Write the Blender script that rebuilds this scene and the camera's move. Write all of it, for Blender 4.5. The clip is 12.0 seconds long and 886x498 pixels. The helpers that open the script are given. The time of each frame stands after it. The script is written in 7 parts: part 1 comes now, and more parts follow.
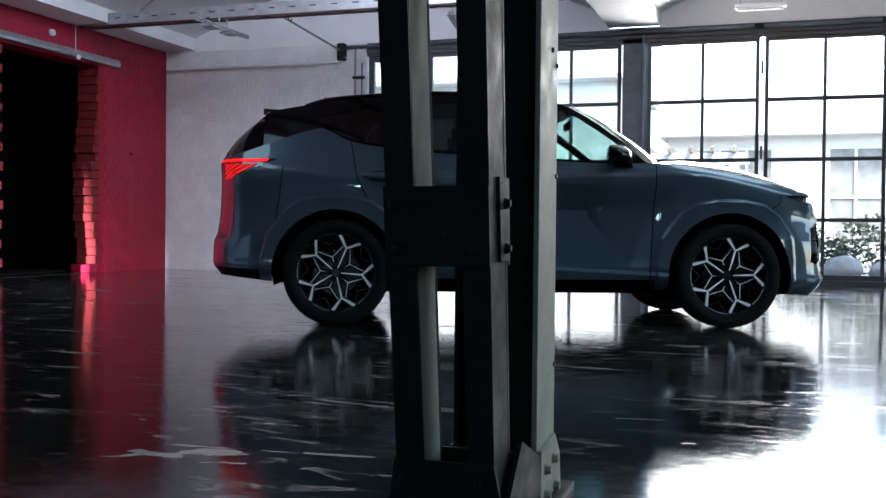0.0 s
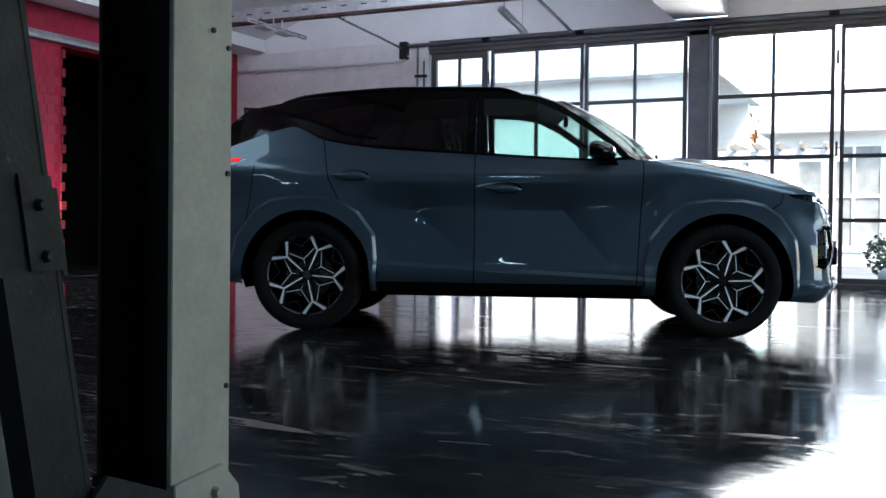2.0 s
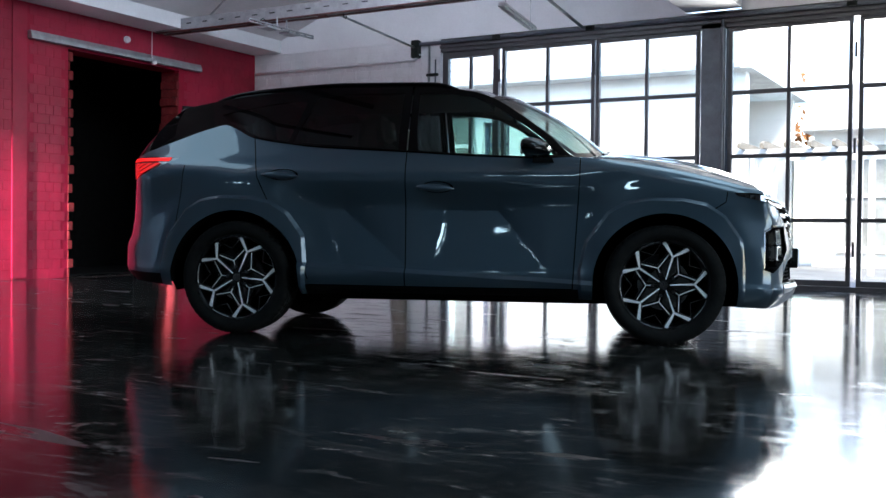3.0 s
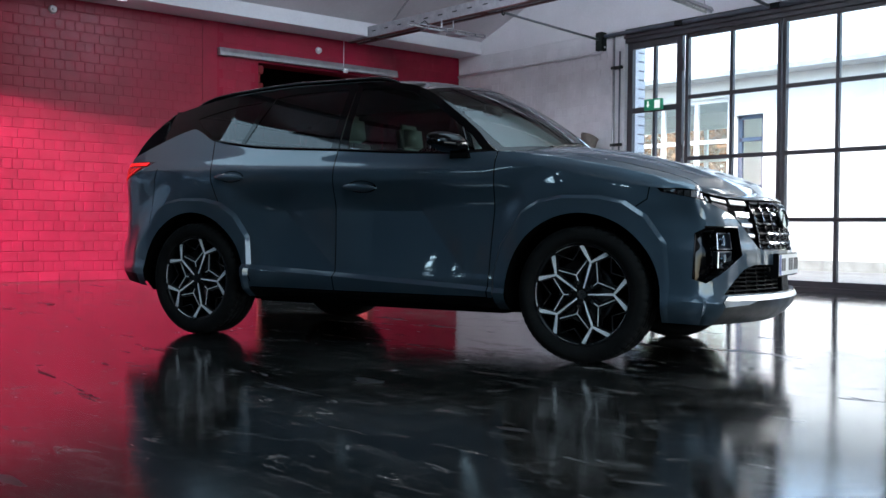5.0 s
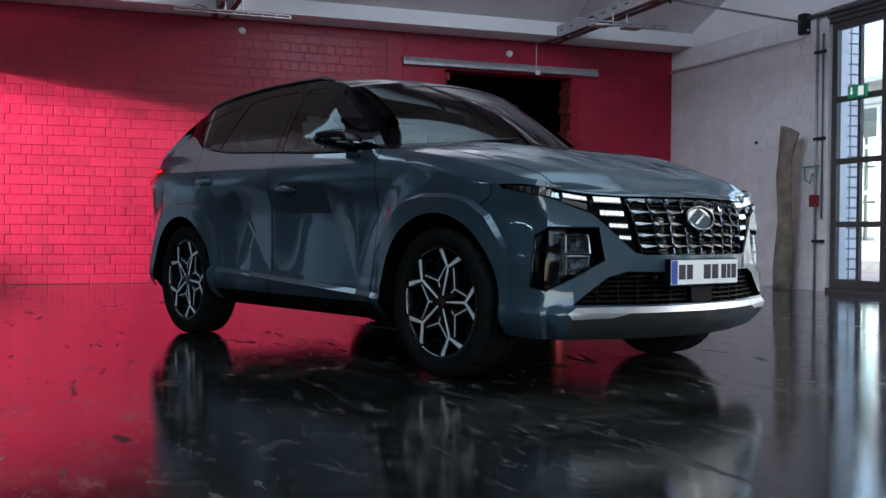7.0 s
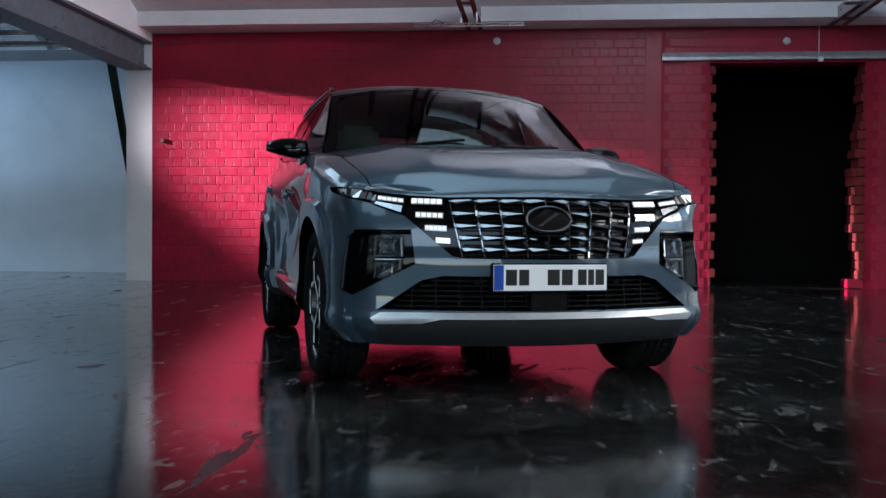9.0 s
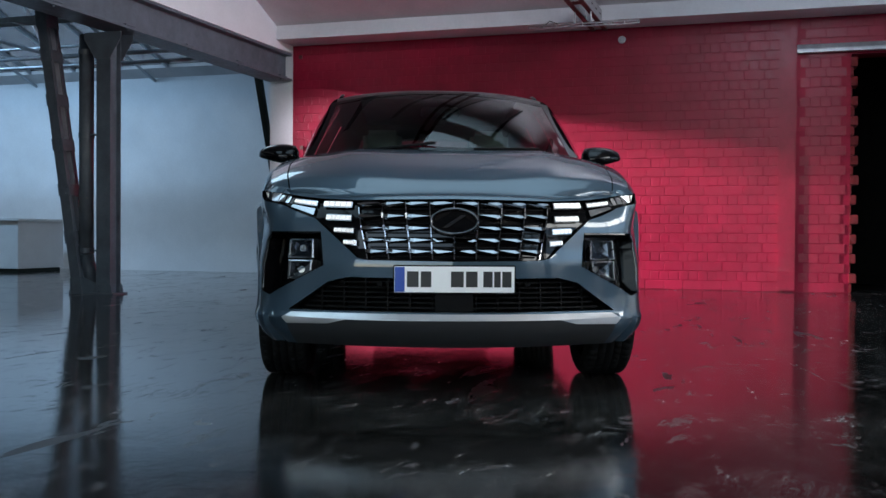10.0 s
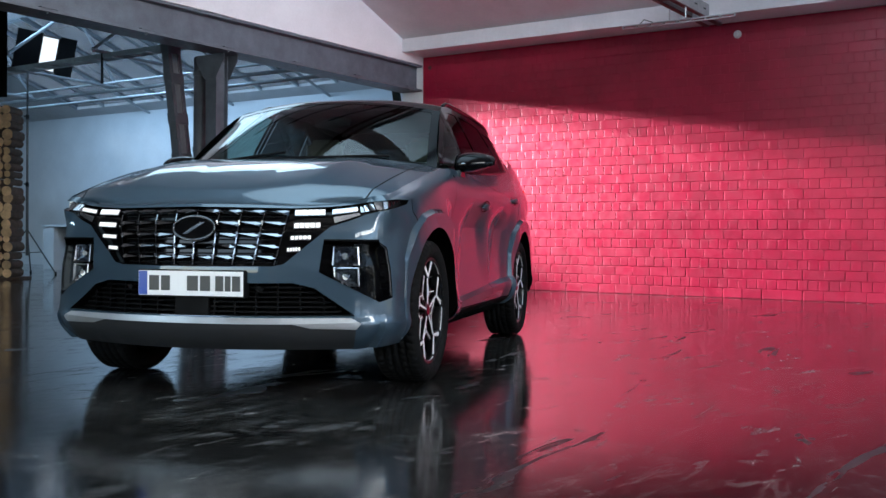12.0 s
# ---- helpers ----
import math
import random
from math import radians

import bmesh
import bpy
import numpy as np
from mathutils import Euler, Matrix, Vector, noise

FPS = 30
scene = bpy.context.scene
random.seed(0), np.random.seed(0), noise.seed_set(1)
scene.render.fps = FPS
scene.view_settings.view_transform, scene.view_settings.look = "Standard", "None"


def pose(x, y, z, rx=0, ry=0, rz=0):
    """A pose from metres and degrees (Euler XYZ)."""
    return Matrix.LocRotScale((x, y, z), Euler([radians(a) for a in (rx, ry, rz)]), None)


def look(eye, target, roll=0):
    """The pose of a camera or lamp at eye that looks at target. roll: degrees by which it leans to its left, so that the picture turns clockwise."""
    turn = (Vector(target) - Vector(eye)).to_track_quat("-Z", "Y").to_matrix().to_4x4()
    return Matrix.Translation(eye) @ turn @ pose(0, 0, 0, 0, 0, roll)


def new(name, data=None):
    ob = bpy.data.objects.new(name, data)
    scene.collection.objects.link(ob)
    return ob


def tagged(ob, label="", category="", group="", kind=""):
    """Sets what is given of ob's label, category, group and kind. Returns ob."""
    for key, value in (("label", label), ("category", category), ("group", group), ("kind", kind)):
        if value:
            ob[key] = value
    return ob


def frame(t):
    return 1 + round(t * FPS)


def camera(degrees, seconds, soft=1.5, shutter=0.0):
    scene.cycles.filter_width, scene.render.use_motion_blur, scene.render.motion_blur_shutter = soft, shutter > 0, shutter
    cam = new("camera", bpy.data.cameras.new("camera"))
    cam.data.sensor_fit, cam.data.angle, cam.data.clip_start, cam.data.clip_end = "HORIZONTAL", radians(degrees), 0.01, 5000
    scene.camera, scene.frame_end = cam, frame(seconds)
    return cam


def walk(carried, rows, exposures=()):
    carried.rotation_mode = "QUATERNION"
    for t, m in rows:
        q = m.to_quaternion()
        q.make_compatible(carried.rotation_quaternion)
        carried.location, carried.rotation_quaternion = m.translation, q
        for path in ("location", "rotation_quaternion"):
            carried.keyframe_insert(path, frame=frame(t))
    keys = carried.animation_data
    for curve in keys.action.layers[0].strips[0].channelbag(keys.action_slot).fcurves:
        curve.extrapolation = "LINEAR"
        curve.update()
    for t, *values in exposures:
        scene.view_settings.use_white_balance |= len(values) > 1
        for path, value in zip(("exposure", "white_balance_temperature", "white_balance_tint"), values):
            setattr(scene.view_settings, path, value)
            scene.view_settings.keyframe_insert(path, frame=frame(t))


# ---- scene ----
cam = camera(47.0, 12.0)
METRES, EYE, TILT, LEAN, TURN = 13.8, 0.641, 0.286, -0.18, 18.205
ROWS = [
    (0.0, 0.0, 0.0, 0.0, 0.01, -1.23, -0.37),
    (0.5, 0.0164, 0.0037, 0.0001, 1.08, -1.23, -0.39),
    (1.0, 0.0344, 0.0084, 0.0005, 3.16, -1.24, -0.34),
    (1.5, 0.0527, 0.0157, 0.001, 5.31, -1.26, -0.34),
    (2.0, 0.0741, 0.0264, 0.0011, 7.39, -1.28, -0.43),
    (2.5, 0.0999, 0.0388, 0.0011, 9.0, -1.25, -0.41),
    (4.5, 0.2623, 0.1221, 0.0026, 25.34, -1.31, -0.31),
    (5.0, 0.2983, 0.1494, 0.0025, 31.51, -1.28, -0.24),
    (5.5, 0.33, 0.1776, 0.0023, 36.29, -1.24, -0.17),
    (6.0, 0.3629, 0.212, 0.0021, 41.53, -1.14, -0.13),
    (6.5, 0.3919, 0.2484, 0.0017, 46.59, -1.06, -0.13),
    (7.0, 0.4199, 0.2872, 0.0013, 51.76, -0.98, -0.11),
    (9.0, 0.5064, 0.4689, 0.0012, 77.26, -0.8, -0.07),
    (9.5, 0.516, 0.5173, 0.0012, 83.79, -0.73, -0.08),
    (10.0, 0.5214, 0.5673, 0.001, 89.76, -0.65, -0.09),
    (10.5, 0.5221, 0.6152, 0.0014, 94.64, -0.6, -0.11),
    (11.0, 0.5178, 0.6617, 0.0015, 99.2, -0.48, -0.1),
    (11.5, 0.5106, 0.7077, 0.0014, 103.63, -0.41, -0.17),
    (12.0, 0.5019, 0.7441, 0.0014, 105.94, -0.34, -0.21),
]
walk(cam, [(t, pose(0, 0, EYE, TILT, LEAN, TURN) @ pose(METRES * x, METRES * y, METRES * z, 90 + pitch, roll, yaw)) for t, x, y, z, yaw, pitch, roll in ROWS], exposures=((0.0, 3.0), (4.5, 2.98), (5.0, 2.8), (6.0, 2.6), (7.0, 2.45), (9.5, 2.2), (10.5, 2.3), (12.0, 2.72)))


# ---- world and light ----
world = bpy.data.worlds.new("world")
scene.world = world
world.use_nodes = True
_nt = world.node_tree
_sky = _nt.nodes.new("ShaderNodeTexSky")
_sky.sky_type, _sky.sun_disc = "NISHITA", False
SUN_EL, SUN_AZ = radians(48), radians(140)
_sky.sun_elevation, _sky.sun_rotation = SUN_EL, SUN_AZ
_nt.links.new(_sky.outputs[0], _nt.nodes["Background"].inputs[0])
_nt.nodes["Background"].inputs[1].default_value = 0.15


def lamp(name, kind, m, energy, colour, size=None, size_y=None):
    data = bpy.data.lights.new(name, kind)
    data.energy, data.color = energy, colour
    if kind == "AREA":
        data.shape, data.size, data.size_y = "RECTANGLE", size, size_y or size
    if kind == "SUN":
        data.angle = radians(10)
    ob = new(name, data)
    ob.matrix_world = m
    return ob


_sd = Vector((math.sin(SUN_AZ) * math.cos(SUN_EL), math.cos(SUN_AZ) * math.cos(SUN_EL), math.sin(SUN_EL)))
lamp("sun", "SUN", look(_sd * 50, (0, 0, 0)), 1.3, (1, 0.94, 0.86))

# unseen fill lamp added in the east; no window is known there
lamp("east_fill_light", "AREA", look((13.15, 8.5, 2.5), (0, 8.5, 2.3)), 9, (0.74, 0.89, 1.0), 9.6, 3.9)
for _x, _y, _len, _w in ((-3.75, 8.6, 9.8, 20), (3.4, 5.8, 4.4, 11)):
    _z = 5.0 - 0.39 * (_x + 5.625 if _x < 0 else _x - 1.725)
    _sky_lamp = lamp("skylight_lamp", "AREA", look((_x, _y, _z), (_x - 0.39, _y, _z - 1)), _w, (0.54, 0.8, 1.0), 2.2, _len)
    _sky_lamp.data.spread = radians(112)
# unseen tilted lamp under the skylight, added for a blue reflection on the car
lamp("skylight_lamp", "AREA", look((-4.2, 3.55, 4.1), (-3.0, 6.2, 0.9)), 4, (0.5, 0.78, 1.0), 2.4, 0.9)
# daylight standing in the roof glazing of the side hall
_glazing = lamp("roof_glazing_daylight", "AREA", look((-7.2, -4.6, 5.22), (-12.2, -4.6, 1.2)), 50, (0.39, 0.67, 1.0), 7.6, 0.8)
_glazing.data.spread = radians(110)
# unseen lamp under the ridge, added to brighten the white brick wall
lamp("ridge_fill_light", "AREA", look((-4.4, 10.2, 4.5), (-7.8, 14.3, 1.2)), 32, (0.72, 0.82, 1.0), 3.0, 1.6)
# second unseen lamp under the ridge, added to brighten the gable over the arcade
_ridge = lamp("ridge_fill_light", "AREA", look((-5.2, 9.6, 4.35), (-6.2, 2.8, 4.0)), 18, (0.84, 0.86, 1.0), 3.0, 0.8)
_ridge.data.spread = radians(100)
# bright sky in the upper panes of the window wall
_north = lamp("north_window_daylight", "AREA", look((1.55, 14.52, 2.88), (1.55, 0, 6.2)), 46, (1.0, 0.97, 0.95), 6.3, 0.78)
_north.data.spread = radians(115)
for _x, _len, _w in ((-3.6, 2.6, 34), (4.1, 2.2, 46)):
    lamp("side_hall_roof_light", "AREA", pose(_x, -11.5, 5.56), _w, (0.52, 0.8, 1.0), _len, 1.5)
# film spot in the side hall, its beam raking along the red wall
FILM_LAMP = Vector((-8.2, -5.4, 4.25))
FILM_AIM = Vector((-9.5, 6.4, 1.15))
_spot = lamp("film_lamp_light", "SPOT", look(FILM_LAMP + (FILM_AIM - FILM_LAMP).normalized() * 0.6, FILM_AIM), 19500, (0.98, 0.88, 1.0))
_spot.data.spot_size, _spot.data.spot_blend, _spot.data.shadow_soft_size = radians(20.5), 0.8, 0.12
# the lamp's barn doors narrow the beam to an upright slit
_spot.matrix_world = _spot.matrix_world @ Matrix.Diagonal((0.27, 1, 1, 1))


# ---- materials ----
def nodes(name):
    m = bpy.data.materials.new(name)
    m.use_nodes = True
    return m, m.node_tree, m.node_tree.nodes["Principled BSDF"]


def mixed(nt, fac, a, b, mode="MIX"):
    n = nt.nodes.new("ShaderNodeMix")
    n.data_type, n.blend_type = "RGBA", mode
    for sock, v in ((n.inputs[0], fac), (n.inputs[6], a), (n.inputs[7], b)):
        if isinstance(v, (int, float)):
            sock.default_value = v
        elif isinstance(v, tuple):
            sock.default_value = (*v[:3], 1)
        else:
            nt.links.new(v, sock)
    return n.outputs[2]


def noise_at(nt, scale, detail=4, rough=0.55, stretch=None, distort=0.0):
    co = nt.nodes.new("ShaderNodeNewGeometry").outputs["Position"]
    if stretch:
        mp = nt.nodes.new("ShaderNodeMapping")
        mp.inputs["Scale"].default_value = stretch
        nt.links.new(co, mp.inputs["Vector"])
        co = mp.outputs[0]
    n = nt.nodes.new("ShaderNodeTexNoise")
    n.inputs["Scale"].default_value, n.inputs["Detail"].default_value = scale, detail
    n.inputs["Roughness"].default_value, n.inputs["Distortion"].default_value = rough, distort
    nt.links.new(co, n.inputs["Vector"])
    return n.outputs["Fac"]


def ramp(nt, fac, stops):
    r = nt.nodes.new("ShaderNodeValToRGB")
    el = r.color_ramp.elements
    while len(el) < len(stops):
        el.new(0.5)
    for e, (p, c) in zip(el, stops):
        e.position, e.color = p, ((c, c, c, 1) if isinstance(c, (int, float)) else (*c, 1))
    nt.links.new(fac, r.inputs[0])
    return r.outputs[0]


def bump(nt, height, strength, dist=0.01):
    b = nt.nodes.new("ShaderNodeBump")
    b.inputs["Strength"].default_value, b.inputs["Distance"].default_value = strength, dist
    nt.links.new(height, b.inputs["Height"])
    return b.outputs[0]


def paint(name, colour, rough=0.5, metal=0.0, vary=0.15, scale=3.0, fine=60.0, relief=0.1, coat=0.0, wear=None, per_piece=0.0, spec=0.5):
    """A worn surface: broad stains, fine grain in colour, roughness and relief."""
    m, nt, p = nodes(name)
    big = ramp(nt, noise_at(nt, scale, 5, 0.6), [(0.3, 1 - vary), (0.7, 1 + vary * 0.4)])
    col = mixed(nt, 1.0, colour, big, "MULTIPLY")
    small = noise_at(nt, fine, 3)
    col = mixed(nt, 0.25 * min(1, vary * 4), col, ramp(nt, small, [(0.25, 0.4), (0.75, 1.0)]), "MULTIPLY")
    if wear:
        mask = ramp(nt, noise_at(nt, scale * 4, 8, 0.7), [(0.63, 0.0), (0.7, 1.0)])
        col = mixed(nt, mask, col, wear)
    if per_piece:
        rnd = nt.nodes.new("ShaderNodeMath")
        rnd.operation = "ADD"
        nt.links.new(nt.nodes.new("ShaderNodeObjectInfo").outputs["Random"], rnd.inputs[0])
        nt.links.new(nt.nodes.new("ShaderNodeNewGeometry").outputs["Random Per Island"], rnd.inputs[1])
        fr = nt.nodes.new("ShaderNodeMath")
        fr.operation = "FRACT"
        nt.links.new(rnd.outputs[0], fr.inputs[0])
        col = mixed(nt, 1.0, col, ramp(nt, fr.outputs[0], [(0, 1 - per_piece), (1, 1 + per_piece * 0.3)]), "MULTIPLY")
    nt.links.new(col, p.inputs["Base Color"])
    nt.links.new(ramp(nt, noise_at(nt, scale * 3, 5), [(0.3, max(0.02, rough * 0.8)), (0.7, min(1, rough * 1.2))]), p.inputs["Roughness"])
    p.inputs["Metallic"].default_value = metal
    p.inputs["Coat Weight"].default_value = coat
    p.inputs["Coat Roughness"].default_value = 0.03
    p.inputs["Specular IOR Level"].default_value = spec
    if relief:
        nt.links.new(bump(nt, small, relief, 0.004), p.inputs["Normal"])
    return m


def emit(name, colour, strength):
    m, nt, p = nodes(name)
    p.inputs["Base Color"].default_value = (*colour, 1)
    p.inputs["Emission Color"].default_value = (*colour, 1)
    p.inputs["Emission Strength"].default_value = strength
    return m


def pane_glass(name, tint=(1, 1, 1), rough=0.0, r0=0.04):
    """Thin glass: lets light straight through, with a gloss that grows towards grazing."""
    m, nt, p = nodes(name)
    nt.nodes.remove(p)
    out = nt.nodes["Material Output"]
    tr, gl, mx, lw = (nt.nodes.new("ShaderNode" + k) for k in ("BsdfTransparent", "BsdfGlossy", "MixShader", "LayerWeight"))
    tr.inputs[0].default_value = (*tint, 1)
    gl.inputs["Roughness"].default_value = rough
    lw.inputs[0].default_value = 0.5
    pw = nt.nodes.new("ShaderNodeMath")
    pw.operation, pw.inputs[1].default_value = "POWER", 5.0
    ad = nt.nodes.new("ShaderNodeMath")
    ad.operation, ad.inputs[1].default_value, ad.inputs[2].default_value = "MULTIPLY_ADD", 1 - r0, r0
    nt.links.new(lw.outputs["Facing"], pw.inputs[0])
    nt.links.new(pw.outputs[0], ad.inputs[0])
    nt.links.new(ad.outputs[0], mx.inputs[0])
    nt.links.new(tr.outputs[0], mx.inputs[1])
    nt.links.new(gl.outputs[0], mx.inputs[2])
    nt.links.new(mx.outputs[0], out.inputs[0])
    return m


def floor_material():
    """Dark polished concrete: cloudy greys, pale scuffs, hairline cracks, a wavy gloss."""
    m, nt, p = nodes("polished_concrete")

    def product(a, b):
        n = nt.nodes.new("ShaderNodeMath")
        n.operation = "MULTIPLY"
        nt.links.new(a, n.inputs[0])
        nt.links.new(b, n.inputs[1])
        return n.outputs[0]

    cloud = noise_at(nt, 0.8, 9, 0.68, distort=0.8)
    col = ramp(nt, cloud, [(0.3, (0.007, 0.0066, 0.0062)), (0.5, (0.016, 0.0152, 0.0143)), (0.72, (0.05, 0.047, 0.044))])
    grain = noise_at(nt, 9.0, 8, 0.75, (1.4, 0.8, 1))
    col = mixed(nt, 0.9, col, ramp(nt, grain, [(0.34, 0.25), (0.56, 1.1), (0.7, 2.8)]), "MULTIPLY")
    scuff = product(ramp(nt, noise_at(nt, 3.2, 10, 0.78, (0.55, 1.7, 1), 1.4), [(0.52, 0.0), (0.62, 1.0)]), ramp(nt, noise_at(nt, 0.9, 3), [(0.38, 0.0), (0.58, 0.9)]))
    col = mixed(nt, scuff, col, (0.06, 0.058, 0.055))
    chips = product(ramp(nt, noise_at(nt, 7, 6, 0.65, (0.6, 1.4, 1), 0.6), [(0.585, 0.0), (0.615, 0.85)]), ramp(nt, noise_at(nt, 1.7, 2), [(0.42, 0.0), (0.55, 1.0)]))
    col = mixed(nt, chips, col, (0.1, 0.098, 0.094))
    dark = ramp(nt, noise_at(nt, 1.9, 7, 0.62, (0.45, 2.0, 1), 0.9), [(0.635, 0.0), (0.65, 1.0)])
    col = mixed(nt, dark, col, (0.006, 0.006, 0.0065))
    specks = product(ramp(nt, noise_at(nt, 17, 5, 0.6, (0.7, 1.3, 1), 0.5), [(0.6, 0.0), (0.63, 0.8)]), ramp(nt, noise_at(nt, 0.8, 3), [(0.5, 0.0), (0.6, 1.0)]))
    col = mixed(nt, specks, col, (0.13, 0.13, 0.128))
    # hairline cracks and a few long scratches
    cell = nt.nodes.new("ShaderNodeTexVoronoi")
    cell.feature = "DISTANCE_TO_EDGE"
    cell.inputs["Scale"].default_value = 0.33
    warp = nt.nodes.new("ShaderNodeVectorMath")
    warp.operation = "ADD"
    wn = nt.nodes.new("ShaderNodeTexNoise")
    wn.inputs["Scale"].default_value, wn.inputs["Detail"].default_value = 1.1, 8
    geo = nt.nodes.new("ShaderNodeNewGeometry").outputs["Position"]
    nt.links.new(geo, wn.inputs["Vector"])
    nt.links.new(geo, warp.inputs[0])
    nt.links.new(wn.outputs["Color"], warp.inputs[1])
    nt.links.new(warp.outputs[0], cell.inputs["Vector"])
    crack = product(ramp(nt, cell.outputs["Distance"], [(0.0, 0.7), (0.0022, 0.0)]), ramp(nt, noise_at(nt, 1.3, 3), [(0.4, 0.0), (0.6, 1.0)]))
    col = mixed(nt, crack, col, (0.13, 0.13, 0.13))
    scratch = product(ramp(nt, noise_at(nt, 2.0, 5, 0.6, (0.35, 9.0, 1), 0.5), [(0.66, 0.0), (0.69, 0.6)]), ramp(nt, noise_at(nt, 0.7, 3), [(0.5, 0.0), (0.6, 1.0)]))
    col = mixed(nt, scratch, col, (0.15, 0.147, 0.14))
    # worn polish: a mirror in the smooth places, broken up by matt flecks of several sizes
    dull = ramp(nt, noise_at(nt, 1.7, 12, 0.74, (0.45, 1.7, 1), 1.1), [(0.54, 0.0), (0.59, 1.0)])
    fleck = ramp(nt, noise_at(nt, 11, 10, 0.82, (0.7, 1.3, 1), 0.6), [(0.55, 0.0), (0.6, 1.0)])
    rough = ramp(nt, noise_at(nt, 2.3, 9, 0.72), [(0.3, 0.004), (0.5, 0.012), (0.72, 0.04)])
    rough = mixed(nt, fleck, rough, (0.13, 0.13, 0.13))
    rough = mixed(nt, dull, rough, (0.13, 0.13, 0.13))
    col = mixed(nt, dull, col, mixed(nt, 1.0, col, (1.4, 1.38, 1.34), "MULTIPLY"))
    nt.links.new(col, p.inputs["Base Color"])
    rough = mixed(nt, scuff, rough, (0.3, 0.3, 0.3))
    rough = mixed(nt, chips, rough, (0.3, 0.3, 0.3))
    rough = mixed(nt, dark, rough, (0.42, 0.42, 0.42))
    nt.links.new(rough, p.inputs["Roughness"])
    p.inputs["Specular IOR Level"].default_value = 0.75
    h = mixed(nt, 0.35, noise_at(nt, 2.2, 4, 0.55), noise_at(nt, 14, 8, 0.7))
    nt.links.new(bump(nt, h, 0.15, 0.01), p.inputs["Normal"])
    return m


M = {}
M["floor"] = floor_material()
M["red"] = paint("red_wall_paint", (0.34, 0.006, 0.036), 0.4, vary=0.22, fine=45, relief=0.1, per_piece=0.1, spec=0.38)
# joints a touch darker than the bricks: their shade is put into the paint
M["red_joint"] = paint("shaded_red_joint_paint", (0.33, 0.0068, 0.035), 0.55, vary=0.25, fine=45, relief=0.2, spec=0.2)
M["red_raw"] = paint("broken_red_brick", (0.2, 0.01, 0.012), 0.8, vary=0.4, scale=8, fine=40, relief=0.6)
M["white_brick"] = paint("white_brick_paint", (0.72, 0.73, 0.75), 0.5, vary=0.12, fine=45, relief=0.35, per_piece=0.06)
# grey of unseen closing walls and ceiling, set by what the car reflects
M["rough_grey"] = paint("bare_grey_concrete", (0.2, 0.205, 0.215), 0.85, vary=0.25, scale=1.0, fine=20, relief=0.4)
M["plaster"] = paint("white_plaster", (0.74, 0.75, 0.77), 0.75, vary=0.1, scale=1.2, fine=30, relief=0.2)
M["ceiling"] = paint("ceiling_boards", (0.68, 0.67, 0.68), 0.7, vary=0.12, scale=1.5, fine=25, relief=0.15)
M["steel_grey"] = paint("grey_painted_steel", (0.12, 0.143, 0.172), 0.45, vary=0.3, scale=5, fine=80, relief=0.15, wear=(0.16, 0.15, 0.14))
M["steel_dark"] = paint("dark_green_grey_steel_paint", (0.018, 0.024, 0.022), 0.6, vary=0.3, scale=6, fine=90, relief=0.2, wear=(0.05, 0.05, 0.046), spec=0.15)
# cream paint; it also puts the light on the near column's faces into colour
M["cream"] = paint("cream_lit_face_paint", (0.36, 0.36, 0.3), 0.6, vary=0.2, scale=6, fine=70, relief=0.2, wear=(0.3, 0.28, 0.24), spec=0.25)
# the lit inside of the grey struts put into a pale colour
M["lit_web"] = paint("pale_lit_web_paint", (0.5, 0.5, 0.56), 0.45, vary=0.2, scale=6, fine=70, relief=0.2)
M["frame"] = paint("window_frame_paint", (0.055, 0.058, 0.065), 0.45, vary=0.25, scale=5, relief=0.1)
M["galv"] = paint("galvanised_steel", (0.42, 0.44, 0.46), 0.4, metal=0.6, vary=0.25, scale=8, relief=0.1)
M["brown"] = paint("red_brown_steel", (0.12, 0.035, 0.03), 0.5, vary=0.35, scale=6, relief=0.2)
# black of the drape, also put on the dark room behind the opening
M["black"] = paint("black_cloth_dark_room", (0.006, 0.006, 0.006), 0.95, vary=0.3, relief=0.1, spec=0.1)
M["glass"] = pane_glass("window_glass", (0.96, 0.98, 0.97))
M["roof_glass"] = pane_glass("dusty_wired_glass", (0.22, 0.25, 0.27))
M["asphalt"] = paint("courtyard_paving", (0.22, 0.21, 0.2), 0.85, vary=0.3, scale=0.8, fine=12, relief=0.5)


# ---- building helpers ----
def box(bm, x0, x1, y0, y1, z0, z1, m=None):
    pts = [(x, y, z) for x in (x0, x1) for y in (y0, y1) for z in (z0, z1)]
    v = [bm.verts.new(m @ Vector(p) if m else p) for p in pts]
    for f in ((0, 1, 3, 2), (4, 6, 7, 5), (0, 4, 5, 1), (2, 3, 7, 6), (0, 2, 6, 4), (1, 5, 7, 3)):
        bm.faces.new([v[i] for i in f])
    return v


def rod(bm, a, b, r, n=12, r2=None, caps=True):
    a, b = Vector(a), Vector(b)
    q = (b - a).to_track_quat("Z", "Y")
    rings = []
    for p, rad in ((a, r), (b, r if r2 is None else r2)):
        rings.append([bm.verts.new(p + q @ Vector((rad * math.cos(2 * math.pi * i / n), rad * math.sin(2 * math.pi * i / n), 0))) for i in range(n)])
    for i in range(n):
        bm.faces.new((rings[0][i], rings[0][(i + 1) % n], rings[1][(i + 1) % n], rings[1][i]))
    if caps:
        bm.faces.new(rings[0][::-1])
        bm.faces.new(rings[1])


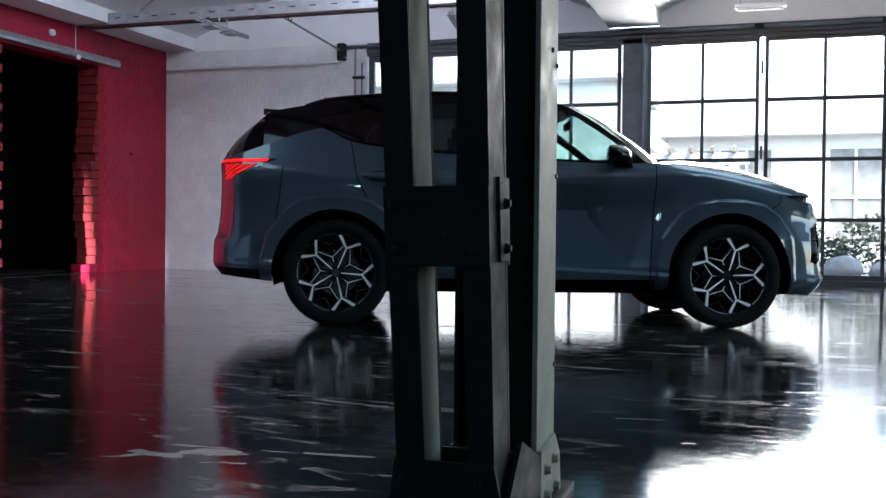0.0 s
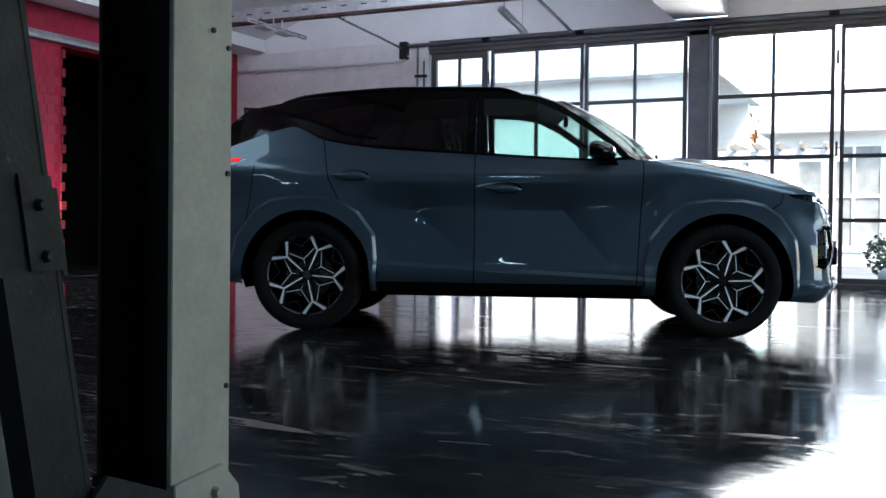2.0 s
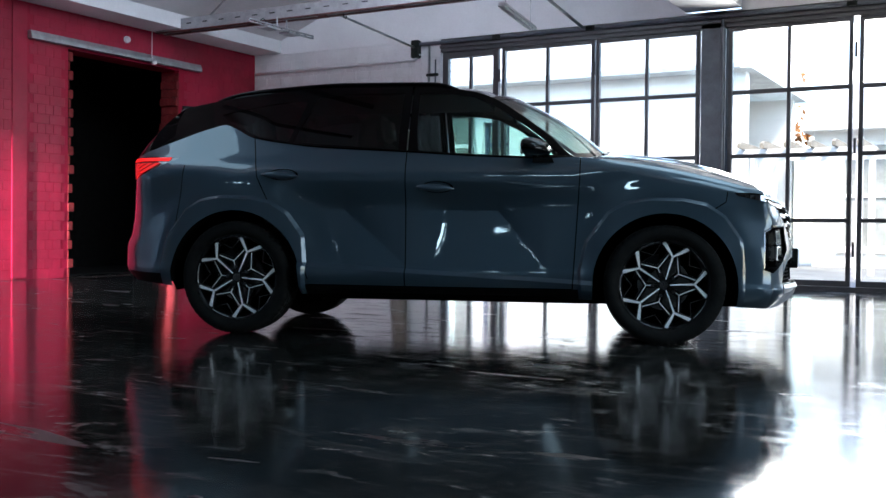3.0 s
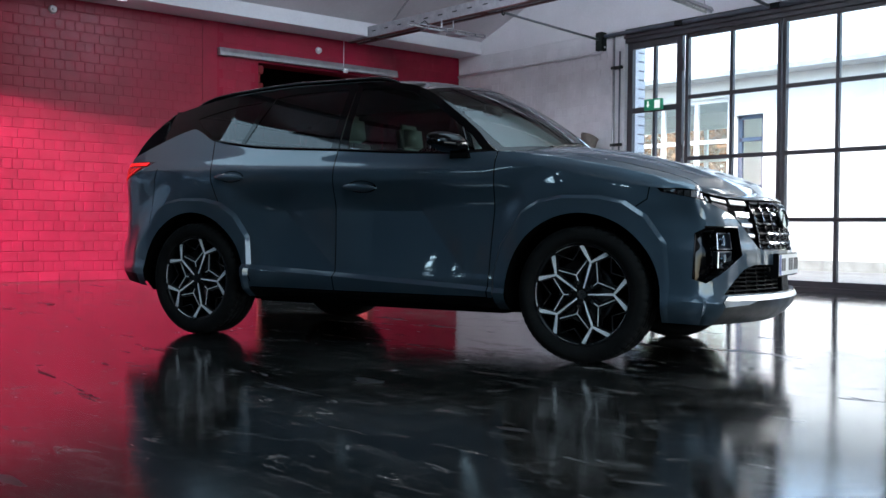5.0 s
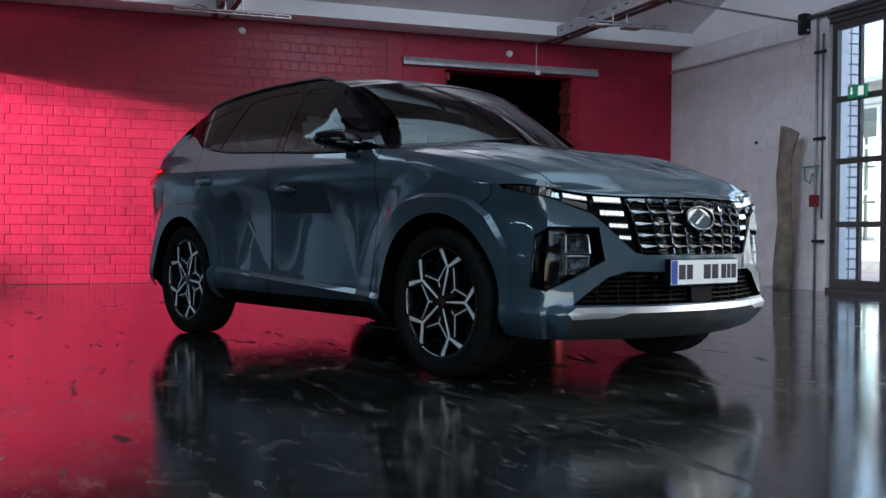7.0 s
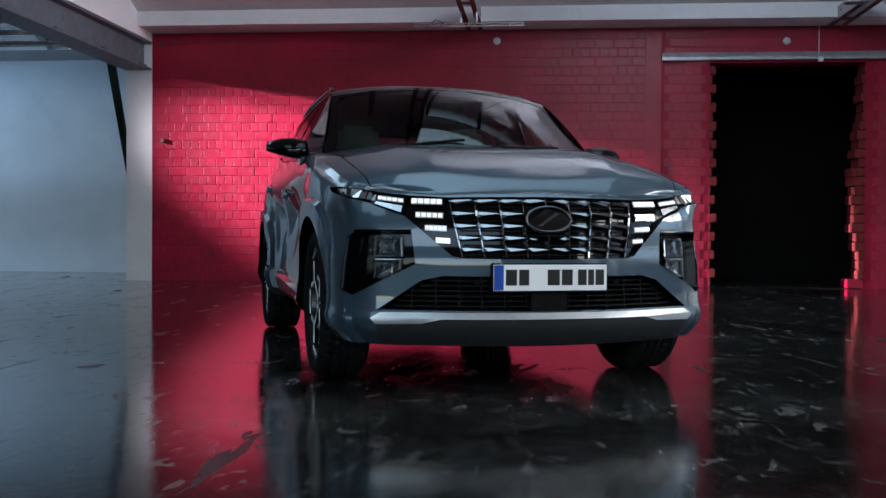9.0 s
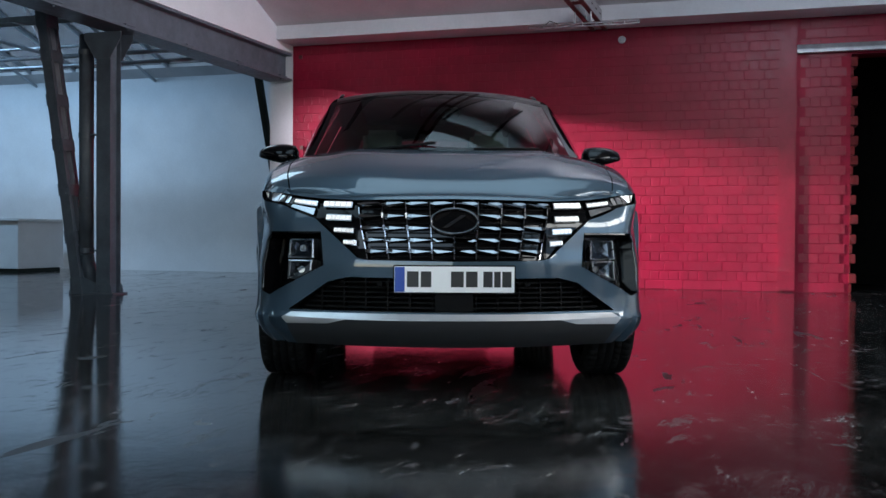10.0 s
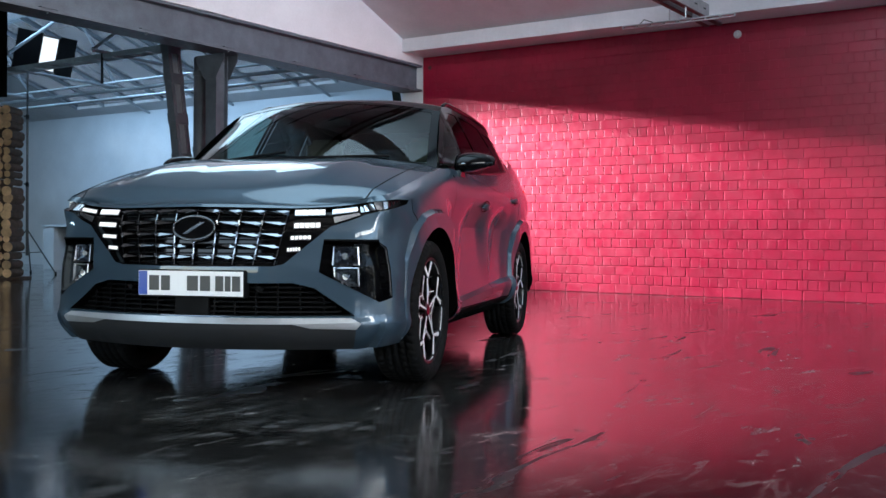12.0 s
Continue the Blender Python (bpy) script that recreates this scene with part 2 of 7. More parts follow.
def tube(bm, pts, r, n=8):
    """A bent round bar through points."""
    pts = [Vector(p) for p in pts]
    side, rings = None, []
    for i, p in enumerate(pts):
        d = (pts[min(i + 1, len(pts) - 1)] - pts[max(i - 1, 0)]).normalized()
        if side is None:
            side = d.orthogonal().normalized()
        side = (side - d * side.dot(d)).normalized()
        up = d.cross(side)
        rings.append([bm.verts.new(p + (side * math.cos(2 * math.pi * k / n) + up * math.sin(2 * math.pi * k / n)) * r) for k in range(n)])
    for a, b in zip(rings, rings[1:]):
        for k in range(n):
            bm.faces.new((a[k], a[(k + 1) % n], b[(k + 1) % n], b[k]))
    bm.faces.new(rings[0][::-1])
    bm.faces.new(rings[-1])


def prism(bm, outline, axis, a, b):
    """An outline of (u, v) drawn out along an axis from a to b: x takes (y, z), y takes (x, z), z takes (x, y)."""
    def at(u, v, w):
        return {"x": (w, u, v), "y": (u, w, v), "z": (u, v, w)}[axis]
    r0 = [bm.verts.new(at(u, v, a)) for u, v in outline]
    r1 = [bm.verts.new(at(u, v, b)) for u, v in outline]
    n = len(outline)
    for i in range(n):
        bm.faces.new((r0[i], r0[(i + 1) % n], r1[(i + 1) % n], r1[i]))
    bm.faces.new(r0[::-1])
    bm.faces.new(r1)


def mesh_of(bm, name, material, smooth=False, bevel=0.0):
    if bevel:
        bmesh.ops.bevel(bm, geom=bm.edges[:], offset=bevel, segments=2, affect="EDGES", clamp_overlap=True)
    bmesh.ops.recalc_face_normals(bm, faces=bm.faces[:])
    me = bpy.data.meshes.new(name)
    if smooth:
        for f in bm.faces:
            f.smooth = True
    bm.to_mesh(me)
    bm.free()
    if material:
        me.materials.append(material)
    return me


def part(name, bm, material, parent=None, label="", smooth=False, bevel=0.0, m=None):
    ob = new(name, mesh_of(bm, name, material, smooth, bevel))
    if parent:
        ob.parent = parent
    if m is not None:
        ob.matrix_basis = m
    return tagged(ob, label)


def thing(name, m, label, category, group="", kind=""):
    ob = new(name)
    ob.empty_display_size = 0.1
    ob.matrix_world = m
    return tagged(ob, label, category, group, kind)


def one(name, bm, material, label, category, kind="", group="", smooth=False, bevel=0.0):
    return tagged(part(name, bm, material, None, label, smooth, bevel), "", category, group, kind)


def piece(name, mesh, parent, m):
    ob = new(name, mesh)
    ob.parent = parent
    ob.matrix_basis = m
    return ob


# ---- the hall ----
XW, YN, YB = -9.49, 14.37, 2.8          # red wall, window wall, arcade line
XE, YS, XB = 13.0, -14.0, -12.2          # closing walls
RED_TOP, EAVE = 3.52, 3.72
OPEN_Y0, OPEN_Y1, OPEN_Z = 10.62, 12.62, 3.03

bm = bmesh.new()
box(bm, XB - 0.3, XE + 0.3, YS - 0.3, YN + 0.3, -0.25, 0)
one("floor", bm, M["floor"], "dark polished concrete floor with pale scuffs", "floor", "structure")

bm = bmesh.new()
box(bm, XW - 0.36, XW - 0.004, YB, OPEN_Y0 - 0.02, 0, RED_TOP)
box(bm, XW - 0.36, XW - 0.004, OPEN_Y1 + 0.02, YN, 0, RED_TOP)
box(bm, XW - 0.36, XW - 0.004, OPEN_Y0 - 0.02, OPEN_Y1 + 0.02, OPEN_Z, RED_TOP)
wall_west = one("wall_west", bm, M["red_joint"], "red painted brick wall with a rough broken opening", "wall", "structure")

bm = bmesh.new()
box(bm, XW - 0.36, XW, YB - 0.38, YB - 0.003, 0, 3.6)
one("trim", bm, M["plaster"], "white plastered pier at the end of the red wall", "pier", "structure")

# white eave box above the red wall
bm = bmesh.new()
box(bm, XW - 0.36, -8.95, YB, YN, RED_TOP + 0.003, EAVE)
one("trim", bm, M["plaster"], "white painted eave beam above the red brick wall", "beam", "structure")

# room behind the opening; its darkness is put into black surfaces
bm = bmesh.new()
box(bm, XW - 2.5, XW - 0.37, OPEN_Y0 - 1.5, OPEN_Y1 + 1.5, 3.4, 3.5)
one("ceiling_closet", bm, M["black"], "ceiling behind the broken opening, its darkness put in as black", "ceiling", "structure")
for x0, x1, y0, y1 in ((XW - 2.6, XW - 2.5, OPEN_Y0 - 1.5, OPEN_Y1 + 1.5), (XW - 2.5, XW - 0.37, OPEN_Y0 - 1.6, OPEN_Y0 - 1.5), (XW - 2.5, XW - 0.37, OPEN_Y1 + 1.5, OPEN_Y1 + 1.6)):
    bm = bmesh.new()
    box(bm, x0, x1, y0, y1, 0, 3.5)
    one("wall_closet", bm, M["black"], "wall behind the broken opening, its darkness put in as black", "wall", "structure")
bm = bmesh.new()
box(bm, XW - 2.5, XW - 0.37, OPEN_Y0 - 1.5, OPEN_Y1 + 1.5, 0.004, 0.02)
one("floor_closet", bm, M["black"], "floor behind the broken opening, its darkness put in as black", "floor", "structure")

# roofs: ridges along y over every bay
SLOPE = 0.39
bm = bmesh.new()
valleys = [(-8.95, -2.3), (-1.6, 5.05), (5.75, XE)]      # eaves of the three roofs
for a, b in valleys:
    r, top = (a + b) / 2, EAVE + SLOPE * (b - a) / 2
    for x0, z0, x1, z1 in ((a, EAVE, r, top), (r, top, b, EAVE)):
        prism(bm, [(x0, z0 - 0.0), (x1, z1), (x1, z1 + 0.15), (x0, z0 + 0.15)], "y", YB, YN)
one("ceiling", bm, M["ceiling"], "sloped white boarded ceiling", "ceiling", "structure")
for x0, x1 in ((-2.3, -1.6), (5.05, 5.75)):
    bm = bmesh.new()
    box(bm, x0, x1, YB, YN, 3.53, 3.9)
    one("trim", bm, M["plaster"], "white boxed valley beam under the roof", "beam", "structure")


for x, ya, yb in ((-3.75, 2.95, 13.6), (3.4, 3.9, 13.1)):
    r = -5.625 if x < 0 else 1.725
    sk = thing("skylight", pose(0, 0, 0), "milky roof glazing strip in the boarded ceiling slope", "skylight", "skylights of the hall", "structure")
    zs = lambda u: EAVE + SLOPE * 3.325 - SLOPE * (u - r)
    bm = bmesh.new()
    prism(bm, [(x - 1.46, zs(x - 1.46) - 0.012), (x + 1.46, zs(x + 1.46) - 0.012), (x + 1.46, zs(x + 1.46) - 0.004), (x - 1.46, zs(x - 1.46) - 0.004)], "y", ya, yb)
    part("skylight_pane", bm, M["plaster"], sk, "milky white glazing")
    for k in range(int((yb - ya) / 0.92) + 1):
        bm = bmesh.new()
        y = ya + 0.92 * k
        prism(bm, [(x - 1.46, zs(x - 1.46) - 0.1), (x + 1.46, zs(x + 1.46) - 0.1), (x + 1.46, zs(x + 1.46) - 0.014), (x - 1.46, zs(x - 1.46) - 0.014)], "y", y - 0.025, y + 0.025)
        part("skylight_bar", bm, M["frame"], sk, "dark glazing bar")


def gable(name, y0, y1, z0):
    for a, b in valleys:
        r, top = (a + b) / 2, EAVE + SLOPE * (b - a) / 2
        bm = bmesh.new()
        prism(bm, [(a, z0), (b, z0), (b, EAVE), (r, top), (a, EAVE)], "y", y0, y1)
        one(name, bm, M["plaster"], "white plastered gable wall under the roof", "wall", "structure")
    for x0, x1, z1 in ((-2.3, -1.6, 3.52), (5.05, 5.75, 3.52), (XW - 0.36, -8.95, EAVE)):
        bm = bmesh.new()
        box(bm, x0, x1, y0, y1, z0, z1)
        one(name, bm, M["plaster"], "white plastered wall between the gables", "wall", "structure")


gable("wall_arcade", YB - 0.38, YB - 0.003, 3.405)
gable("wall_north_gable", YN, YN + 0.3, 3.5)

# window wall
WX0 = -5.97
bm = bmesh.new()
box(bm, XW - 0.36, WX0 - 0.003, YN, YN + 0.3, 0, 3.497)
wall_north = one("wall_north", bm, M["white_brick"], "white painted brick wall beside the windows", "wall", "structure")


def window_bay(name, x0, x1, cols, label, z0=0.05, z1=3.3, rows=(0.85, 1.66, 2.47), t=0.05, door=False):
    """Steel window: outer frame, mullions, glazing bars, one pane to each field."""
    w = thing(name, pose(0, YN, 0), label, "window", "steel windows of the hall", "structure")
    y0, y1 = 0.03, 0.10
    bm = bmesh.new()
    box(bm, x0, x0 + t, y0, y1, z0, z1)
    box(bm, x1 - t, x1, y0, y1, z0, z1)
    box(bm, x0 + t, x1 - t, y0, y1, z1 - t, z1)
    box(bm, x0 + t, x1 - t, y0, y1, z0, z0 + t + 0.02)
    part("window_frame", bm, M["frame"], w, bevel=0.004)
    xs = [x0 + t] + [x0 + (x1 - x0) * i / cols for i in range(1, cols)] + [x1 - t]
    zs = [z0 + t + 0.02, *rows, z1 - t]
    for x in xs[1:-1]:
        bm = bmesh.new()
        box(bm, x - 0.022, x + 0.022, y0 + 0.01, y1 - 0.01, zs[0], zs[-1])
        part("mullion", bm, M["frame"], w)
    for z in rows:
        for xa, xb in zip(xs, xs[1:]):
            bm = bmesh.new()
            h = 0.026 if not door else 0.035
            box(bm, xa + (0.022 if xa != xs[0] else 0), xb - (0.022 if xb != xs[-1] else 0), y0 + 0.012, y1 - 0.012, z - h, z + h)
            part("glazing_bar", bm, M["frame"], w)
    for xa, xb in zip(xs, xs[1:]):
        for za, zb in zip(zs, zs[1:]):
            bm = bmesh.new()
            box(bm, xa, xb, 0.062, 0.066, za, zb)
            pane = part("pane", bm, M["glass"], w)
            pane.visible_shadow = False
    return w


window_bay("door_1", -5.95, -5.03, 2, "dark steel glazed door beside the white wall", rows=(0.83, 1.6, 2.36), t=0.09, door=True)
BAYS = [(-4.98, -3.57), (-3.55, -2.13), (-1.76, -0.27), (-0.2, 1.32), (1.36, 2.85), (3.2, 4.7)]
for i, (a, b) in enumerate(BAYS):
    window_bay("window_%d" % (i + 1), a, b, 2, "tall steel-framed hall window with eight panes")

for x in (-2.1, 2.88):
    bm = bmesh.new()
    w = 0.31
    box(bm, x, x + w, YN + 0.0, YN + 0.03, 0, 3.52)
    box(bm, x, x + w, YN + 0.27, YN + 0.3, 0, 3.52)
    box(bm, x + w / 2 - 0.02, x + w / 2 + 0.02, YN + 0.03, YN + 0.27, 0, 3.52)
    rod(bm, (x + w - 0.03, YN - 0.03, 0), (x + w - 0.03, YN - 0.03, 3.4), 0.02)
    one("window_column", bm, M["steel_grey"], "grey painted steel column between the windows", "column", "structure", "columns of the window wall")
bm = bmesh.new()
box(bm, WX0, 4.75, YN, YN + 0.12, 3.302, 3.497)
box(bm, WX0, 4.75, YN - 0.035, YN - 0.003, 3.36, 3.40)
one("lintel", bm, M["frame"], "dark steel lintel over the windows", "lintel", "structure")
bm = bmesh.new()
box(bm, WX0, 4.75, YN - 0.02, YN + 0.2, 0.0, 0.047)
one("sill", bm, M["frame"], "low dark steel sill under the windows", "sill", "structure")

# closing walls
bm = bmesh.new()
box(bm, 4.753, XE, YN, YN + 0.3, 0, 3.497)
one("wall_north_east", bm, M["rough_grey"], "bare grey wall beyond the hall windows", "wall", "structure")
bm = bmesh.new()
box(bm, XB - 0.3, XB, YS, YB + 0.2, 0, 6.2)
one("wall_back_bay", bm, M["plaster"], "white plastered wall of the side hall", "wall", "structure")
bm = bmesh.new()
box(bm, XB, XW - 0.36, YB - 0.38, YB - 0.2, 0, 5.5)
one("wall_return", bm, M["plaster"], "white plastered return wall of the side hall", "wall", "structure")
bm = bmesh.new()
box(bm, XB - 0.3, XE + 0.3, YS - 0.3, YS, 0, 6.2)
one("wall_south", bm, M["rough_grey"], "bare grey far wall of the side hall", "wall", "structure")
# unseen wall; its openings are added to let the fill lamp through
bm = bmesh.new()
EW = [(3.6, 13.4)]
ys = [YS] + [v for ab in EW for v in ab] + [YN + 0.3]
for a, b in zip(ys[0::2], ys[1::2]):
    box(bm, XE, XE + 0.3, a, b, 0, 6.2)
for a, b in EW:
    box(bm, XE, XE + 0.3, a, b, 0, 0.5)
    box(bm, XE, XE + 0.3, a, b, 4.5, 6.2)
one("wall_east", bm, M["rough_grey"], "bare grey unseen wall with openings made for the fill lamp", "wall", "structure")

# unseen wall added to stop sky light leaking in over the arcade
bm = bmesh.new()
box(bm, XB, XE, YB - 0.42, YB - 0.385, 3.41, 5.78)
one("wall_arcade_back", bm, M["plaster"], "unseen white wall closing the side hall above the arcade", "wall", "structure")

# side hall roof: a slope over the wall with a strip of roof glazing, then a flat part
SY0, SY1 = -9.0, 1.1
bm = bmesh.new()


def slope_z(x):
    return 3.62 + (x - XB) * 0.341


GX0, GX1 = -11.85, -8.35
for x0, x1, y0, y1 in ((XB, GX0, YS, YB - 0.43), (GX0, GX1, YS, SY0), (GX0, GX1, SY1, YB - 0.43), (GX1, -8.1, YS, YB - 0.43),
                       (-6.9, -6.4, YS, YB - 0.43), (-8.1, -6.9, YS, SY0), (-8.1, -6.9, SY1, YB - 0.43)):
    prism(bm, [(x0, slope_z(x0)), (x1, slope_z(x1)), (x1, slope_z(x1) + 0.15), (x0, slope_z(x0) + 0.15)], "y", y0, y1)
one("ceiling_side", bm, M["ceiling"], "pale sloped ceiling of the side hall round the roof glazing", "ceiling", "structure")
roof_glazing = thing("roof_glazing", pose(0, 0, 0), "dusty wired glass in the sloped roof of the side hall", "skylight", "", "structure")
for k in range(10):
    y0 = SY0 + 1.01 * k
    bm = bmesh.new()
    prism(bm, [(GX0, slope_z(GX0) + 0.06), (GX1, slope_z(GX1) + 0.06), (GX1, slope_z(GX1) + 0.068), (GX0, slope_z(GX0) + 0.068)], "y", y0 + 0.03, y0 + 0.98)
    part("pane", bm, M["roof_glass"], roof_glazing)
    bm = bmesh.new()
    prism(bm, [(GX0, slope_z(GX0)), (GX1, slope_z(GX1)), (GX1, slope_z(GX1) + 0.09), (GX0, slope_z(GX0) + 0.09)], "y", y0 - 0.03, y0 + 0.03)
    part("glazing_bar", bm, M["galv"], roof_glazing, "pale steel glazing bar")
bm = bmesh.new()
box(bm, -6.4, XE, YS, YB - 0.43, 5.6, 5.75)
one("ceiling_flat", bm, M["rough_grey"], "bare grey flat ceiling of the side hall", "ceiling", "structure")
rl = thing("roof_lights", pose(-1.2, -11.5, 5.6), "row of milky roof lights in the side hall ceiling", "skylight", "", "structure")
bm = bmesh.new()
box(bm, -4.75, 4.75, -1.25, 1.25, -0.012, -0.004)
part("skylight_pane", bm, M["plaster"], rl, "milky white glazing")
for k in range(7):
    bm = bmesh.new()
    x = -4.8 + 1.6 * k
    box(bm, x - 0.3, x + 0.3, -1.3, 1.3, -0.12, -0.055)
    part("skylight_bar", bm, M["frame"], rl, "dark glazing bar")
for y in (-0.75, 0, 0.75):
    bm = bmesh.new()
    box(bm, -4.8, 4.8, y - 0.03, y + 0.03, -0.17, -0.125)
    part("skylight_bar", bm, M["frame"], rl, "dark glazing bar")
# opaque slab added over the opening to keep the sun out
bm = bmesh.new()
prism(bm, [(-8.1, slope_z(-8.1) + 0.08), (-6.9, slope_z(-6.9) + 0.08), (-6.9, slope_z(-6.9) + 0.1), (-8.1, slope_z(-8.1) + 0.1)], "y", SY0, SY1)
one("roof_light_pane", bm, M["plaster"], "opaque white slab over the roof light", "pane", "structure")
for y in np.arange(-8.4, 1.0, 0.98):
    bm = bmesh.new()
    prism(bm, [(-8.1, slope_z(-8.1)), (-6.9, slope_z(-6.9)), (-6.9, slope_z(-6.9) - 0.05), (-8.1, slope_z(-8.1) - 0.05)], "y", y - 0.04, y + 0.04)
    one("glazing_bar", bm, M["frame"], "dark glazing bar of the roof light", "bar", "structure", "bars of the roof light")
# ---- the car ----
def spline(keys, n=400):
    """Smooth curve through keys (Catmull-Rom), as an array of n points evenly spaced in length."""
    k = np.array(keys, float)
    p = np.vstack([2 * k[0] - k[1], k, 2 * k[-1] - k[-2]])
    out = []
    for i in range(1, len(p) - 2):
        for t in np.linspace(0, 1, 24, endpoint=False):
            a, b, c, d = p[i - 1], p[i], p[i + 1], p[i + 2]
            out.append(0.5 * (2 * b + (c - a) * t + (2 * a - 5 * b + 4 * c - d) * t * t + (3 * b - a - 3 * c + d) * t ** 3))
    out.append(p[-2])
    out = np.array(out)
    ln = np.concatenate([[0], np.cumsum(np.linalg.norm(np.diff(out, axis=0), axis=1))])
    s = np.linspace(0, ln[-1], n)
    return s, np.stack([np.interp(s, ln, out[:, i]) for i in range(out.shape[1])], 1)


CURVES = {}


def lerp(x, keys):
    """A smooth curve through keys that never overshoots them."""
    key = tuple(keys)
    if key not in CURVES:
        xs, ys = [k[0] for k in keys], [k[1] for k in keys]
        n = len(xs)
        h = [max(1e-9, xs[i + 1] - xs[i]) for i in range(n - 1)]
        dl = [(ys[i + 1] - ys[i]) / h[i] for i in range(n - 1)]
        m = [0.0] * n
        for i in range(1, n - 1):
            if dl[i - 1] * dl[i] > 0:
                w1, w2 = 2 * h[i] + h[i - 1], h[i] + 2 * h[i - 1]
                m[i] = (w1 + w2) / (w1 / dl[i - 1] + w2 / dl[i])
        m[0], m[-1] = dl[0], dl[-1]
        CURVES[key] = (xs, ys, h, m)
    xs, ys, h, m = CURVES[key]
    if x <= xs[0]:
        return float(ys[0])
    if x >= xs[-1]:
        return float(ys[-1])
    i = bisect_of(xs, x)
    t = (x - xs[i]) / h[i]
    return float((2 * t ** 3 - 3 * t * t + 1) * ys[i] + (t ** 3 - 2 * t * t + t) * h[i] * m[i] + (3 * t * t - 2 * t ** 3) * ys[i + 1] + (t ** 3 - t * t) * h[i] * m[i + 1])


def bisect_of(xs, x):
    lo, hi = 0, len(xs) - 1
    while hi - lo > 1:
        mid = (lo + hi) // 2
        if xs[mid] <= x:
            lo = mid
        else:
            hi = mid
    return lo


def smooth01(t):
    t = min(1.0, max(0.0, t))
    return t * t * (3 - 2 * t)


# plan outline, from the middle of the nose round the side to the middle of the tail
OUT_S, OUT_P = spline([(2.225, 0), (2.212, 0.2), (2.172, 0.4), (2.095, 0.62), (2.04, 0.765), (1.965, 0.846), (1.85, 0.88), (1.68, 0.9), (1.34, 0.912),
                       (0.8, 0.915), (0, 0.916), (-0.8, 0.915), (-1.34, 0.912), (-1.72, 0.899), (-1.95, 0.868), (-2.1, 0.8), (-2.2, 0.66), (-2.245, 0.4), (-2.26, 0)], 1200)
_tan = np.gradient(OUT_P, axis=0)
_tan /= np.linalg.norm(_tan, axis=1)[:, None]
OUT_N = np.stack([-_tan[:, 1], _tan[:, 0]], 1)
if OUT_N[0, 0] < 0:
    OUT_N = -OUT_N
for _i in (0, 1):
    _pad = np.pad(OUT_N[:, _i], 8, mode="edge")
    OUT_N[:, _i] = np.convolve(_pad, np.ones(17) / 17, "valid")
OUT_N[:9, 1] = OUT_N[-9:, 1] = 0.0
OUT_N /= np.linalg.norm(OUT_N, axis=1)[:, None]


def sx(x):
    """Length along the outline at a place on the flank."""
    return float(np.interp(-x, -OUT_P[:, 0], OUT_S))


def sy(y):
    """Length along the outline at a place on the nose."""
    n = int(np.argmax(OUT_P[:, 1] > 0.9))
    return float(np.interp(y, OUT_P[:n, 1], OUT_S[:n]))


S_MAX = float(OUT_S[-1])
TOP = [(0, 0.885), (sy(0.3), 0.882), (sy(0.46), 0.879), (sy(0.62), 0.888), (sy(0.78), 0.912), (sx(1.85), 0.945), (sx(1.73), 0.976), (sx(1.5), 1.03), (sx(1.2), 1.085), (sx(0.95), 1.118),
       (sx(0.797), 1.128), (sx(0.6), 1.121), (sx(0.354), 1.126), (sx(-0.254), 1.16), (sx(-0.874), 1.196), (sx(-1.0), 1.212), (sx(-1.14), 1.232), (sx(-1.263), 1.258), (sx(-1.4), 1.325), (sx(-1.46), 1.345),
       (sx(-1.55), 1.325), (sx(-1.835), 1.228), (sx(-1.98), 1.18), (sx(-2.1), 1.15), (S_MAX, 1.15)]
BOT = [(0, 0.215), (sy(0.7), 0.22), (sx(1.8), 0.235), (sx(0.8), 0.262), (sx(-0.8), 0.262), (sx(-1.75), 0.3), (sx(-2.1), 0.33), (S_MAX, 0.34)]
DOOR_TILT = 0.13
FLAT_D = [(0.2, 0.16), (0.262, 0.1), (0.3, 0.04), (0.34, 0.016), (0.41, 0.0), (0.415, 0.0), (0.455, 0.008), (0.68, 0.014), (0.8, 0.014), (0.95, 0.003), (1.0, 0.0), (1.03, 0.003), (1.06, 0.011), (1.09, 0.022), (1.12, 0.037), (1.2, 0.07), (1.35, 0.128)]
NOSE_D = [(0.2, 0.12), (0.26, 0.045), (0.31, 0.008), (0.345, 0.0), (0.37, 0.012), (0.45, 0.02), (0.58, 0.02), (0.65, 0.03), (0.75, 0.04), (0.83, 0.062), (0.87, 0.085), (0.9, 0.12), (0.95, 0.2)]
TAIL_D = [(0.2, 0.2), (0.34, 0.05), (0.42, 0.0), (0.56, 0.004), (0.63, 0.03), (0.8, 0.05), (1.0, 0.055), (1.1, 0.05), (1.15, 0.075), (1.35, 0.22)]
ARCH_R, AXLE_Z = 0.425, 0.365


FLARE_SHAPE = [(-0.50, 0.1), (-0.515, 0.45), (-0.475, 0.62), (-0.34, 0.80), (-0.24, 0.86), (-0.1, 0.885), (0.1, 0.882), (0.24, 0.853), (0.35, 0.78), (0.45, 0.64), (0.468, 0.45), (0.45, 0.1)]
FLARE_EDGE, FLARE_UP = 0.02, 0.026


def flare_depth(dx, z, shape):
    """How far a place lies inside the outline of an arch flare."""
    best = 9.0
    for (x0, z0), (x1, z1) in zip(shape, shape[1:]):
        ln = math.hypot(x1 - x0, z1 - z0)
        best = min(best, ((dx - x0) * (z1 - z0) - (z - z0) * (x1 - x0)) / ln)
    return best


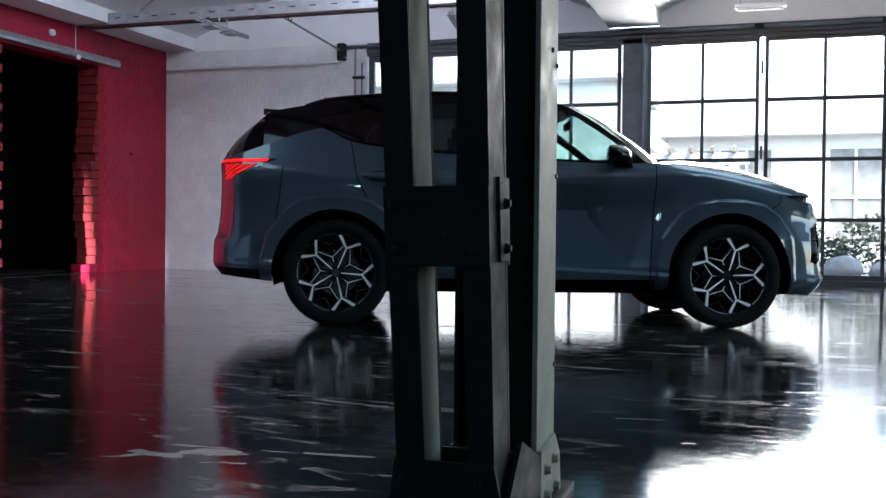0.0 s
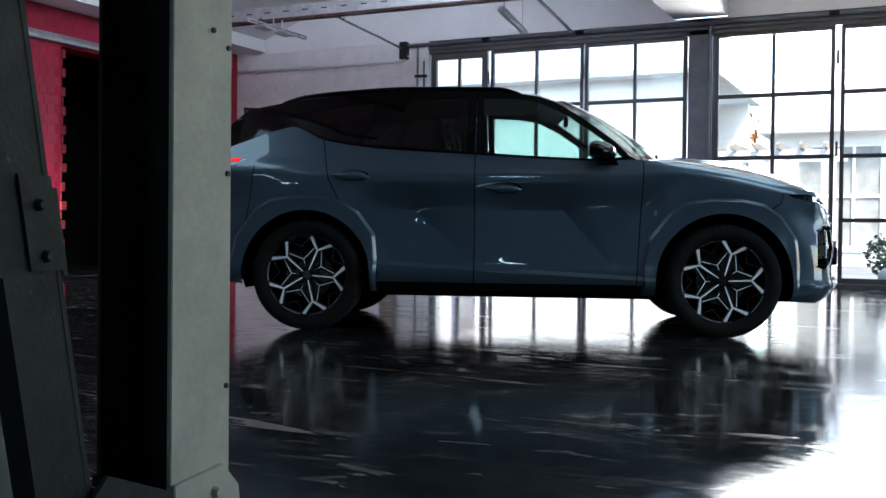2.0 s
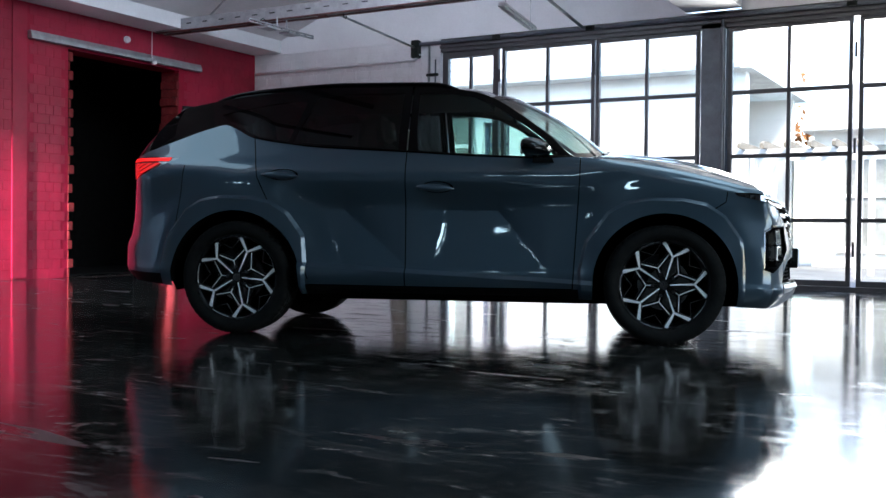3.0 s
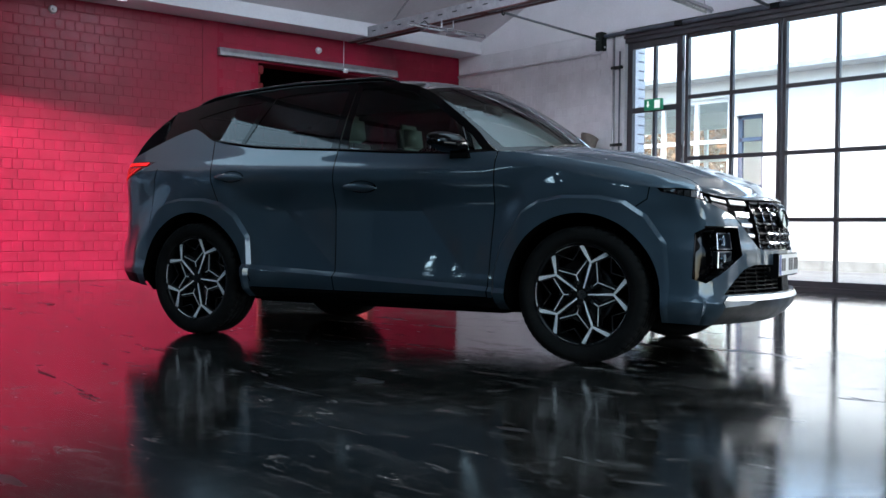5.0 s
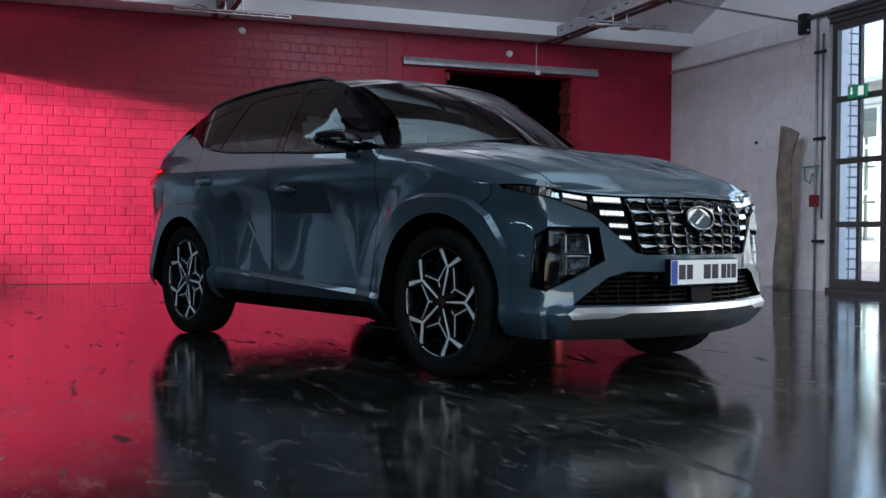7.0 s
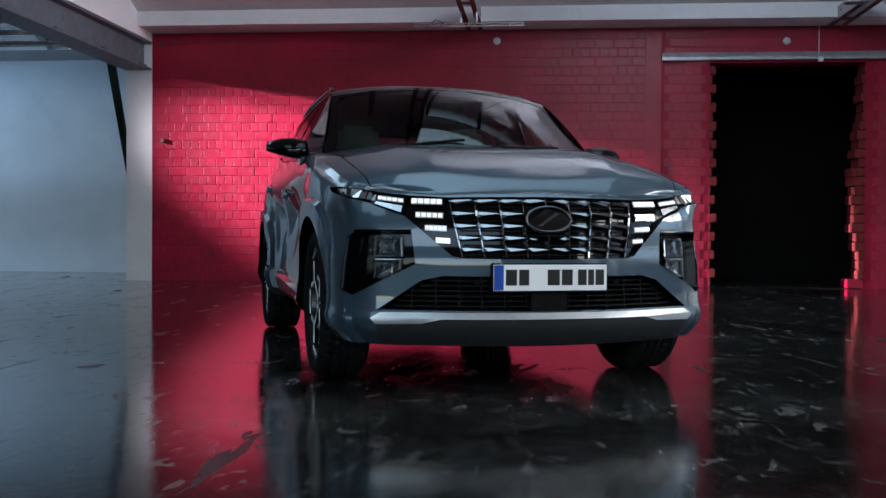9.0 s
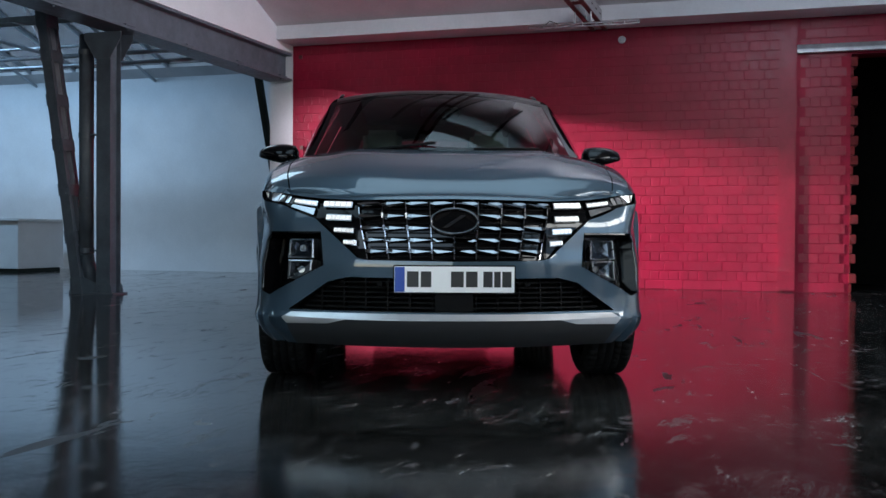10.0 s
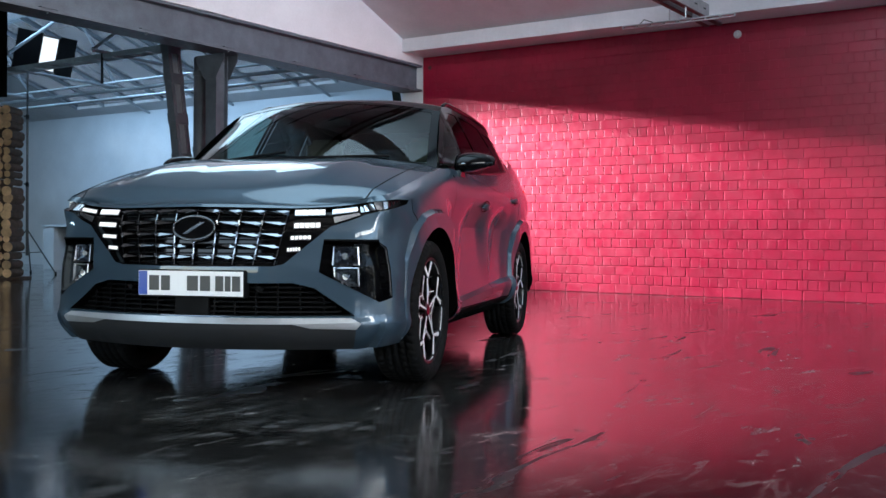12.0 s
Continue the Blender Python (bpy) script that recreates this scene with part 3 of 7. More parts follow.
def flare_rise(x, z, ax):
    """Height of the arch flare over the flank: a chamfered edge, then a level band."""
    if abs(x - ax) > 0.6 or z > 0.95:
        return 0.0
    fade = 1 - 0.75 * smooth01((x - ax - 0.3) / 0.12) * smooth01((0.78 - z) / 0.2) if ax > 0 else 1.0
    return FLARE_UP * fade * min(1.0, max(0.0, flare_depth(x - ax, z, FLARE_SHAPE) / FLARE_EDGE))


def ledge_z(x):
    """Height of the crease on the lower doors."""
    return 0.398 - 0.048 * x


def shell(s, z, out=0.0):
    """A place on the car's left flank, nose or tail."""
    j = min(len(OUT_S) - 2, int(s / S_MAX * (len(OUT_S) - 1)))
    f = s / S_MAX * (len(OUT_S) - 1) - j
    p = OUT_P[j] * (1 - f) + OUT_P[j + 1] * f
    n = OUT_N[j] * (1 - f) + OUT_N[j + 1] * f
    wn, wt = (smooth01((n[0] - 0.25) / 0.6), smooth01((-n[0] - 0.3) / 0.6))
    d = lerp(z, FLAT_D) * (1 - wn - wt) + lerp(z, NOSE_D) * wn + lerp(z, TAIL_D) * wt
    x = p[0]
    if wn + wt < 0.5:
        top = lerp(s, TOP)
        low = smooth01((x - 1.45) / 0.4) * smooth01((0.85 - z) / 0.12)
        d += (lerp(z, NOSE_D) * 0.8 - d) * low
        if x > 0.7:
            d += 0.045 * max(0.0, 1 - (top - z) / 0.07) ** 2 * smooth01((x - 0.7) / 0.4) - max(0, z - 1.0) * 0.2 * smooth01((x - 0.7) / 0.4)
        for xa, xb, x0, slope in ((-0.24, 0.84, 0.62, 1.15), (-0.95, -0.242, -0.26, 0.85)):      # each door is folded inwards along a slanting line
            if xa < x < x0 and 0.455 < z < 0.98:
                zl = min(0.8, 0.47 + slope * (x0 - x))
                fold = DOOR_TILT * (zl - 0.455) * smooth01((x - xa) / (0.26 if xa > -0.5 else 0.4))
                d += fold * ((z - 0.455) / (zl - 0.455) if z < zl else (0.98 - z) / (0.98 - zl))
        if -1.1 < x < 1.05 and z > ledge_z(x):      # ledge over the sill, running down towards the front
            fade = smooth01((x + 1.1) / 0.2) * smooth01((1.05 - x) / 0.2)
            d += 0.025 * fade * min(1.0, (z - ledge_z(x)) / 0.025) * (1 - smooth01((z - 0.8) / 0.18))
        for ax in (1.34, -1.34):  # swollen arches
            r = math.hypot(x - ax, z - AXLE_Z)
            d -= 0.022 * smooth01((0.7 - r) / 0.17) + flare_rise(x, z, ax)
    v = Vector((p[0] - n[0] * (d - out), p[1] - n[1] * (d - out), z))
    v.y = max(v.y, 0.0)
    return v


def inside(poly, a, b):
    hit = False
    for (x0, y0), (x1, y1) in zip(poly, poly[1:] + poly[:1]):
        if (y0 > b) != (y1 > b) and a < (x1 - x0) * (b - y0) / (y1 - y0) + x0:
            hit = not hit
    return hit


def strip(line, w):
    """A narrow band along a line, for a joint."""
    left, right = [], []
    for i, p in enumerate(line):
        a, b = line[max(0, i - 1)], line[min(len(line) - 1, i + 1)]
        n = Vector((a[1] - b[1], b[0] - a[0])).normalized() * w / 2
        left.append((p[0] + n.x, p[1] + n.y))
        right.append((p[0] - n.x, p[1] - n.y))
    return left + right[::-1]


def panelled(us, lo, hi, rows, regions, place):
    """Cuts a sheet of parameters (u, v) along the outlines of the regions and places the pieces: region -> (points, faces)."""
    bm = bmesh.new()
    grid = [[bm.verts.new((u, lo(u) + (hi(u) - lo(u)) * j / rows, 0)) for j in range(rows + 1)] for u in us]
    for a, b in zip(grid, grid[1:]):
        for j in range(rows):
            bm.faces.new((a[j], b[j], b[j + 1], a[j + 1]))
    for _, poly in regions:
        for (x0, y0), (x1, y1) in zip(poly, poly[1:] + poly[:1]):
            if abs(x1 - x0) + abs(y1 - y0) < 1e-6:
                continue
            e = 0.002
            ax, bx, ay, by = min(x0, x1) - e, max(x0, x1) + e, min(y0, y1) - e, max(y0, y1) + e
            near = []
            for f in bm.faces:
                cs = [v.co for v in f.verts]
                if max(c.x for c in cs) >= ax and min(c.x for c in cs) <= bx and max(c.y for c in cs) >= ay and min(c.y for c in cs) <= by:
                    near.append(f)
            if near:
                es = {ed for f in near for ed in f.edges}
                vs = {v for f in near for v in f.verts}
                bmesh.ops.bisect_plane(bm, geom=[*near, *es, *vs], dist=1e-5, plane_co=(x0, y0, 0), plane_no=(y1 - y0, x0 - x1, 0))
    out = {}
    for f in bm.faces:
        c = f.calc_center_median()
        name = None
        for key, poly in regions:
            if inside(poly, c.x, c.y):
                name = key
                break
        if name is None or name == "hole":
            continue
        vs, fs, idx = out.setdefault(name, ([], [], {}))
        ids = []
        for v in f.verts:
            if v.index < 0 or (v, 0) not in idx:
                idx[(v, 0)] = len(vs)
                vs.append(place(v.co.x, v.co.y, name))
            ids.append(idx[(v, 0)])
        fs.append(ids)
    bm.free()
    return out


def skin(name, pieces, sides, material, parent, label="", thick=0.0):
    """One mesh from placed pieces, on the left (+1), the right (-1) or both sides."""
    bm = bmesh.new()
    for side in sides:
        for vs, fs, _ in pieces:
            new_v = [bm.verts.new((v.x, v.y * side, v.z)) for v in vs]
            for f in fs:
                try:
                    bm.faces.new([new_v[i] for i in (f if side > 0 else f[::-1])])
                except ValueError:
                    pass
    bmesh.ops.remove_doubles(bm, verts=bm.verts[:], dist=0.0006)
    if thick:
        bmesh.ops.solidify(bm, geom=bm.faces[:], thickness=thick)
    ob = part(name, bm, material, parent, label, smooth=True)
    ob.data.set_sharp_from_angle(angle=radians(22))
    return ob


def loose(piece_of):
    """The connected runs of a placed piece."""
    vs, fs, _ = piece_of
    root = list(range(len(vs)))

    def find(i):
        while root[i] != i:
            i = root[i]
        return i

    for f in fs:
        for i in f[1:]:
            root[find(i)] = find(f[0])
    runs = {}
    for f in fs:
        runs.setdefault(find(f[0]), []).append(f)
    out = []
    for group in runs.values():
        ids = sorted({i for f in group for i in f})
        at = {i: k for k, i in enumerate(ids)}
        out.append(([vs[i] for i in ids], [[at[i] for i in f] for f in group], None))
    return out


def arc(ax, az, r, a0, a1, n):
    return [(ax + r * math.cos(radians(a0 + (a1 - a0) * i / n)), az + r * math.sin(radians(a0 + (a1 - a0) * i / n))) for i in range(n + 1)]


def on_flank(pts):
    return [(sx(x), z) for x, z in pts]


def car_paint():
    m, nt, p = nodes("grey_blue_car_paint")
    flake = noise_at(nt, 900, 2)
    nt.links.new(mixed(nt, ramp(nt, flake, [(0.35, 0.0), (0.75, 0.5)]), (0.034, 0.06, 0.084), (0.055, 0.088, 0.118)), p.inputs["Base Color"])
    p.inputs["Metallic"].default_value = 0.35
    p.inputs["Roughness"].default_value = 0.38
    p.inputs["Specular IOR Level"].default_value = 0.15
    p.inputs["Coat Weight"].default_value = 1.0
    p.inputs["Coat Roughness"].default_value = 0.02
    return m


M["car"] = car_paint()
M["gloss_black"] = paint("gloss_black", (0.002, 0.002, 0.0025), 0.07, vary=0.1, relief=0, coat=0.1, spec=0.15)
M["rubber"] = paint("tyre_rubber", (0.012, 0.012, 0.012), 0.8, vary=0.25, scale=9, fine=120, relief=0.2, spec=0.04)
M["plastic"] = paint("black_plastic", (0.005, 0.005, 0.0055), 0.5, vary=0.2, scale=8, fine=200, relief=0.2, spec=0.07)
M["well"] = paint("wheel_well_lining", (0.003, 0.003, 0.003), 0.95, vary=0.2, relief=0.1, spec=0.0)
M["rim_face"] = paint("machined_alloy", (0.88, 0.89, 0.9), 0.45, metal=0.1, vary=0.08, relief=0.03)
M["rim_dark"] = paint("dark_alloy", (0.004, 0.004, 0.0045), 0.3, vary=0.1, relief=0.02, coat=0.2, spec=0.2)
M["chrome"] = paint("dark_chrome", (0.24, 0.245, 0.26), 0.07, metal=1.0, vary=0.1, relief=0)
M["silver"] = paint("satin_silver", (0.55, 0.56, 0.57), 0.35, metal=0.7, vary=0.1, relief=0.03)
M["lamp_chrome"] = paint("lamp_reflector_chrome", (0.5, 0.52, 0.55), 0.16, metal=1.0, vary=0.15, relief=0)
M["disc"] = paint("brake_steel", (0.12, 0.12, 0.12), 0.35, metal=1.0, vary=0.15)
M["knuckle"] = paint("worn_chrome_knuckle", (0.3, 0.3, 0.31), 0.2, metal=1.0, vary=0.2, relief=0)
M["lip_grey"] = paint("grey_bumper_lip", (0.03, 0.031, 0.033), 0.45, vary=0.1, fine=200, relief=0.1, spec=0.2)
M["clear"] = pane_glass("clear_car_glass", (0.44, 0.6, 0.57), r0=0.05)
M["screen"] = pane_glass("windscreen_glass", (0.4, 0.5, 0.48), r0=0.075)
M["tint"] = pane_glass("dark_tinted_glass", (0.06, 0.07, 0.075), r0=0.045)
M["lens"] = pane_glass("lamp_lens", (0.6, 0.63, 0.67), r0=0.004)
M["fog_chrome"] = paint("fog_lamp_reflector", (0.45, 0.46, 0.48), 0.28, metal=1.0, vary=0.2, relief=0)
M["emblem"] = paint("emblem_dark_chrome", (0.1, 0.102, 0.108), 0.18, metal=1.0, vary=0.1, relief=0)
M["drl"] = emit("daytime_light", (1, 0.98, 0.96), 0.09)
M["tail"] = emit("tail_light", (1, 0.012, 0.012), 0.16)
M["tail_dim"] = emit("dim_tail_light", (1, 0.02, 0.02), 0.06)
M["tail_dark"] = paint("dark_red_lamp", (0.03, 0.002, 0.003), 0.1, vary=0.1, relief=0, coat=1)
M["seat"] = paint("pale_seat_leather", (0.13, 0.14, 0.125), 0.5, vary=0.1, fine=150, relief=0.2)
M["cabin"] = paint("dark_cabin_trim", (0.02, 0.02, 0.021), 0.7, vary=0.15, fine=150, relief=0.2)
M["plate"] = paint("number_plate_white", (0.88, 0.88, 0.88), 0.35, vary=0.04, relief=0)
M["plate_blue"] = paint("number_plate_blue", (0.01, 0.06, 0.35), 0.35, vary=0.04, relief=0)
M["ink"] = paint("number_plate_black", (0.012, 0.012, 0.012), 0.4, vary=0.04, relief=0)
M["mirror"] = paint("mirror_silver", (0.8, 0.8, 0.8), 0.02, metal=1.0, vary=0.02, relief=0)

CAR_M = pose(-1.887, 7.612, 0, 0, 0, 20.2)
car = thing("car", CAR_M, "grey-blue sport utility car with black roof and lit lamps", "car")

# body sides, nose and tail
_r = []
for ax in (1.34, -1.34):
    a = arc(ax, AXLE_Z, ARCH_R, 180, 0, 30)
    _r.append(("hole", on_flank([(ax - ARCH_R, 0.1)] + a + [(ax + ARCH_R, 0.1)])))
for ax, nm in ((1.34, "arch_f"), (-1.34, "arch_r")):
    _r.append((nm, on_flank([(ax + dx, z) for dx, z in FLARE_SHAPE])))
    _in = [(ax + dx * (1 - FLARE_EDGE / math.hypot(dx, max(0.1, z - AXLE_Z))), z if z < 0.3 else AXLE_Z + (z - AXLE_Z) * (1 - FLARE_EDGE / math.hypot(dx, max(0.1, z - AXLE_Z)))) for dx, z in FLARE_SHAPE]
    _r.append(("crease", on_flank(_in)))
_r.append(("headlamp", [(0, 0.872), (sy(0.46), 0.866), (sy(0.62), 0.874), (sy(0.78), 0.892), (sx(1.85), 0.915), (sx(1.735), 0.916), (sx(1.76), 0.895), (sy(0.79), 0.84), (sy(0.63), 0.785), (sy(0.52), 0.69), (sy(0.43), 0.612), (sy(0.38), 0.602), (0, 0.598)]))
FOG_POLY = [(sy(0.6), 0.722), (sy(0.838), 0.715), (sx(1.925), 0.69), (sx(1.915), 0.46), (sy(0.835), 0.44), (sy(0.715), 0.505), (sy(0.58), 0.577)]
_r.append(("fog", FOG_POLY))
INTAKE = [(0, 0.522), (sy(0.47), 0.527), (sy(0.56), 0.505), (sy(0.735), 0.38), (0, 0.377)]
_r.append(("intake", INTAKE))
WING = [(0, 0.56), (sy(0.46), 0.562), (sy(0.598), 0.582), (sy(0.715), 0.516), (sy(0.82), 0.45), (sy(0.8), 0.4), (sy(0.76), 0.372), (0, 0.372)]
_r.append(("wing", WING))
_r.append(("skid", [(0, 0.37), (sy(0.72), 0.37), (sy(0.76), 0.345), (sy(0.74), 0.318), (sy(0.55), 0.322), (sy(0.47), 0.342), (0, 0.342)]))
_r.append(("lip", [(0, 0.342), (sy(0.47), 0.342), (sy(0.55), 0.322), (sy(0.74), 0.318), (sy(0.73), 0.1), (0, 0.1)]))
TAIL_POLY = [(sx(-1.745), 1.128), (sx(-1.9), 1.135), (S_MAX, 1.135), (S_MAX, 1.105), (sx(-2.2), 1.1), (sx(-2.15), 0.985), (sx(-2.07), 0.985), (sx(-1.95), 1.045)]
_r.append(("tail", TAIL_POLY))
DOOR_F = [(-0.238, 0.325), (-0.238, 1.3), (0.835, 1.3), (0.832, 1.0), (0.81, 0.6), (0.795, 0.325)]
DOOR_R = [(-0.244, 0.325), (-0.244, 1.3), (-1.262, 1.3), (-1.225, 1.13), (-1.2, 1.0), (-1.13, 0.86), (-0.93, 0.6), (-0.84, 0.325)]
JOINTS = []
for ln in ([(-0.241, 0.32), (-0.241, 1.2)], [(0.795, 0.32), (0.81, 0.6), (0.832, 1.0), (0.835, 1.15)], [(-0.86, 0.36), (-0.93, 0.6), (-1.13, 0.86), (-1.2, 1.0), (-1.225, 1.13), (-1.25, 1.26)],
           [(-0.86, 0.325), (-0.241, 0.322), (0.795, 0.325)], [(1.70, 0.92), (1.69, 0.86), (1.60, 0.8)], [(-1.70, 1.08), (-1.72, 0.9), (-1.76, 0.62), (-1.74, 0.5)]):
    JOINTS.append("joint_" + "abcdef"[len(JOINTS)])
    _r.append((JOINTS[-1], strip(on_flank(ln), 0.007)))
_r.append(("front_door", on_flank(DOOR_F)))
_r.append(("rear_door", on_flank(DOOR_R)))
_r.append(("rear_lip", [(sx(-1.6), 0.37), (sx(-2.1), 0.39), (S_MAX, 0.4), (S_MAX, 0.1), (sx(-1.6), 0.1)]))
_r.append(("sill", on_flank([(1.0, 0.1), (1.0, 0.326), (-1.0, 0.326), (-1.0, 0.1)])))
_r.append(("bumper", [(0, 0.1), (0, 1.0), (sy(0.7), 1.0), (sx(1.7), 0.925), (sx(1.69), 0.86), (sx(1.60), 0.8), (sx(1.6), 0.1)]))
_r.append(("fender", on_flank([(1.95, 0.1), (1.95, 1.2), (0.8, 1.2), (0.8, 0.1)])))
_r.append(("tailgate", [(sx(-2.215), 0.7), (sx(-2.215), 1.3), (S_MAX, 1.3), (S_MAX, 0.7)]))
_r.append(("quarter", [(sx(-0.8), 0.1), (sx(-0.8), 1.5), (S_MAX, 1.5), (S_MAX, 0.1)]))
_r.append(("fender", [(0, 0), (S_MAX, 0), (S_MAX, 2), (0, 2)]))
for ln in ([(-1.0, ledge_z(-1.0)), (0.95, ledge_z(0.95))], [(-1.0, ledge_z(-1.0) + 0.025), (0.95, ledge_z(0.95) + 0.025)], [(-0.9, 0.455), (0.9, 0.455)], [(-0.9, 0.98), (0.9, 0.98)], [(-0.24, 0.8), (0.333, 0.8), (0.62, 0.47)], [(-0.95, 0.8), (-0.648, 0.8), (-0.26, 0.47)]):
    _r.append(("crease", on_flank(ln)))
DEPTH = {"headlamp": -0.03, "fog": -0.07, "intake": -0.07, "skid": 0.006, "tail": -0.002}
DEPTH.update({k: -0.0025 for k in JOINTS})
_us = list(np.linspace(0, sx(1.75), 52)) + list(np.linspace(sx(1.75), sx(-1.9), 150))[1:] + list(np.linspace(sx(-1.9), S_MAX, 34))[1:]
body = panelled(_us, lambda u: lerp(u, BOT), lambda u: lerp(u, TOP), 42, _r, lambda u, v, k: shell(u, v, DEPTH.get(k, 0.0)))


def rim_band(name, poly, depth, material, sides, parent, label=""):
    """The side walls of a recess along an outline."""
    bm = bmesh.new()
    pts = []
    for (a, b), (c, d) in zip(poly, poly[1:] + poly[:1]):
        n = max(1, int(math.hypot(c - a, d - b) / 0.03))
        pts += [(a + (c - a) * i / n, b + (d - b) * i / n) for i in range(n)]
    for side in sides:
        ring = [(bm.verts.new((v.x, v.y * side, v.z)), bm.verts.new((w.x, w.y * side, w.z))) for v, w in ((shell(s, z, 0.002), shell(s, z, depth)) for s, z in pts)]
        for i, (a, b) in enumerate(ring):
            c, d = ring[(i + 1) % len(ring)]
            if pts[i][0] < 1e-6 and pts[(i + 1) % len(pts)][0] < 1e-6:
                continue
            bm.faces.new((a, c, d, b))
    return part(name, bm, material, parent, label)


bumper = skin("front_bumper", [body["bumper"]], (1, -1), M["car"], car)
skin("bumper_lip", [body["lip"]], (1, -1), M["lip_grey"], bumper, "dark grey lower lip")
skin("skid_plate", [body["skid"]], (1, -1), M["silver"], bumper, "satin silver skid strip")
skin("bumper_wing", [body["wing"]], (1, -1), M["car"], bumper)
skin("air_intake", [body["intake"]], (1, -1), M["well"], bumper, "black air intake")
skin("tailgate", [body["tailgate"]], (1, -1), M["car"], car)
skin("rear_bumper_lip", [body["rear_lip"]], (1, -1), M["plastic"], car, "black plastic lower bumper")
grille_back = skin("grille_backing", [body["headlamp"]], (1, -1), M["gloss_black"], car, "gloss black grille and lamp recess")
rim_band("grille_surround", [p for p in _r if p[0] == "headlamp"][0][1], -0.03, M["gloss_black"], (1, -1), grille_back)
rim_band("intake_surround", INTAKE, -0.07, M["plastic"], (1, -1), bumper)
for side in (1, -1):
    for key, nm, mt, lb in (("fender", "front_fender", M["car"], ""), ("front_door", "front_door", M["car"], ""), ("rear_door", "rear_door", M["car"], ""), ("quarter", "rear_quarter", M["car"], ""),
                            ("arch_f", "front_arch_flare", M["car"], ""), ("arch_r", "rear_arch_flare", M["car"], ""), ("sill", "sill", M["plastic"], "black sill trim"),
                            ("tail", "tail_lamp", M["tail_dark"], "dark red tail lamp"), ("fog", "fog_lamp_housing", M["gloss_black"], "gloss black lamp recess"), *[(k, "panel_joint", M["well"], "dark shut line") for k in JOINTS]):
        if key not in body:
            continue
        if key in JOINTS:
            for run in loose(body[key]):
                skin(nm, [run], (side,), mt, car, lb)
            continue
        ob = skin(nm, [body[key]], (side,), mt, car, lb)
        if key == "fog":
            rim_band("surround", FOG_POLY, -0.07, M["gloss_black"], (side,), ob)
            bm = bmesh.new()
            line = [(sy(0.838), 0.706), (sx(1.93), 0.683), (sx(1.922), 0.57), (sx(1.92), 0.468)]
            tube(bm, [Vector((v.x, v.y * side, v.z)) for v in (shell(s_, z_, -0.004) for s_, z_ in line)], 0.004, 6)
            part("edge_line", bm, M["chrome"], ob, "thin chrome edge line")
        if key == "tail":
            # lit red bars of the tail lamp
            rows = [[(x, 1.108 + 0.021 * j) for x in np.linspace(-1.8 - 0.02 * (1 - j), -2.2, 14)] for j in (0, 1)]
            grids = [("light_bar", rows, "glowing red light bar", M["tail"])]
            for k in range(5):
                lo = [(-1.875 - 0.058 * k - 1.9 * (1.096 - z), z) for z in np.linspace(1.096, 1.096 - min(0.104, (0.262 - 0.058 * k) / 1.9), 6)]
                grids.append(("light_stripe", [lo, [(max(-2.15, x - 0.046), z) for x, z in lo]], "dim red slanting light stripe", M["tail_dim"]))
            for nm2, grid, lb2, mt2 in grids:
                bm = bmesh.new()
                vv = []
                for row in grid:
                    q = [shell(sx(x), z, 0.004) for x, z in row]
                    vv.append([bm.verts.new((v.x, v.y * side, v.z)) for v in q])
                for r0, r1 in zip(vv, vv[1:]):
                    for k in range(len(r0) - 1):
                        bm.faces.new((r0[k], r0[k + 1], r1[k + 1], r1[k]))
                part(nm2, bm, mt2, ob, lb2)

# arch edges turned inwards, and wheel wells
for side in (1, -1):
    for ax in (1.34, -1.34):
        bm = bmesh.new()
        pts = [(ax - ARCH_R, 0.27)] + arc(ax, AXLE_Z, ARCH_R, 180, 0, 36) + [(ax + ARCH_R, 0.27)]
        prev = None
        for x, z in pts:
            a = shell(sx(x), z, 0.0)
            k = [bm.verts.new((a.x, a.y * side, a.z)), bm.verts.new((a.x, (a.y - 0.05) * side, a.z)), bm.verts.new((a.x, 0.45 * side, a.z))]
            if prev:
                for i in range(2):
                    bm.faces.new((prev[i], k[i], k[i + 1], prev[i + 1]))
            prev = k
        hub = bm.verts.new((ax, 0.45 * side, 0.27))
        inner = [v for v in bm.verts if v is not hub and abs(abs(v.co.y) - 0.45) < 1e-4]
        for a, b in zip(inner, inner[1:]):
            bm.faces.new((a, b, hub))
        part("wheel_well", bm, M["well"], car, "black wheel well lining", smooth=True)

# hood, from the windscreen to the nose
_n_top = [shell(u, lerp(u, TOP)) for u in np.linspace(0, sx(0.797), 160)]
_side = [v for v in _n_top if v.x <= 1.98]
_nose = [v for v in _n_top if v.x >= 1.98]


def edge_at_x(x):
    q = sorted(_side, key=lambda v: v.x)
    return float(np.interp(x, [v.x for v in q], [v.y for v in q])), float(np.interp(x, [v.x for v in q], [v.z for v in q]))


Y_CORNER = max(v.y for v in _nose)


def nose_at(w):
    q = sorted(_nose, key=lambda v: v.y)
    y = abs(w) * Y_CORNER
    return float(np.interp(y, [v.y for v in q], [v.x for v in q])), float(np.interp(y, [v.y for v in q], [v.z for v in q]))


def cowl(w):
    """Foot of the windscreen, w from -1 to 1."""
    return Vector((0.797 + 0.25 * (1 - w * w), 0.79 * w, 1.132 + 0.028 * (1 - w * w)))


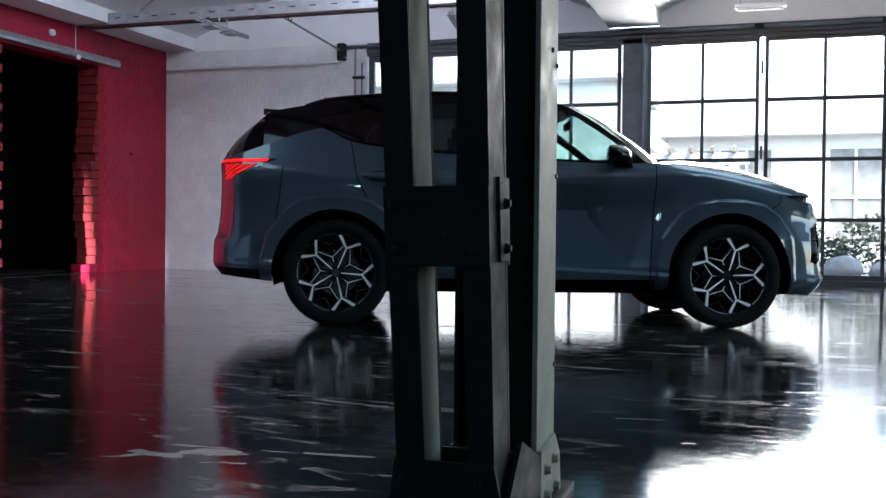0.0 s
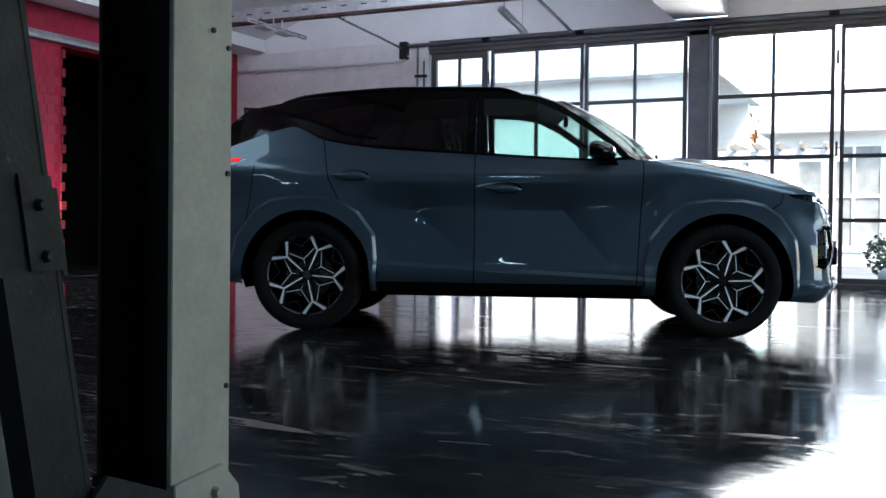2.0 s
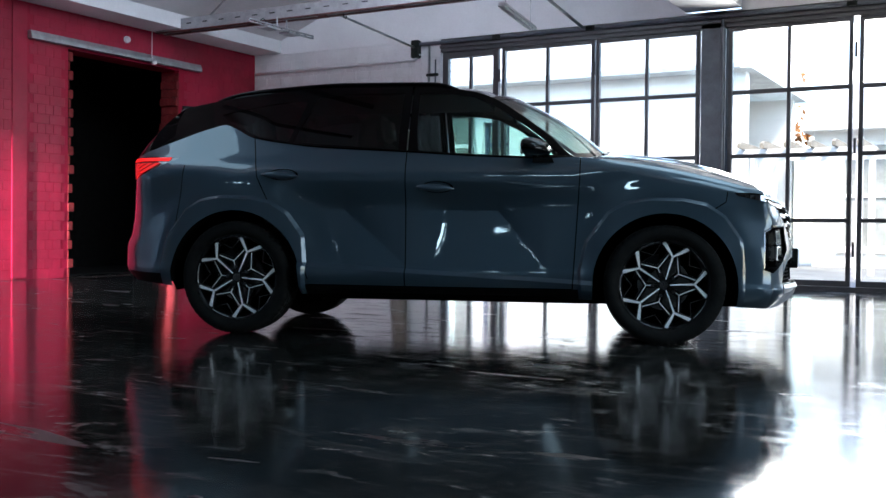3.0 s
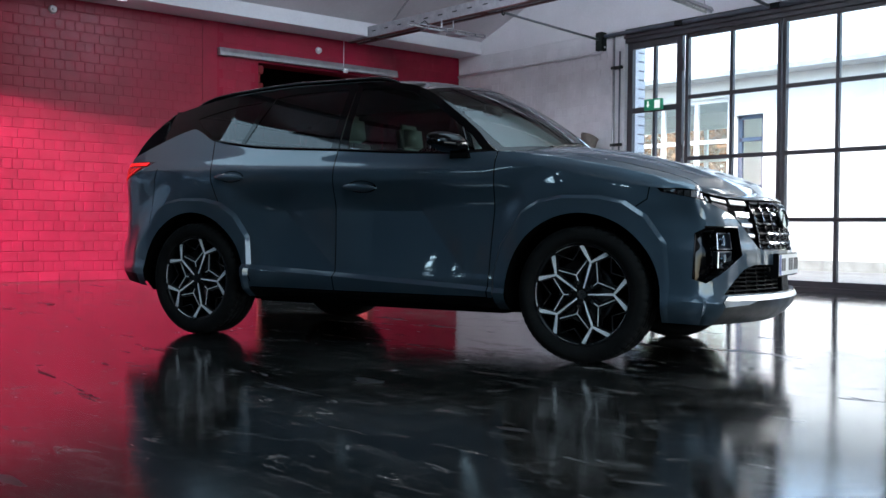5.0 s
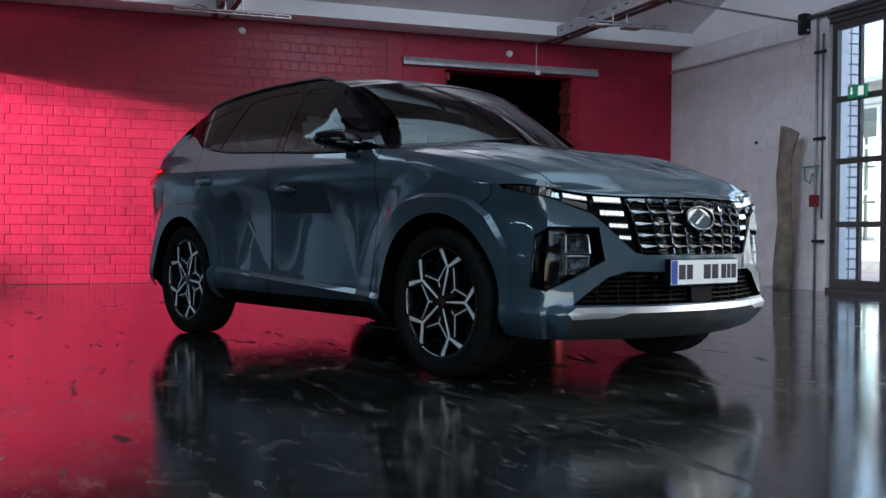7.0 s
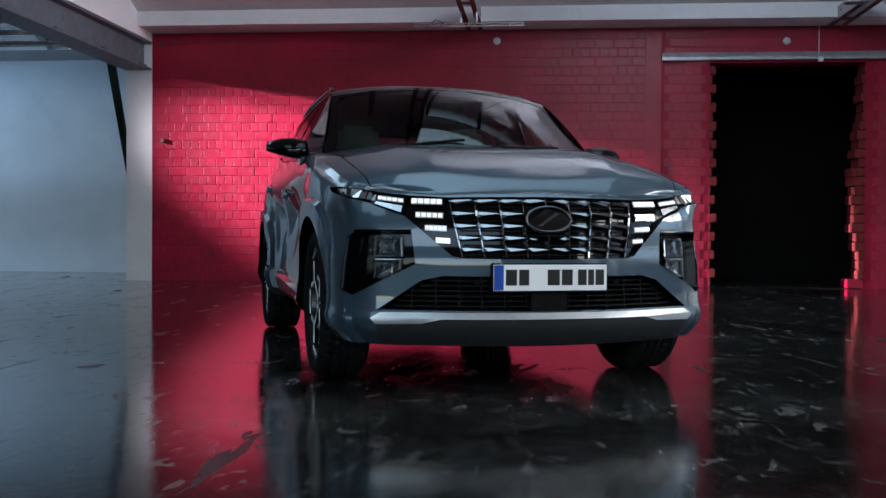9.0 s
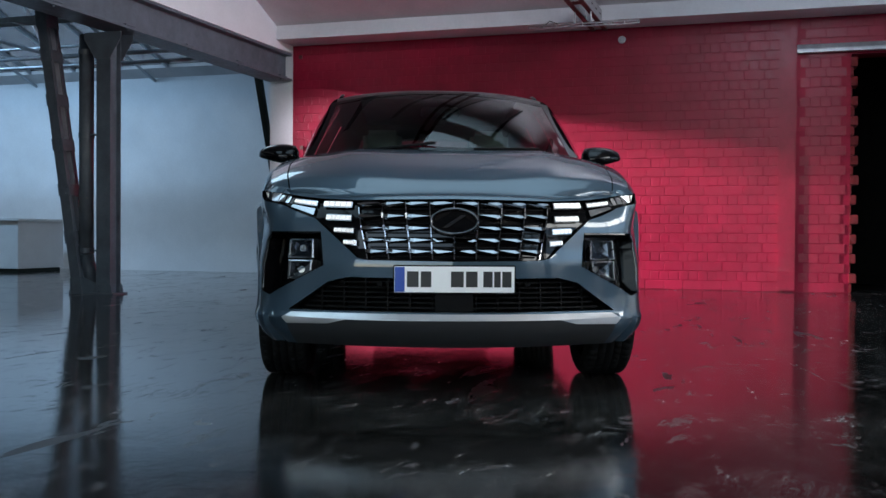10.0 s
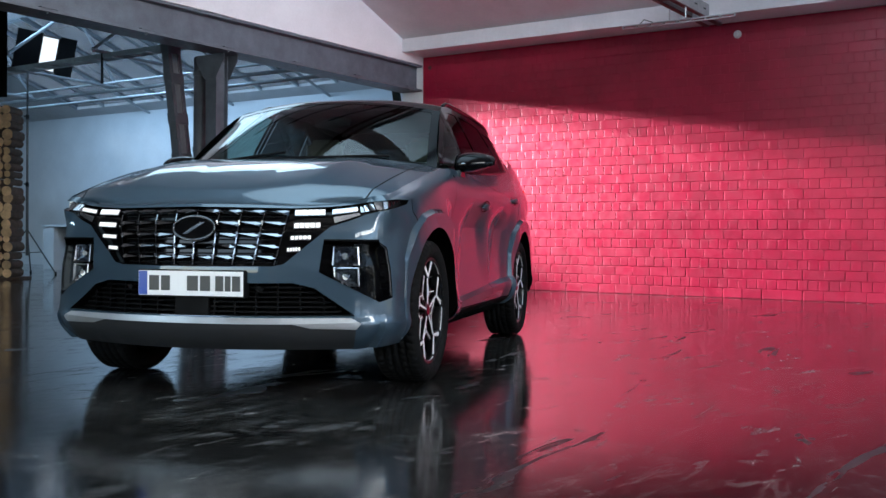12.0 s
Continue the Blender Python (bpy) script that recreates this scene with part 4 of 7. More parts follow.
def hood_at(t, w):
    xn, zn = nose_at(w)
    c = cowl(w)
    x = c.x + (xn - c.x) * t
    ye, ze = edge_at_x(0.797 + (1.98 - 0.797) * t)
    y = w * (ye + (0.79 - ye) * smooth01((0.12 - t) / 0.12))
    mid = lerp(x, [(0.8, 1.17), (1.0, 1.178), (1.2, 1.165), (1.45, 1.134), (1.65, 1.086), (1.78, 1.044), (1.9, 0.998), (2.0, 0.953), (2.08, 0.918), (2.14, 0.886)])
    k = abs(w)
    z_flat = ze + (mid - ze) * (1 - k ** 3)
    # raised flanks of the hood with a flatter middle
    line = 0.62 - 0.12 * t
    z_flat += 0.011 * max(0.0, 1 - abs(k - line) / (0.3 if k < line else 0.14)) * smooth01((t) / 0.2) * smooth01((1 - t) / 0.25)
    f = smooth01((t - 0.86) / 0.14)
    return Vector((x, y, z_flat * (1 - f) + zn * f))


def sheet(name, fn, nu, nv, material, parent, label="", u0=0.0, u1=1.0, v0=-1.0, v1=1.0):
    bm = bmesh.new()
    g = [[bm.verts.new(fn(u, v)) for v in np.linspace(v0, v1, nv)] for u in np.linspace(u0, u1, nu)]
    for a, b in zip(g, g[1:]):
        for j in range(nv - 1):
            bm.faces.new((a[j], a[j + 1], b[j + 1], b[j]))
    bmesh.ops.remove_doubles(bm, verts=bm.verts[:], dist=0.0003)
    return part(name, bm, material, parent, label, smooth=True)


HW = 0.9
sheet("hood", hood_at, 60, 91, M["car"], car, "", 0.005, 1.0, -HW, HW)
for sg in (1, -1):
    sheet("fender_top", hood_at, 60, 6, M["car"], car, "", 0.0, 1.0, sg * HW + sg * 0.008, sg * 1.0)
    bm = bmesh.new()
    q = [(hood_at(t, sg * (HW - 0.002)), hood_at(t, sg * (HW + 0.01))) for t in np.linspace(0, 1, 50)]
    vv = [(bm.verts.new(a - Vector((0, 0, 0.008))), bm.verts.new(b - Vector((0, 0, 0.008)))) for a, b in q]
    for a, b in zip(vv, vv[1:]):
        bm.faces.new((a[0], a[1], b[1], b[0]))
    part("hood_joint", bm, M["well"], car, "dark shut line")

# greenhouse
ROOF_SIDE = [(-1.86, 1.475), (-1.5, 1.532), (-1.19, 1.565), (-0.67, 1.598), (-0.177, 1.597), (0.0, 1.585), (0.135, 1.565), (0.26, 1.525), (0.324, 1.492), (0.5, 1.375), (0.65, 1.262), (0.797, 1.135), (0.83, 1.129)]


def green_y(x, z):
    y = 0.868 - 0.235 * (max(0, z - 1.12) / 0.47) ** 1.25
    y -= 0.068 * smooth01((x - 0.2) / 0.62)
    y -= 0.13 * max(0, (-1.15 - x) / 0.7) ** 1.6
    return y


def belt_z(x):
    return lerp(sx(x), TOP)


WIN_F = [(-0.17, 1.168), (0.47, 1.134), (0.70, 1.15), (0.62, 1.235), (0.5, 1.325), (0.32, 1.445), (0.16, 1.52), (0.02, 1.545), (-0.2, 1.555), (-0.19, 1.3)]
WIN_R = [(-0.3, 1.176), (-0.3, 1.555), (-0.7, 1.55), (-0.86, 1.53), (-0.94, 1.35), (-0.99, 1.228)]
WIN_Q = [(-1.02, 1.232), (-0.93, 1.51), (-1.15, 1.49), (-1.44, 1.44), (-1.52, 1.42), (-1.42, 1.35), (-1.22, 1.262)]
gr = [("glass_f", WIN_F), ("glass_r", WIN_R), ("glass_q", WIN_Q), ("joint", strip([(-0.241, 1.1), (-0.245, 1.62)], 0.008)), ("pillar", [(-3, 0), (3, 0), (3, 3), (-3, 3)])]
gdepth = {"glass_f": -0.004, "glass_r": -0.004, "glass_q": -0.004, "joint": -0.005}
green = panelled(list(np.linspace(-1.86, 0.825, 90)), lambda u: belt_z(u) - 0.004, lambda u: lerp(u, ROOF_SIDE), 14, gr,
                 lambda u, v, k: Vector((u, green_y(u, v) + gdepth.get(k, 0), v)))
for side in (1, -1):
    skin("window_surround", [green["pillar"]], (side,), M["gloss_black"], car, "gloss black pillars and window trim")
    for key, nm, mt, lb in (("glass_f", "front_side_window", M["clear"], "clear side window"), ("glass_r", "rear_side_window", M["tint"], "dark tinted side window"), ("glass_q", "quarter_window", M["tint"], "dark tinted quarter window")):
        skin(nm, [green[key]], (side,), mt, car, lb)
    # bright waist moulding
    bm = bmesh.new()
    tube(bm, [(x, side * (green_y(x, belt_z(x)) + 0.004), belt_z(x) + 0.008) for x in np.linspace(-1.2, 0.74, 20)], 0.007, 6)
    part("waist_moulding", bm, M["gloss_black"], car, "gloss black waist moulding")


def header(w):
    return Vector((0.262 + 0.115 * (1 - w * w), green_y(0.26, 1.525) * w, 1.522 + 0.062 * (1 - w * w)))


def screen_at(t, w):
    v = cowl(w).lerp(header(w), t)
    bow = 0.035 * 4 * t * (1 - t)
    edge = abs(w)
    return v + Vector((bow * 0.6, 0, bow * 0.8)) * (1 - edge ** 2)


sheet("windscreen", screen_at, 20, 33, M["screen"], car, "clear raked windscreen", 0.04, 0.97, -0.94, 0.94)
bm = bmesh.new()
for t0, t1, w0, w1 in ((0.0, 0.06, -1, 1), (0.94, 1.0, -1, 1), (0.06, 0.94, -1, -0.93), (0.06, 0.94, 0.93, 1)):
    g = [[bm.verts.new(screen_at(t, w) + Vector((0.001, 0, 0.002))) for w in np.linspace(w0, w1, 25)] for t in np.linspace(t0, t1, 12)]
    for a, b in zip(g, g[1:]):
        for j in range(24):
            bm.faces.new((a[j], a[j + 1], b[j + 1], b[j]))
part("windscreen_border", bm, M["gloss_black"], car, "black windscreen border", smooth=True)


def roof_at(t, w):
    k = abs(w)
    h = header(w)
    x = h.x + (-1.82 - h.x) * t
    zs = lerp(x, ROOF_SIDE)
    mid = lerp(x, [(-1.82, 1.515), (-1.5, 1.566), (-1.2, 1.6), (-0.7, 1.638), (-0.24, 1.648), (0.0, 1.64), (0.2, 1.617), (0.38, 1.584)])
    ye = green_y(x, zs)
    z = zs + (mid - zs) * (1 - k ** 2.6)
    if t < 0.08:
        z = h.z + (z - h.z) * smooth01(t / 0.08)
    return Vector((x, ye * w, z))


sheet("roof", roof_at, 60, 33, M["gloss_black"], car, "gloss black roof")
bm = bmesh.new()


def spoiler_at(t, w):
    x = -1.78 - 0.13 * t + 0.03 * w * w
    b = roof_at(1.0, w)
    return Vector((x, b.y * 0.97, b.z + 0.012 + 0.008 * t - 0.002))


sp = sheet("spoiler", spoiler_at, 6, 25, M["gloss_black"], car, "gloss black roof spoiler", v0=-0.9, v1=0.9)
bm = bmesh.new()
bm.from_mesh(sp.data)
bmesh.ops.solidify(bm, geom=bm.faces[:], thickness=0.045)
bm.to_mesh(sp.data)
bm.free()


def rear_glass_at(t, w):
    a = roof_at(1.0, w)
    e = shell(S_MAX - (S_MAX - sx(-2.0)) * abs(w), lerp(S_MAX - (S_MAX - sx(-2.0)) * abs(w), TOP))
    b = Vector((e.x, e.y * (1 if w > 0 else -1), e.z))
    v = a.lerp(b, t)
    v.x -= 0.05 * 4 * t * (1 - t)
    return v


sheet("rear_window", rear_glass_at, 16, 25, M["tint"], car, "dark tinted rear window")
# corner panels between side glass and rear window
for side in (1, -1):
    bm = bmesh.new()
    g = []
    for t in np.linspace(0, 1, 14):
        x0 = -1.86
        a = Vector((x0, green_y(x0, belt_z(x0) + (lerp(x0, ROOF_SIDE) - belt_z(x0)) * (1 - t)), belt_z(x0) + (lerp(x0, ROOF_SIDE) - belt_z(x0)) * (1 - t)))
        b = rear_glass_at(t, 1.0)
        g.append([bm.verts.new((p.x, p.y * side, p.z)) for p in (a, a.lerp(b, 0.5), b)])
    for a, b in zip(g, g[1:]):
        for j in range(2):
            bm.faces.new((a[j], a[j + 1], b[j + 1], b[j]))
    part("rear_pillar", bm, M["gloss_black"], car, "gloss black rear pillar", smooth=True)

# roof rails
for side in (1, -1):
    bm = bmesh.new()
    pts = []
    for x in np.linspace(0.04, -1.58, 40):
        e = min(1, (0.04 - x) / 0.14, (x + 1.58) / 0.2)
        zs = lerp(x, ROOF_SIDE)
        pts.append((x, side * (green_y(x, zs) - 0.012), zs - 0.004 + 0.026 * math.sin(max(0, e) * math.pi / 2)))
    tube(bm, pts, 0.013, 8)
    tube(bm, [(x, y - side * 0.004, z - 0.02) for x, y, z in pts], 0.013, 8)
    part("roof_rail", bm, M["gloss_black"], car, "gloss black roof rail", smooth=True)
bm = bmesh.new()
prism(bm, [(-1.5, 1.56), (-1.38, 1.585), (-1.46, 1.65), (-1.5, 1.66)], "y", -0.012, 0.012)
part("antenna_fin", bm, M["gloss_black"], car, "", bevel=0.004)

# under body
bm = bmesh.new()
box(bm, -1.7, 2.0, -0.45, 0.45, 0.21, 0.5)
box(bm, -0.88, 0.88, -0.84, 0.84, 0.235, 0.42)
box(bm, 1.77, 1.95, -0.55, 0.55, 0.25, 0.34)
box(bm, -2.0, -1.78, -0.8, 0.8, 0.32, 0.8)
part("underbody", bm, M["well"], car, "dark underbody panels", bevel=0.02)

# cabin
bm = bmesh.new()
box(bm, -0.86, 0.75, -0.75, 0.75, 0.42, 0.62)
box(bm, -1.75, -0.862, -0.44, 0.44, 0.42, 0.62)
box(bm, -1.78, -1.72, -0.74, 0.74, 0.62, 1.1)
for sg in (1, -1):
    box(bm, -0.86, 0.75, sg * 0.755, sg * 0.79, 0.45, 1.1)
    box(bm, -1.7, -0.862, sg * 0.755, sg * 0.79, 0.82, 1.1)
part("cabin_floor", bm, M["cabin"], car, "dark cabin lining")
bm = bmesh.new()
prism(bm, [(0.35, 0.62), (0.35, 0.98), (0.45, 1.06), (0.86, 1.115), (0.95, 0.9), (0.95, 0.62)], "y", -0.74, 0.74)
part("dashboard", bm, M["cabin"], car, "dark dashboard", bevel=0.015)
bm = bmesh.new()
prism(bm, [(-1.2, 1.55), (0.15, 1.57), (0.15, 1.59), (-1.2, 1.575)], "y", -0.5, 0.5)
part("headliner", bm, M["cabin"], car, "dark roof lining")


def rounded_box(bm, c, size, r, tilt=0):
    b2 = bmesh.new()
    box(b2, -size[0] / 2, size[0] / 2, -size[1] / 2, size[1] / 2, -size[2] / 2, size[2] / 2)
    bmesh.ops.bevel(b2, geom=b2.edges[:], offset=r, segments=3, affect="EDGES", clamp_overlap=True)
    b2.transform(Matrix.Translation(c) @ Matrix.Rotation(radians(tilt), 4, "Y"))
    me = bpy.data.meshes.new("t")
    b2.to_mesh(me)
    b2.free()
    bm.from_mesh(me)
    bpy.data.meshes.remove(me)


for sx0, sy0, nm, mt in ((-0.35, -0.37, "front_seat", "seat"), (-0.35, 0.37, "front_seat", "seat"), (-1.2, -0.37, "rear_seat", "cabin"), (-1.2, 0.37, "rear_seat", "cabin")):
    bm = bmesh.new()
    rounded_box(bm, (sx0 + 0.25, sy0, 0.68), (0.5, 0.5, 0.16), 0.05)
    rounded_box(bm, (sx0 - 0.06, sy0, 0.96), (0.14, 0.48, 0.6), 0.05, -14)
    seat = part(nm, bm, M["cabin"], car, "dark car seat", smooth=True)
    bm = bmesh.new()
    rounded_box(bm, (sx0 - 0.14, sy0, 1.335), (0.1, 0.27, 0.2), 0.04, -8)
    part("headrest", bm, M[mt], seat, "pale leather headrest" if mt == "seat" else "dark headrest", smooth=True)
bm = bmesh.new()
wheel_c = Matrix.Translation((0.28, 0.37, 0.98)) @ Matrix.Rotation(radians(68), 4, "Y")
for i in range(24):
    a, b = 2 * math.pi * i / 24, 2 * math.pi * (i + 1) / 24
    rod(bm, wheel_c @ Vector((0.18 * math.cos(a), 0.18 * math.sin(a), 0)), wheel_c @ Vector((0.18 * math.cos(b), 0.18 * math.sin(b), 0)), 0.016, 6)
for a in (0, 90, 180):
    rod(bm, wheel_c @ Vector((0, 0, 0)), wheel_c @ Vector((0.18 * math.sin(radians(a + 90)), 0.18 * math.cos(radians(a + 90)), 0)), 0.022, 6)
part("steering_wheel", bm, M["cabin"], car, "dark steering wheel", smooth=True)
bm = bmesh.new()
rounded_box(bm, (0.36, 0, 1.46), (0.03, 0.24, 0.07), 0.012)
part("inside_mirror", bm, M["plastic"], car, "", smooth=True)

# door mirrors
for side in (1, -1):
    bm = bmesh.new()
    rings = []
    for k in range(15):
        v = k / 14                          # from the arm outwards
        y = 0.84 + 0.235 * v
        fat = math.sin(math.pi * (0.16 + 0.79 * v)) ** 0.45 if 0 < k < 14 else 0.3
        ring = []
        for q in range(28):
            a = 2 * math.pi * q / 28
            cx, cz = math.cos(a), math.sin(a)
            px = math.copysign(abs(cx) ** (0.8 if cx > 0 else 0.5), cx) * (0.125 - 0.02 * v if cx > 0 else 0.055)
            pz = math.copysign(abs(cz) ** 0.85, cz) * (0.066 - 0.01 * v if cz > 0 else 0.066 - 0.034 * v)
            ring.append(bm.verts.new((0.545 + px * fat - 0.03 * v * v, side * y, 1.178 + 0.008 * v + pz * fat - (0.016 * cx if cx > 0 else 0))))
        rings.append(ring)
    for ra, rb in zip(rings, rings[1:]):
        for q in range(28):
            bm.faces.new((ra[q], ra[(q + 1) % 28], rb[(q + 1) % 28], rb[q]))
    bm.faces.new(rings[0][::-1])
    bm.faces.new(rings[-1])
    mir = part("door_mirror", bm, M["gloss_black"], car, "gloss black door mirror", smooth=True)
    bm = bmesh.new()
    prism(bm, [(0.54, 1.085), (0.68, 1.085), (0.66, 1.13), (0.55, 1.13)], "y", 0.80 if side > 0 else -0.9, 0.9 if side > 0 else -0.80)
    part("mirror_arm", bm, M["gloss_black"], mir, "", bevel=0.008)
    bm = bmesh.new()
    tube(bm, [(0.655 - 0.09 * t * t, side * (0.9 + 0.165 * t), 1.168 + 0.012 * t) for t in np.linspace(0, 1, 8)], 0.005, 6)
    part("turn_light", bm, M["chrome"], mir, "bright turn light strip")
    bm = bmesh.new()
    box(bm, 0.478, 0.484, min(side * 0.885, side * 1.0), max(side * 0.885, side * 1.0), 1.145, 1.21)
    part("mirror_glass", bm, M["mirror"], mir, "mirror glass")

# door handles
for side in (1, -1):
    for hx, hz in ((-0.06, 0.938), (-1.05, 1.012)):
        y_at = shell(sx(hx), hz).y
        bm = bmesh.new()
        rings = []
        for k in range(13):
            u = -1 + k / 6
            hh = 0.021 * (1 - abs(u) ** 2.6) + 0.002
            ww = 0.012 * (1 - abs(u) ** 4) + 0.001
            rings.append([bm.verts.new((hx + 0.125 * u, side * (y_at + 0.016 * (1 - u * u) + ww * math.cos(a)), hz - 0.006 * u + hh * math.sin(a))) for a in np.linspace(0, 2 * math.pi, 12, endpoint=False)])
        for ra, rb in zip(rings, rings[1:]):
            for q in range(12):
                bm.faces.new((ra[q], ra[(q + 1) % 12], rb[(q + 1) % 12], rb[q]))
        bm.faces.new(rings[0][::-1])
        bm.faces.new(rings[-1])
        h = part("door_handle", bm, M["car"], car, "grey-blue door handle", smooth=True)
        # recess behind the handle: its shade is put into a black dish
        bm = bmesh.new()
        mid = bm.verts.new((hx + 0.02, side * (y_at - 0.012), hz))
        ring = []
        for q in range(28):
            a = 2 * math.pi * q / 28
            px, pz = hx + 0.02 + 0.1 * math.cos(a), hz + 0.004 + 0.036 * math.sin(a)
            ring.append(bm.verts.new((px, side * (shell(sx(px), pz).y + 0.002), pz)))
        for q in range(28):
            bm.faces.new((mid, ring[q], ring[(q + 1) % 28]))
        part("handle_cup", bm, M["gloss_black"], h, "handle recess with its shade put in as black", smooth=True)
    bm = bmesh.new()
    rounded_box(bm, (0.93, side * 0.902, 0.987), (0.10, 0.006, 0.018), 0.002)
    part("fender_badge", bm, M["gloss_black"], car, "small dark badge")


# wheels
def tyre():
    bm = bmesh.new()
    R, W = 0.362, 0.12
    prof = [(0.27, -0.095), (0.278, -0.108), (0.305, -W), (0.33, -0.118), (0.349, -0.108), (0.357, -0.098)]
    for c, half in ((-0.078, 0.017), (-0.038, 0.014), (0.0, 0.014), (0.038, 0.014), (0.078, 0.017)):
        crown = R - 0.4 * c * c
        prof += [(crown, c - half), (crown, c + half)]
        if c < 0.07:
            prof += [(R - 0.011, c + half + 0.002), (R - 0.011, c + half + 0.007)]
    prof += [(0.357, 0.098), (0.349, 0.108), (0.33, 0.118), (0.305, W), (0.278, 0.108), (0.27, 0.095)]
    # shoulder and rib blocks parted by slanting cross cuts
    pitch, rings = 54, []
    for i in range(pitch):
        for u, cut in ((0.0, 0.0), (0.8, 0.0), (0.84, 0.004), (0.96, 0.004)):
            ring = []
            for r, y in prof:
                a = 2 * math.pi * (i + u + 6.0 * abs(y)) / pitch
                q = r - (cut if abs(y) > 0.02 and r > R - 0.008 else 0)
                ring.append(bm.verts.new((q * math.cos(a), y, q * math.sin(a))))
            rings.append(ring)
    n = len(rings)
    for i in range(n):
        a, b = rings[i], rings[(i + 1) % n]
        for j in range(len(prof) - 1):
            bm.faces.new((a[j], a[j + 1], b[j + 1], b[j]))
    return bm, M["rubber"]


def bar(bm, p, q, w0, w1, y0, y1):
    """A flat bar in the wheel's plane from p to q, with widths at both ends and depth from y0 to y1 (face)."""
    p, q = Vector((p[0], 0, p[1])), Vector((q[0], 0, q[1]))
    n = (q - p).cross(Vector((0, 1, 0))).normalized()
    v = []
    for c, w in ((p, w0), (q, w1)):
        for s in (-1, 1):
            for y in (y0, y1):
                v.append(bm.verts.new(c + n * (s * w / 2) + Vector((0, y, 0))))
    for f in ((0, 1, 3, 2), (4, 6, 7, 5), (0, 4, 5, 1), (2, 3, 7, 6), (0, 2, 6, 4), (1, 5, 7, 3)):
        bm.faces.new([v[i] for i in f])


def pol(r, a):
    return (r * math.cos(radians(a)), r * math.sin(radians(a)))


def make_wheel(m, spin):
    """Wheel with its outer face towards -y."""
    w = part("wheel", *tyre(), car, "black tyre on a two-tone alloy rim", smooth=True, m=m)
    R = 0.267
    bm = bmesh.new()
    n = 60
    prof = [(R + 0.006, -0.1), (R - 0.006, -0.102), (R - 0.012, -0.08), (R - 0.02, 0.0), (R - 0.02, 0.09)]
    rings = [[bm.verts.new((r * math.cos(2 * math.pi * i / n), y, r * math.sin(2 * math.pi * i / n))) for r, y in prof] for i in range(n)]
    for i in range(n):
        for j in range(len(prof) - 1):
            bm.faces.new((rings[i][j], rings[i][j + 1], rings[(i + 1) % n][j + 1], rings[(i + 1) % n][j]))
    part("rim_barrel", bm, M["rim_dark"], w, "dark rim barrel", smooth=True)
    for k in range(5):
        face, dark = bmesh.new(), bmesh.new()
        a = spin + 72 * k
        node = pol(0.66 * R, a)
        hub = pol(0.13 * R, a)
        for bmx, y0, y1, g in ((dark, -0.055, -0.084, 0.012), (face, -0.084, -0.087, 0.0)):
            bar(bmx, hub, node, 0.008 + g, 0.013 + g, y0, y1)
            for d in (-17, 17):
                bar(bmx, node, pol(0.965 * R, a + d), 0.011 + g, 0.023 + g, y0 - 0.004, y1 - 0.004)
        sp = part("spoke", dark, M["rim_dark"], w, "gloss black spoke")
        part("spoke_face", face, M["rim_face"], w, "bright machined spoke face")
        face, dark = bmesh.new(), bmesh.new()
        # dark web with a fine bright outline between the spokes
        mid = pol(0.40 * R, a + 36)
        bar(dark, pol(0.14 * R, a + 36), mid, 0.03, 0.04, -0.04, -0.074)
        bar(face, pol(0.28 * R, a + 36), mid, 0.004, 0.005, -0.074, -0.0765)
        for d, rr in ((8, 0.69), (64, 0.69)):
            end = pol(rr * R, a + d)
            bar(dark, mid, end, 0.03, 0.028, -0.04, -0.074)
            bar(face, mid, end, 0.005, 0.005, -0.074, -0.0765)
        part("web_edge", face, M["rim_face"], w, "fine bright web outline")
        face = bmesh.new()
        for q in range(6):
            a0, a1 = a + 22 + q * 28 / 6, a + 22 + (q + 1) * 28 / 6
            bar(face, pol(0.975 * R, a0), pol(0.975 * R, a1), 0.004, 0.004, -0.09, -0.097)
        part("web", dark, M["rim_dark"], w, "gloss black web")
        outer = bmesh.new()
        for d in (-16, 16):
            bar(outer, pol(0.71 * R, a + 36), pol(0.94 * R, a + 36 + d), 0.004, 0.004, -0.05, -0.06)
        part("web_edge", outer, M["disc"], w, "dim grey chevron line")
        part("rim_arc", face, M["rim_face"], w, "fine bright rim line")
    bm = bmesh.new()
    rod(bm, (0, -0.05, 0), (0, -0.083, 0), 0.19 * R, 24)
    part("hub", bm, M["rim_dark"], w, "gloss black hub")
    for k in range(5):
        bm = bmesh.new()
        c = pol(0.25 * R, spin + 36 + 72 * k)
        rod(bm, (c[0], -0.04, c[1]), (c[0], -0.078, c[1]), 0.011, 6)
        part("wheel_nut", bm, M["chrome"], w, "steel wheel nut")
    bm = bmesh.new()
    rod(bm, (0, -0.083, 0), (0, -0.088, 0), 0.026, 20)
    part("hub_cap", bm, M["chrome"], w, "small dark hub cap")
    bm = bmesh.new()
    rod(bm, (0, 0.005, 0), (0, -0.015, 0), 0.155, 40)
    part("brake_disc", bm, M["disc"], w, "steel brake disc")
    bm = bmesh.new()
    prism(bm, [pol(0.1, b) for b in range(100, 171, 10)] + [pol(0.185, b) for b in range(170, 99, -10)], "y", -0.045, 0.05)
    part("brake_caliper", bm, M["plastic"], w, "dark brake caliper")
    bm = bmesh.new()
    rod(bm, (0, 0.02, 0), (0, 0.1, 0), 0.262, 32)
    part("rim_back", bm, M["well"], w, "dark wheel back")
    return w


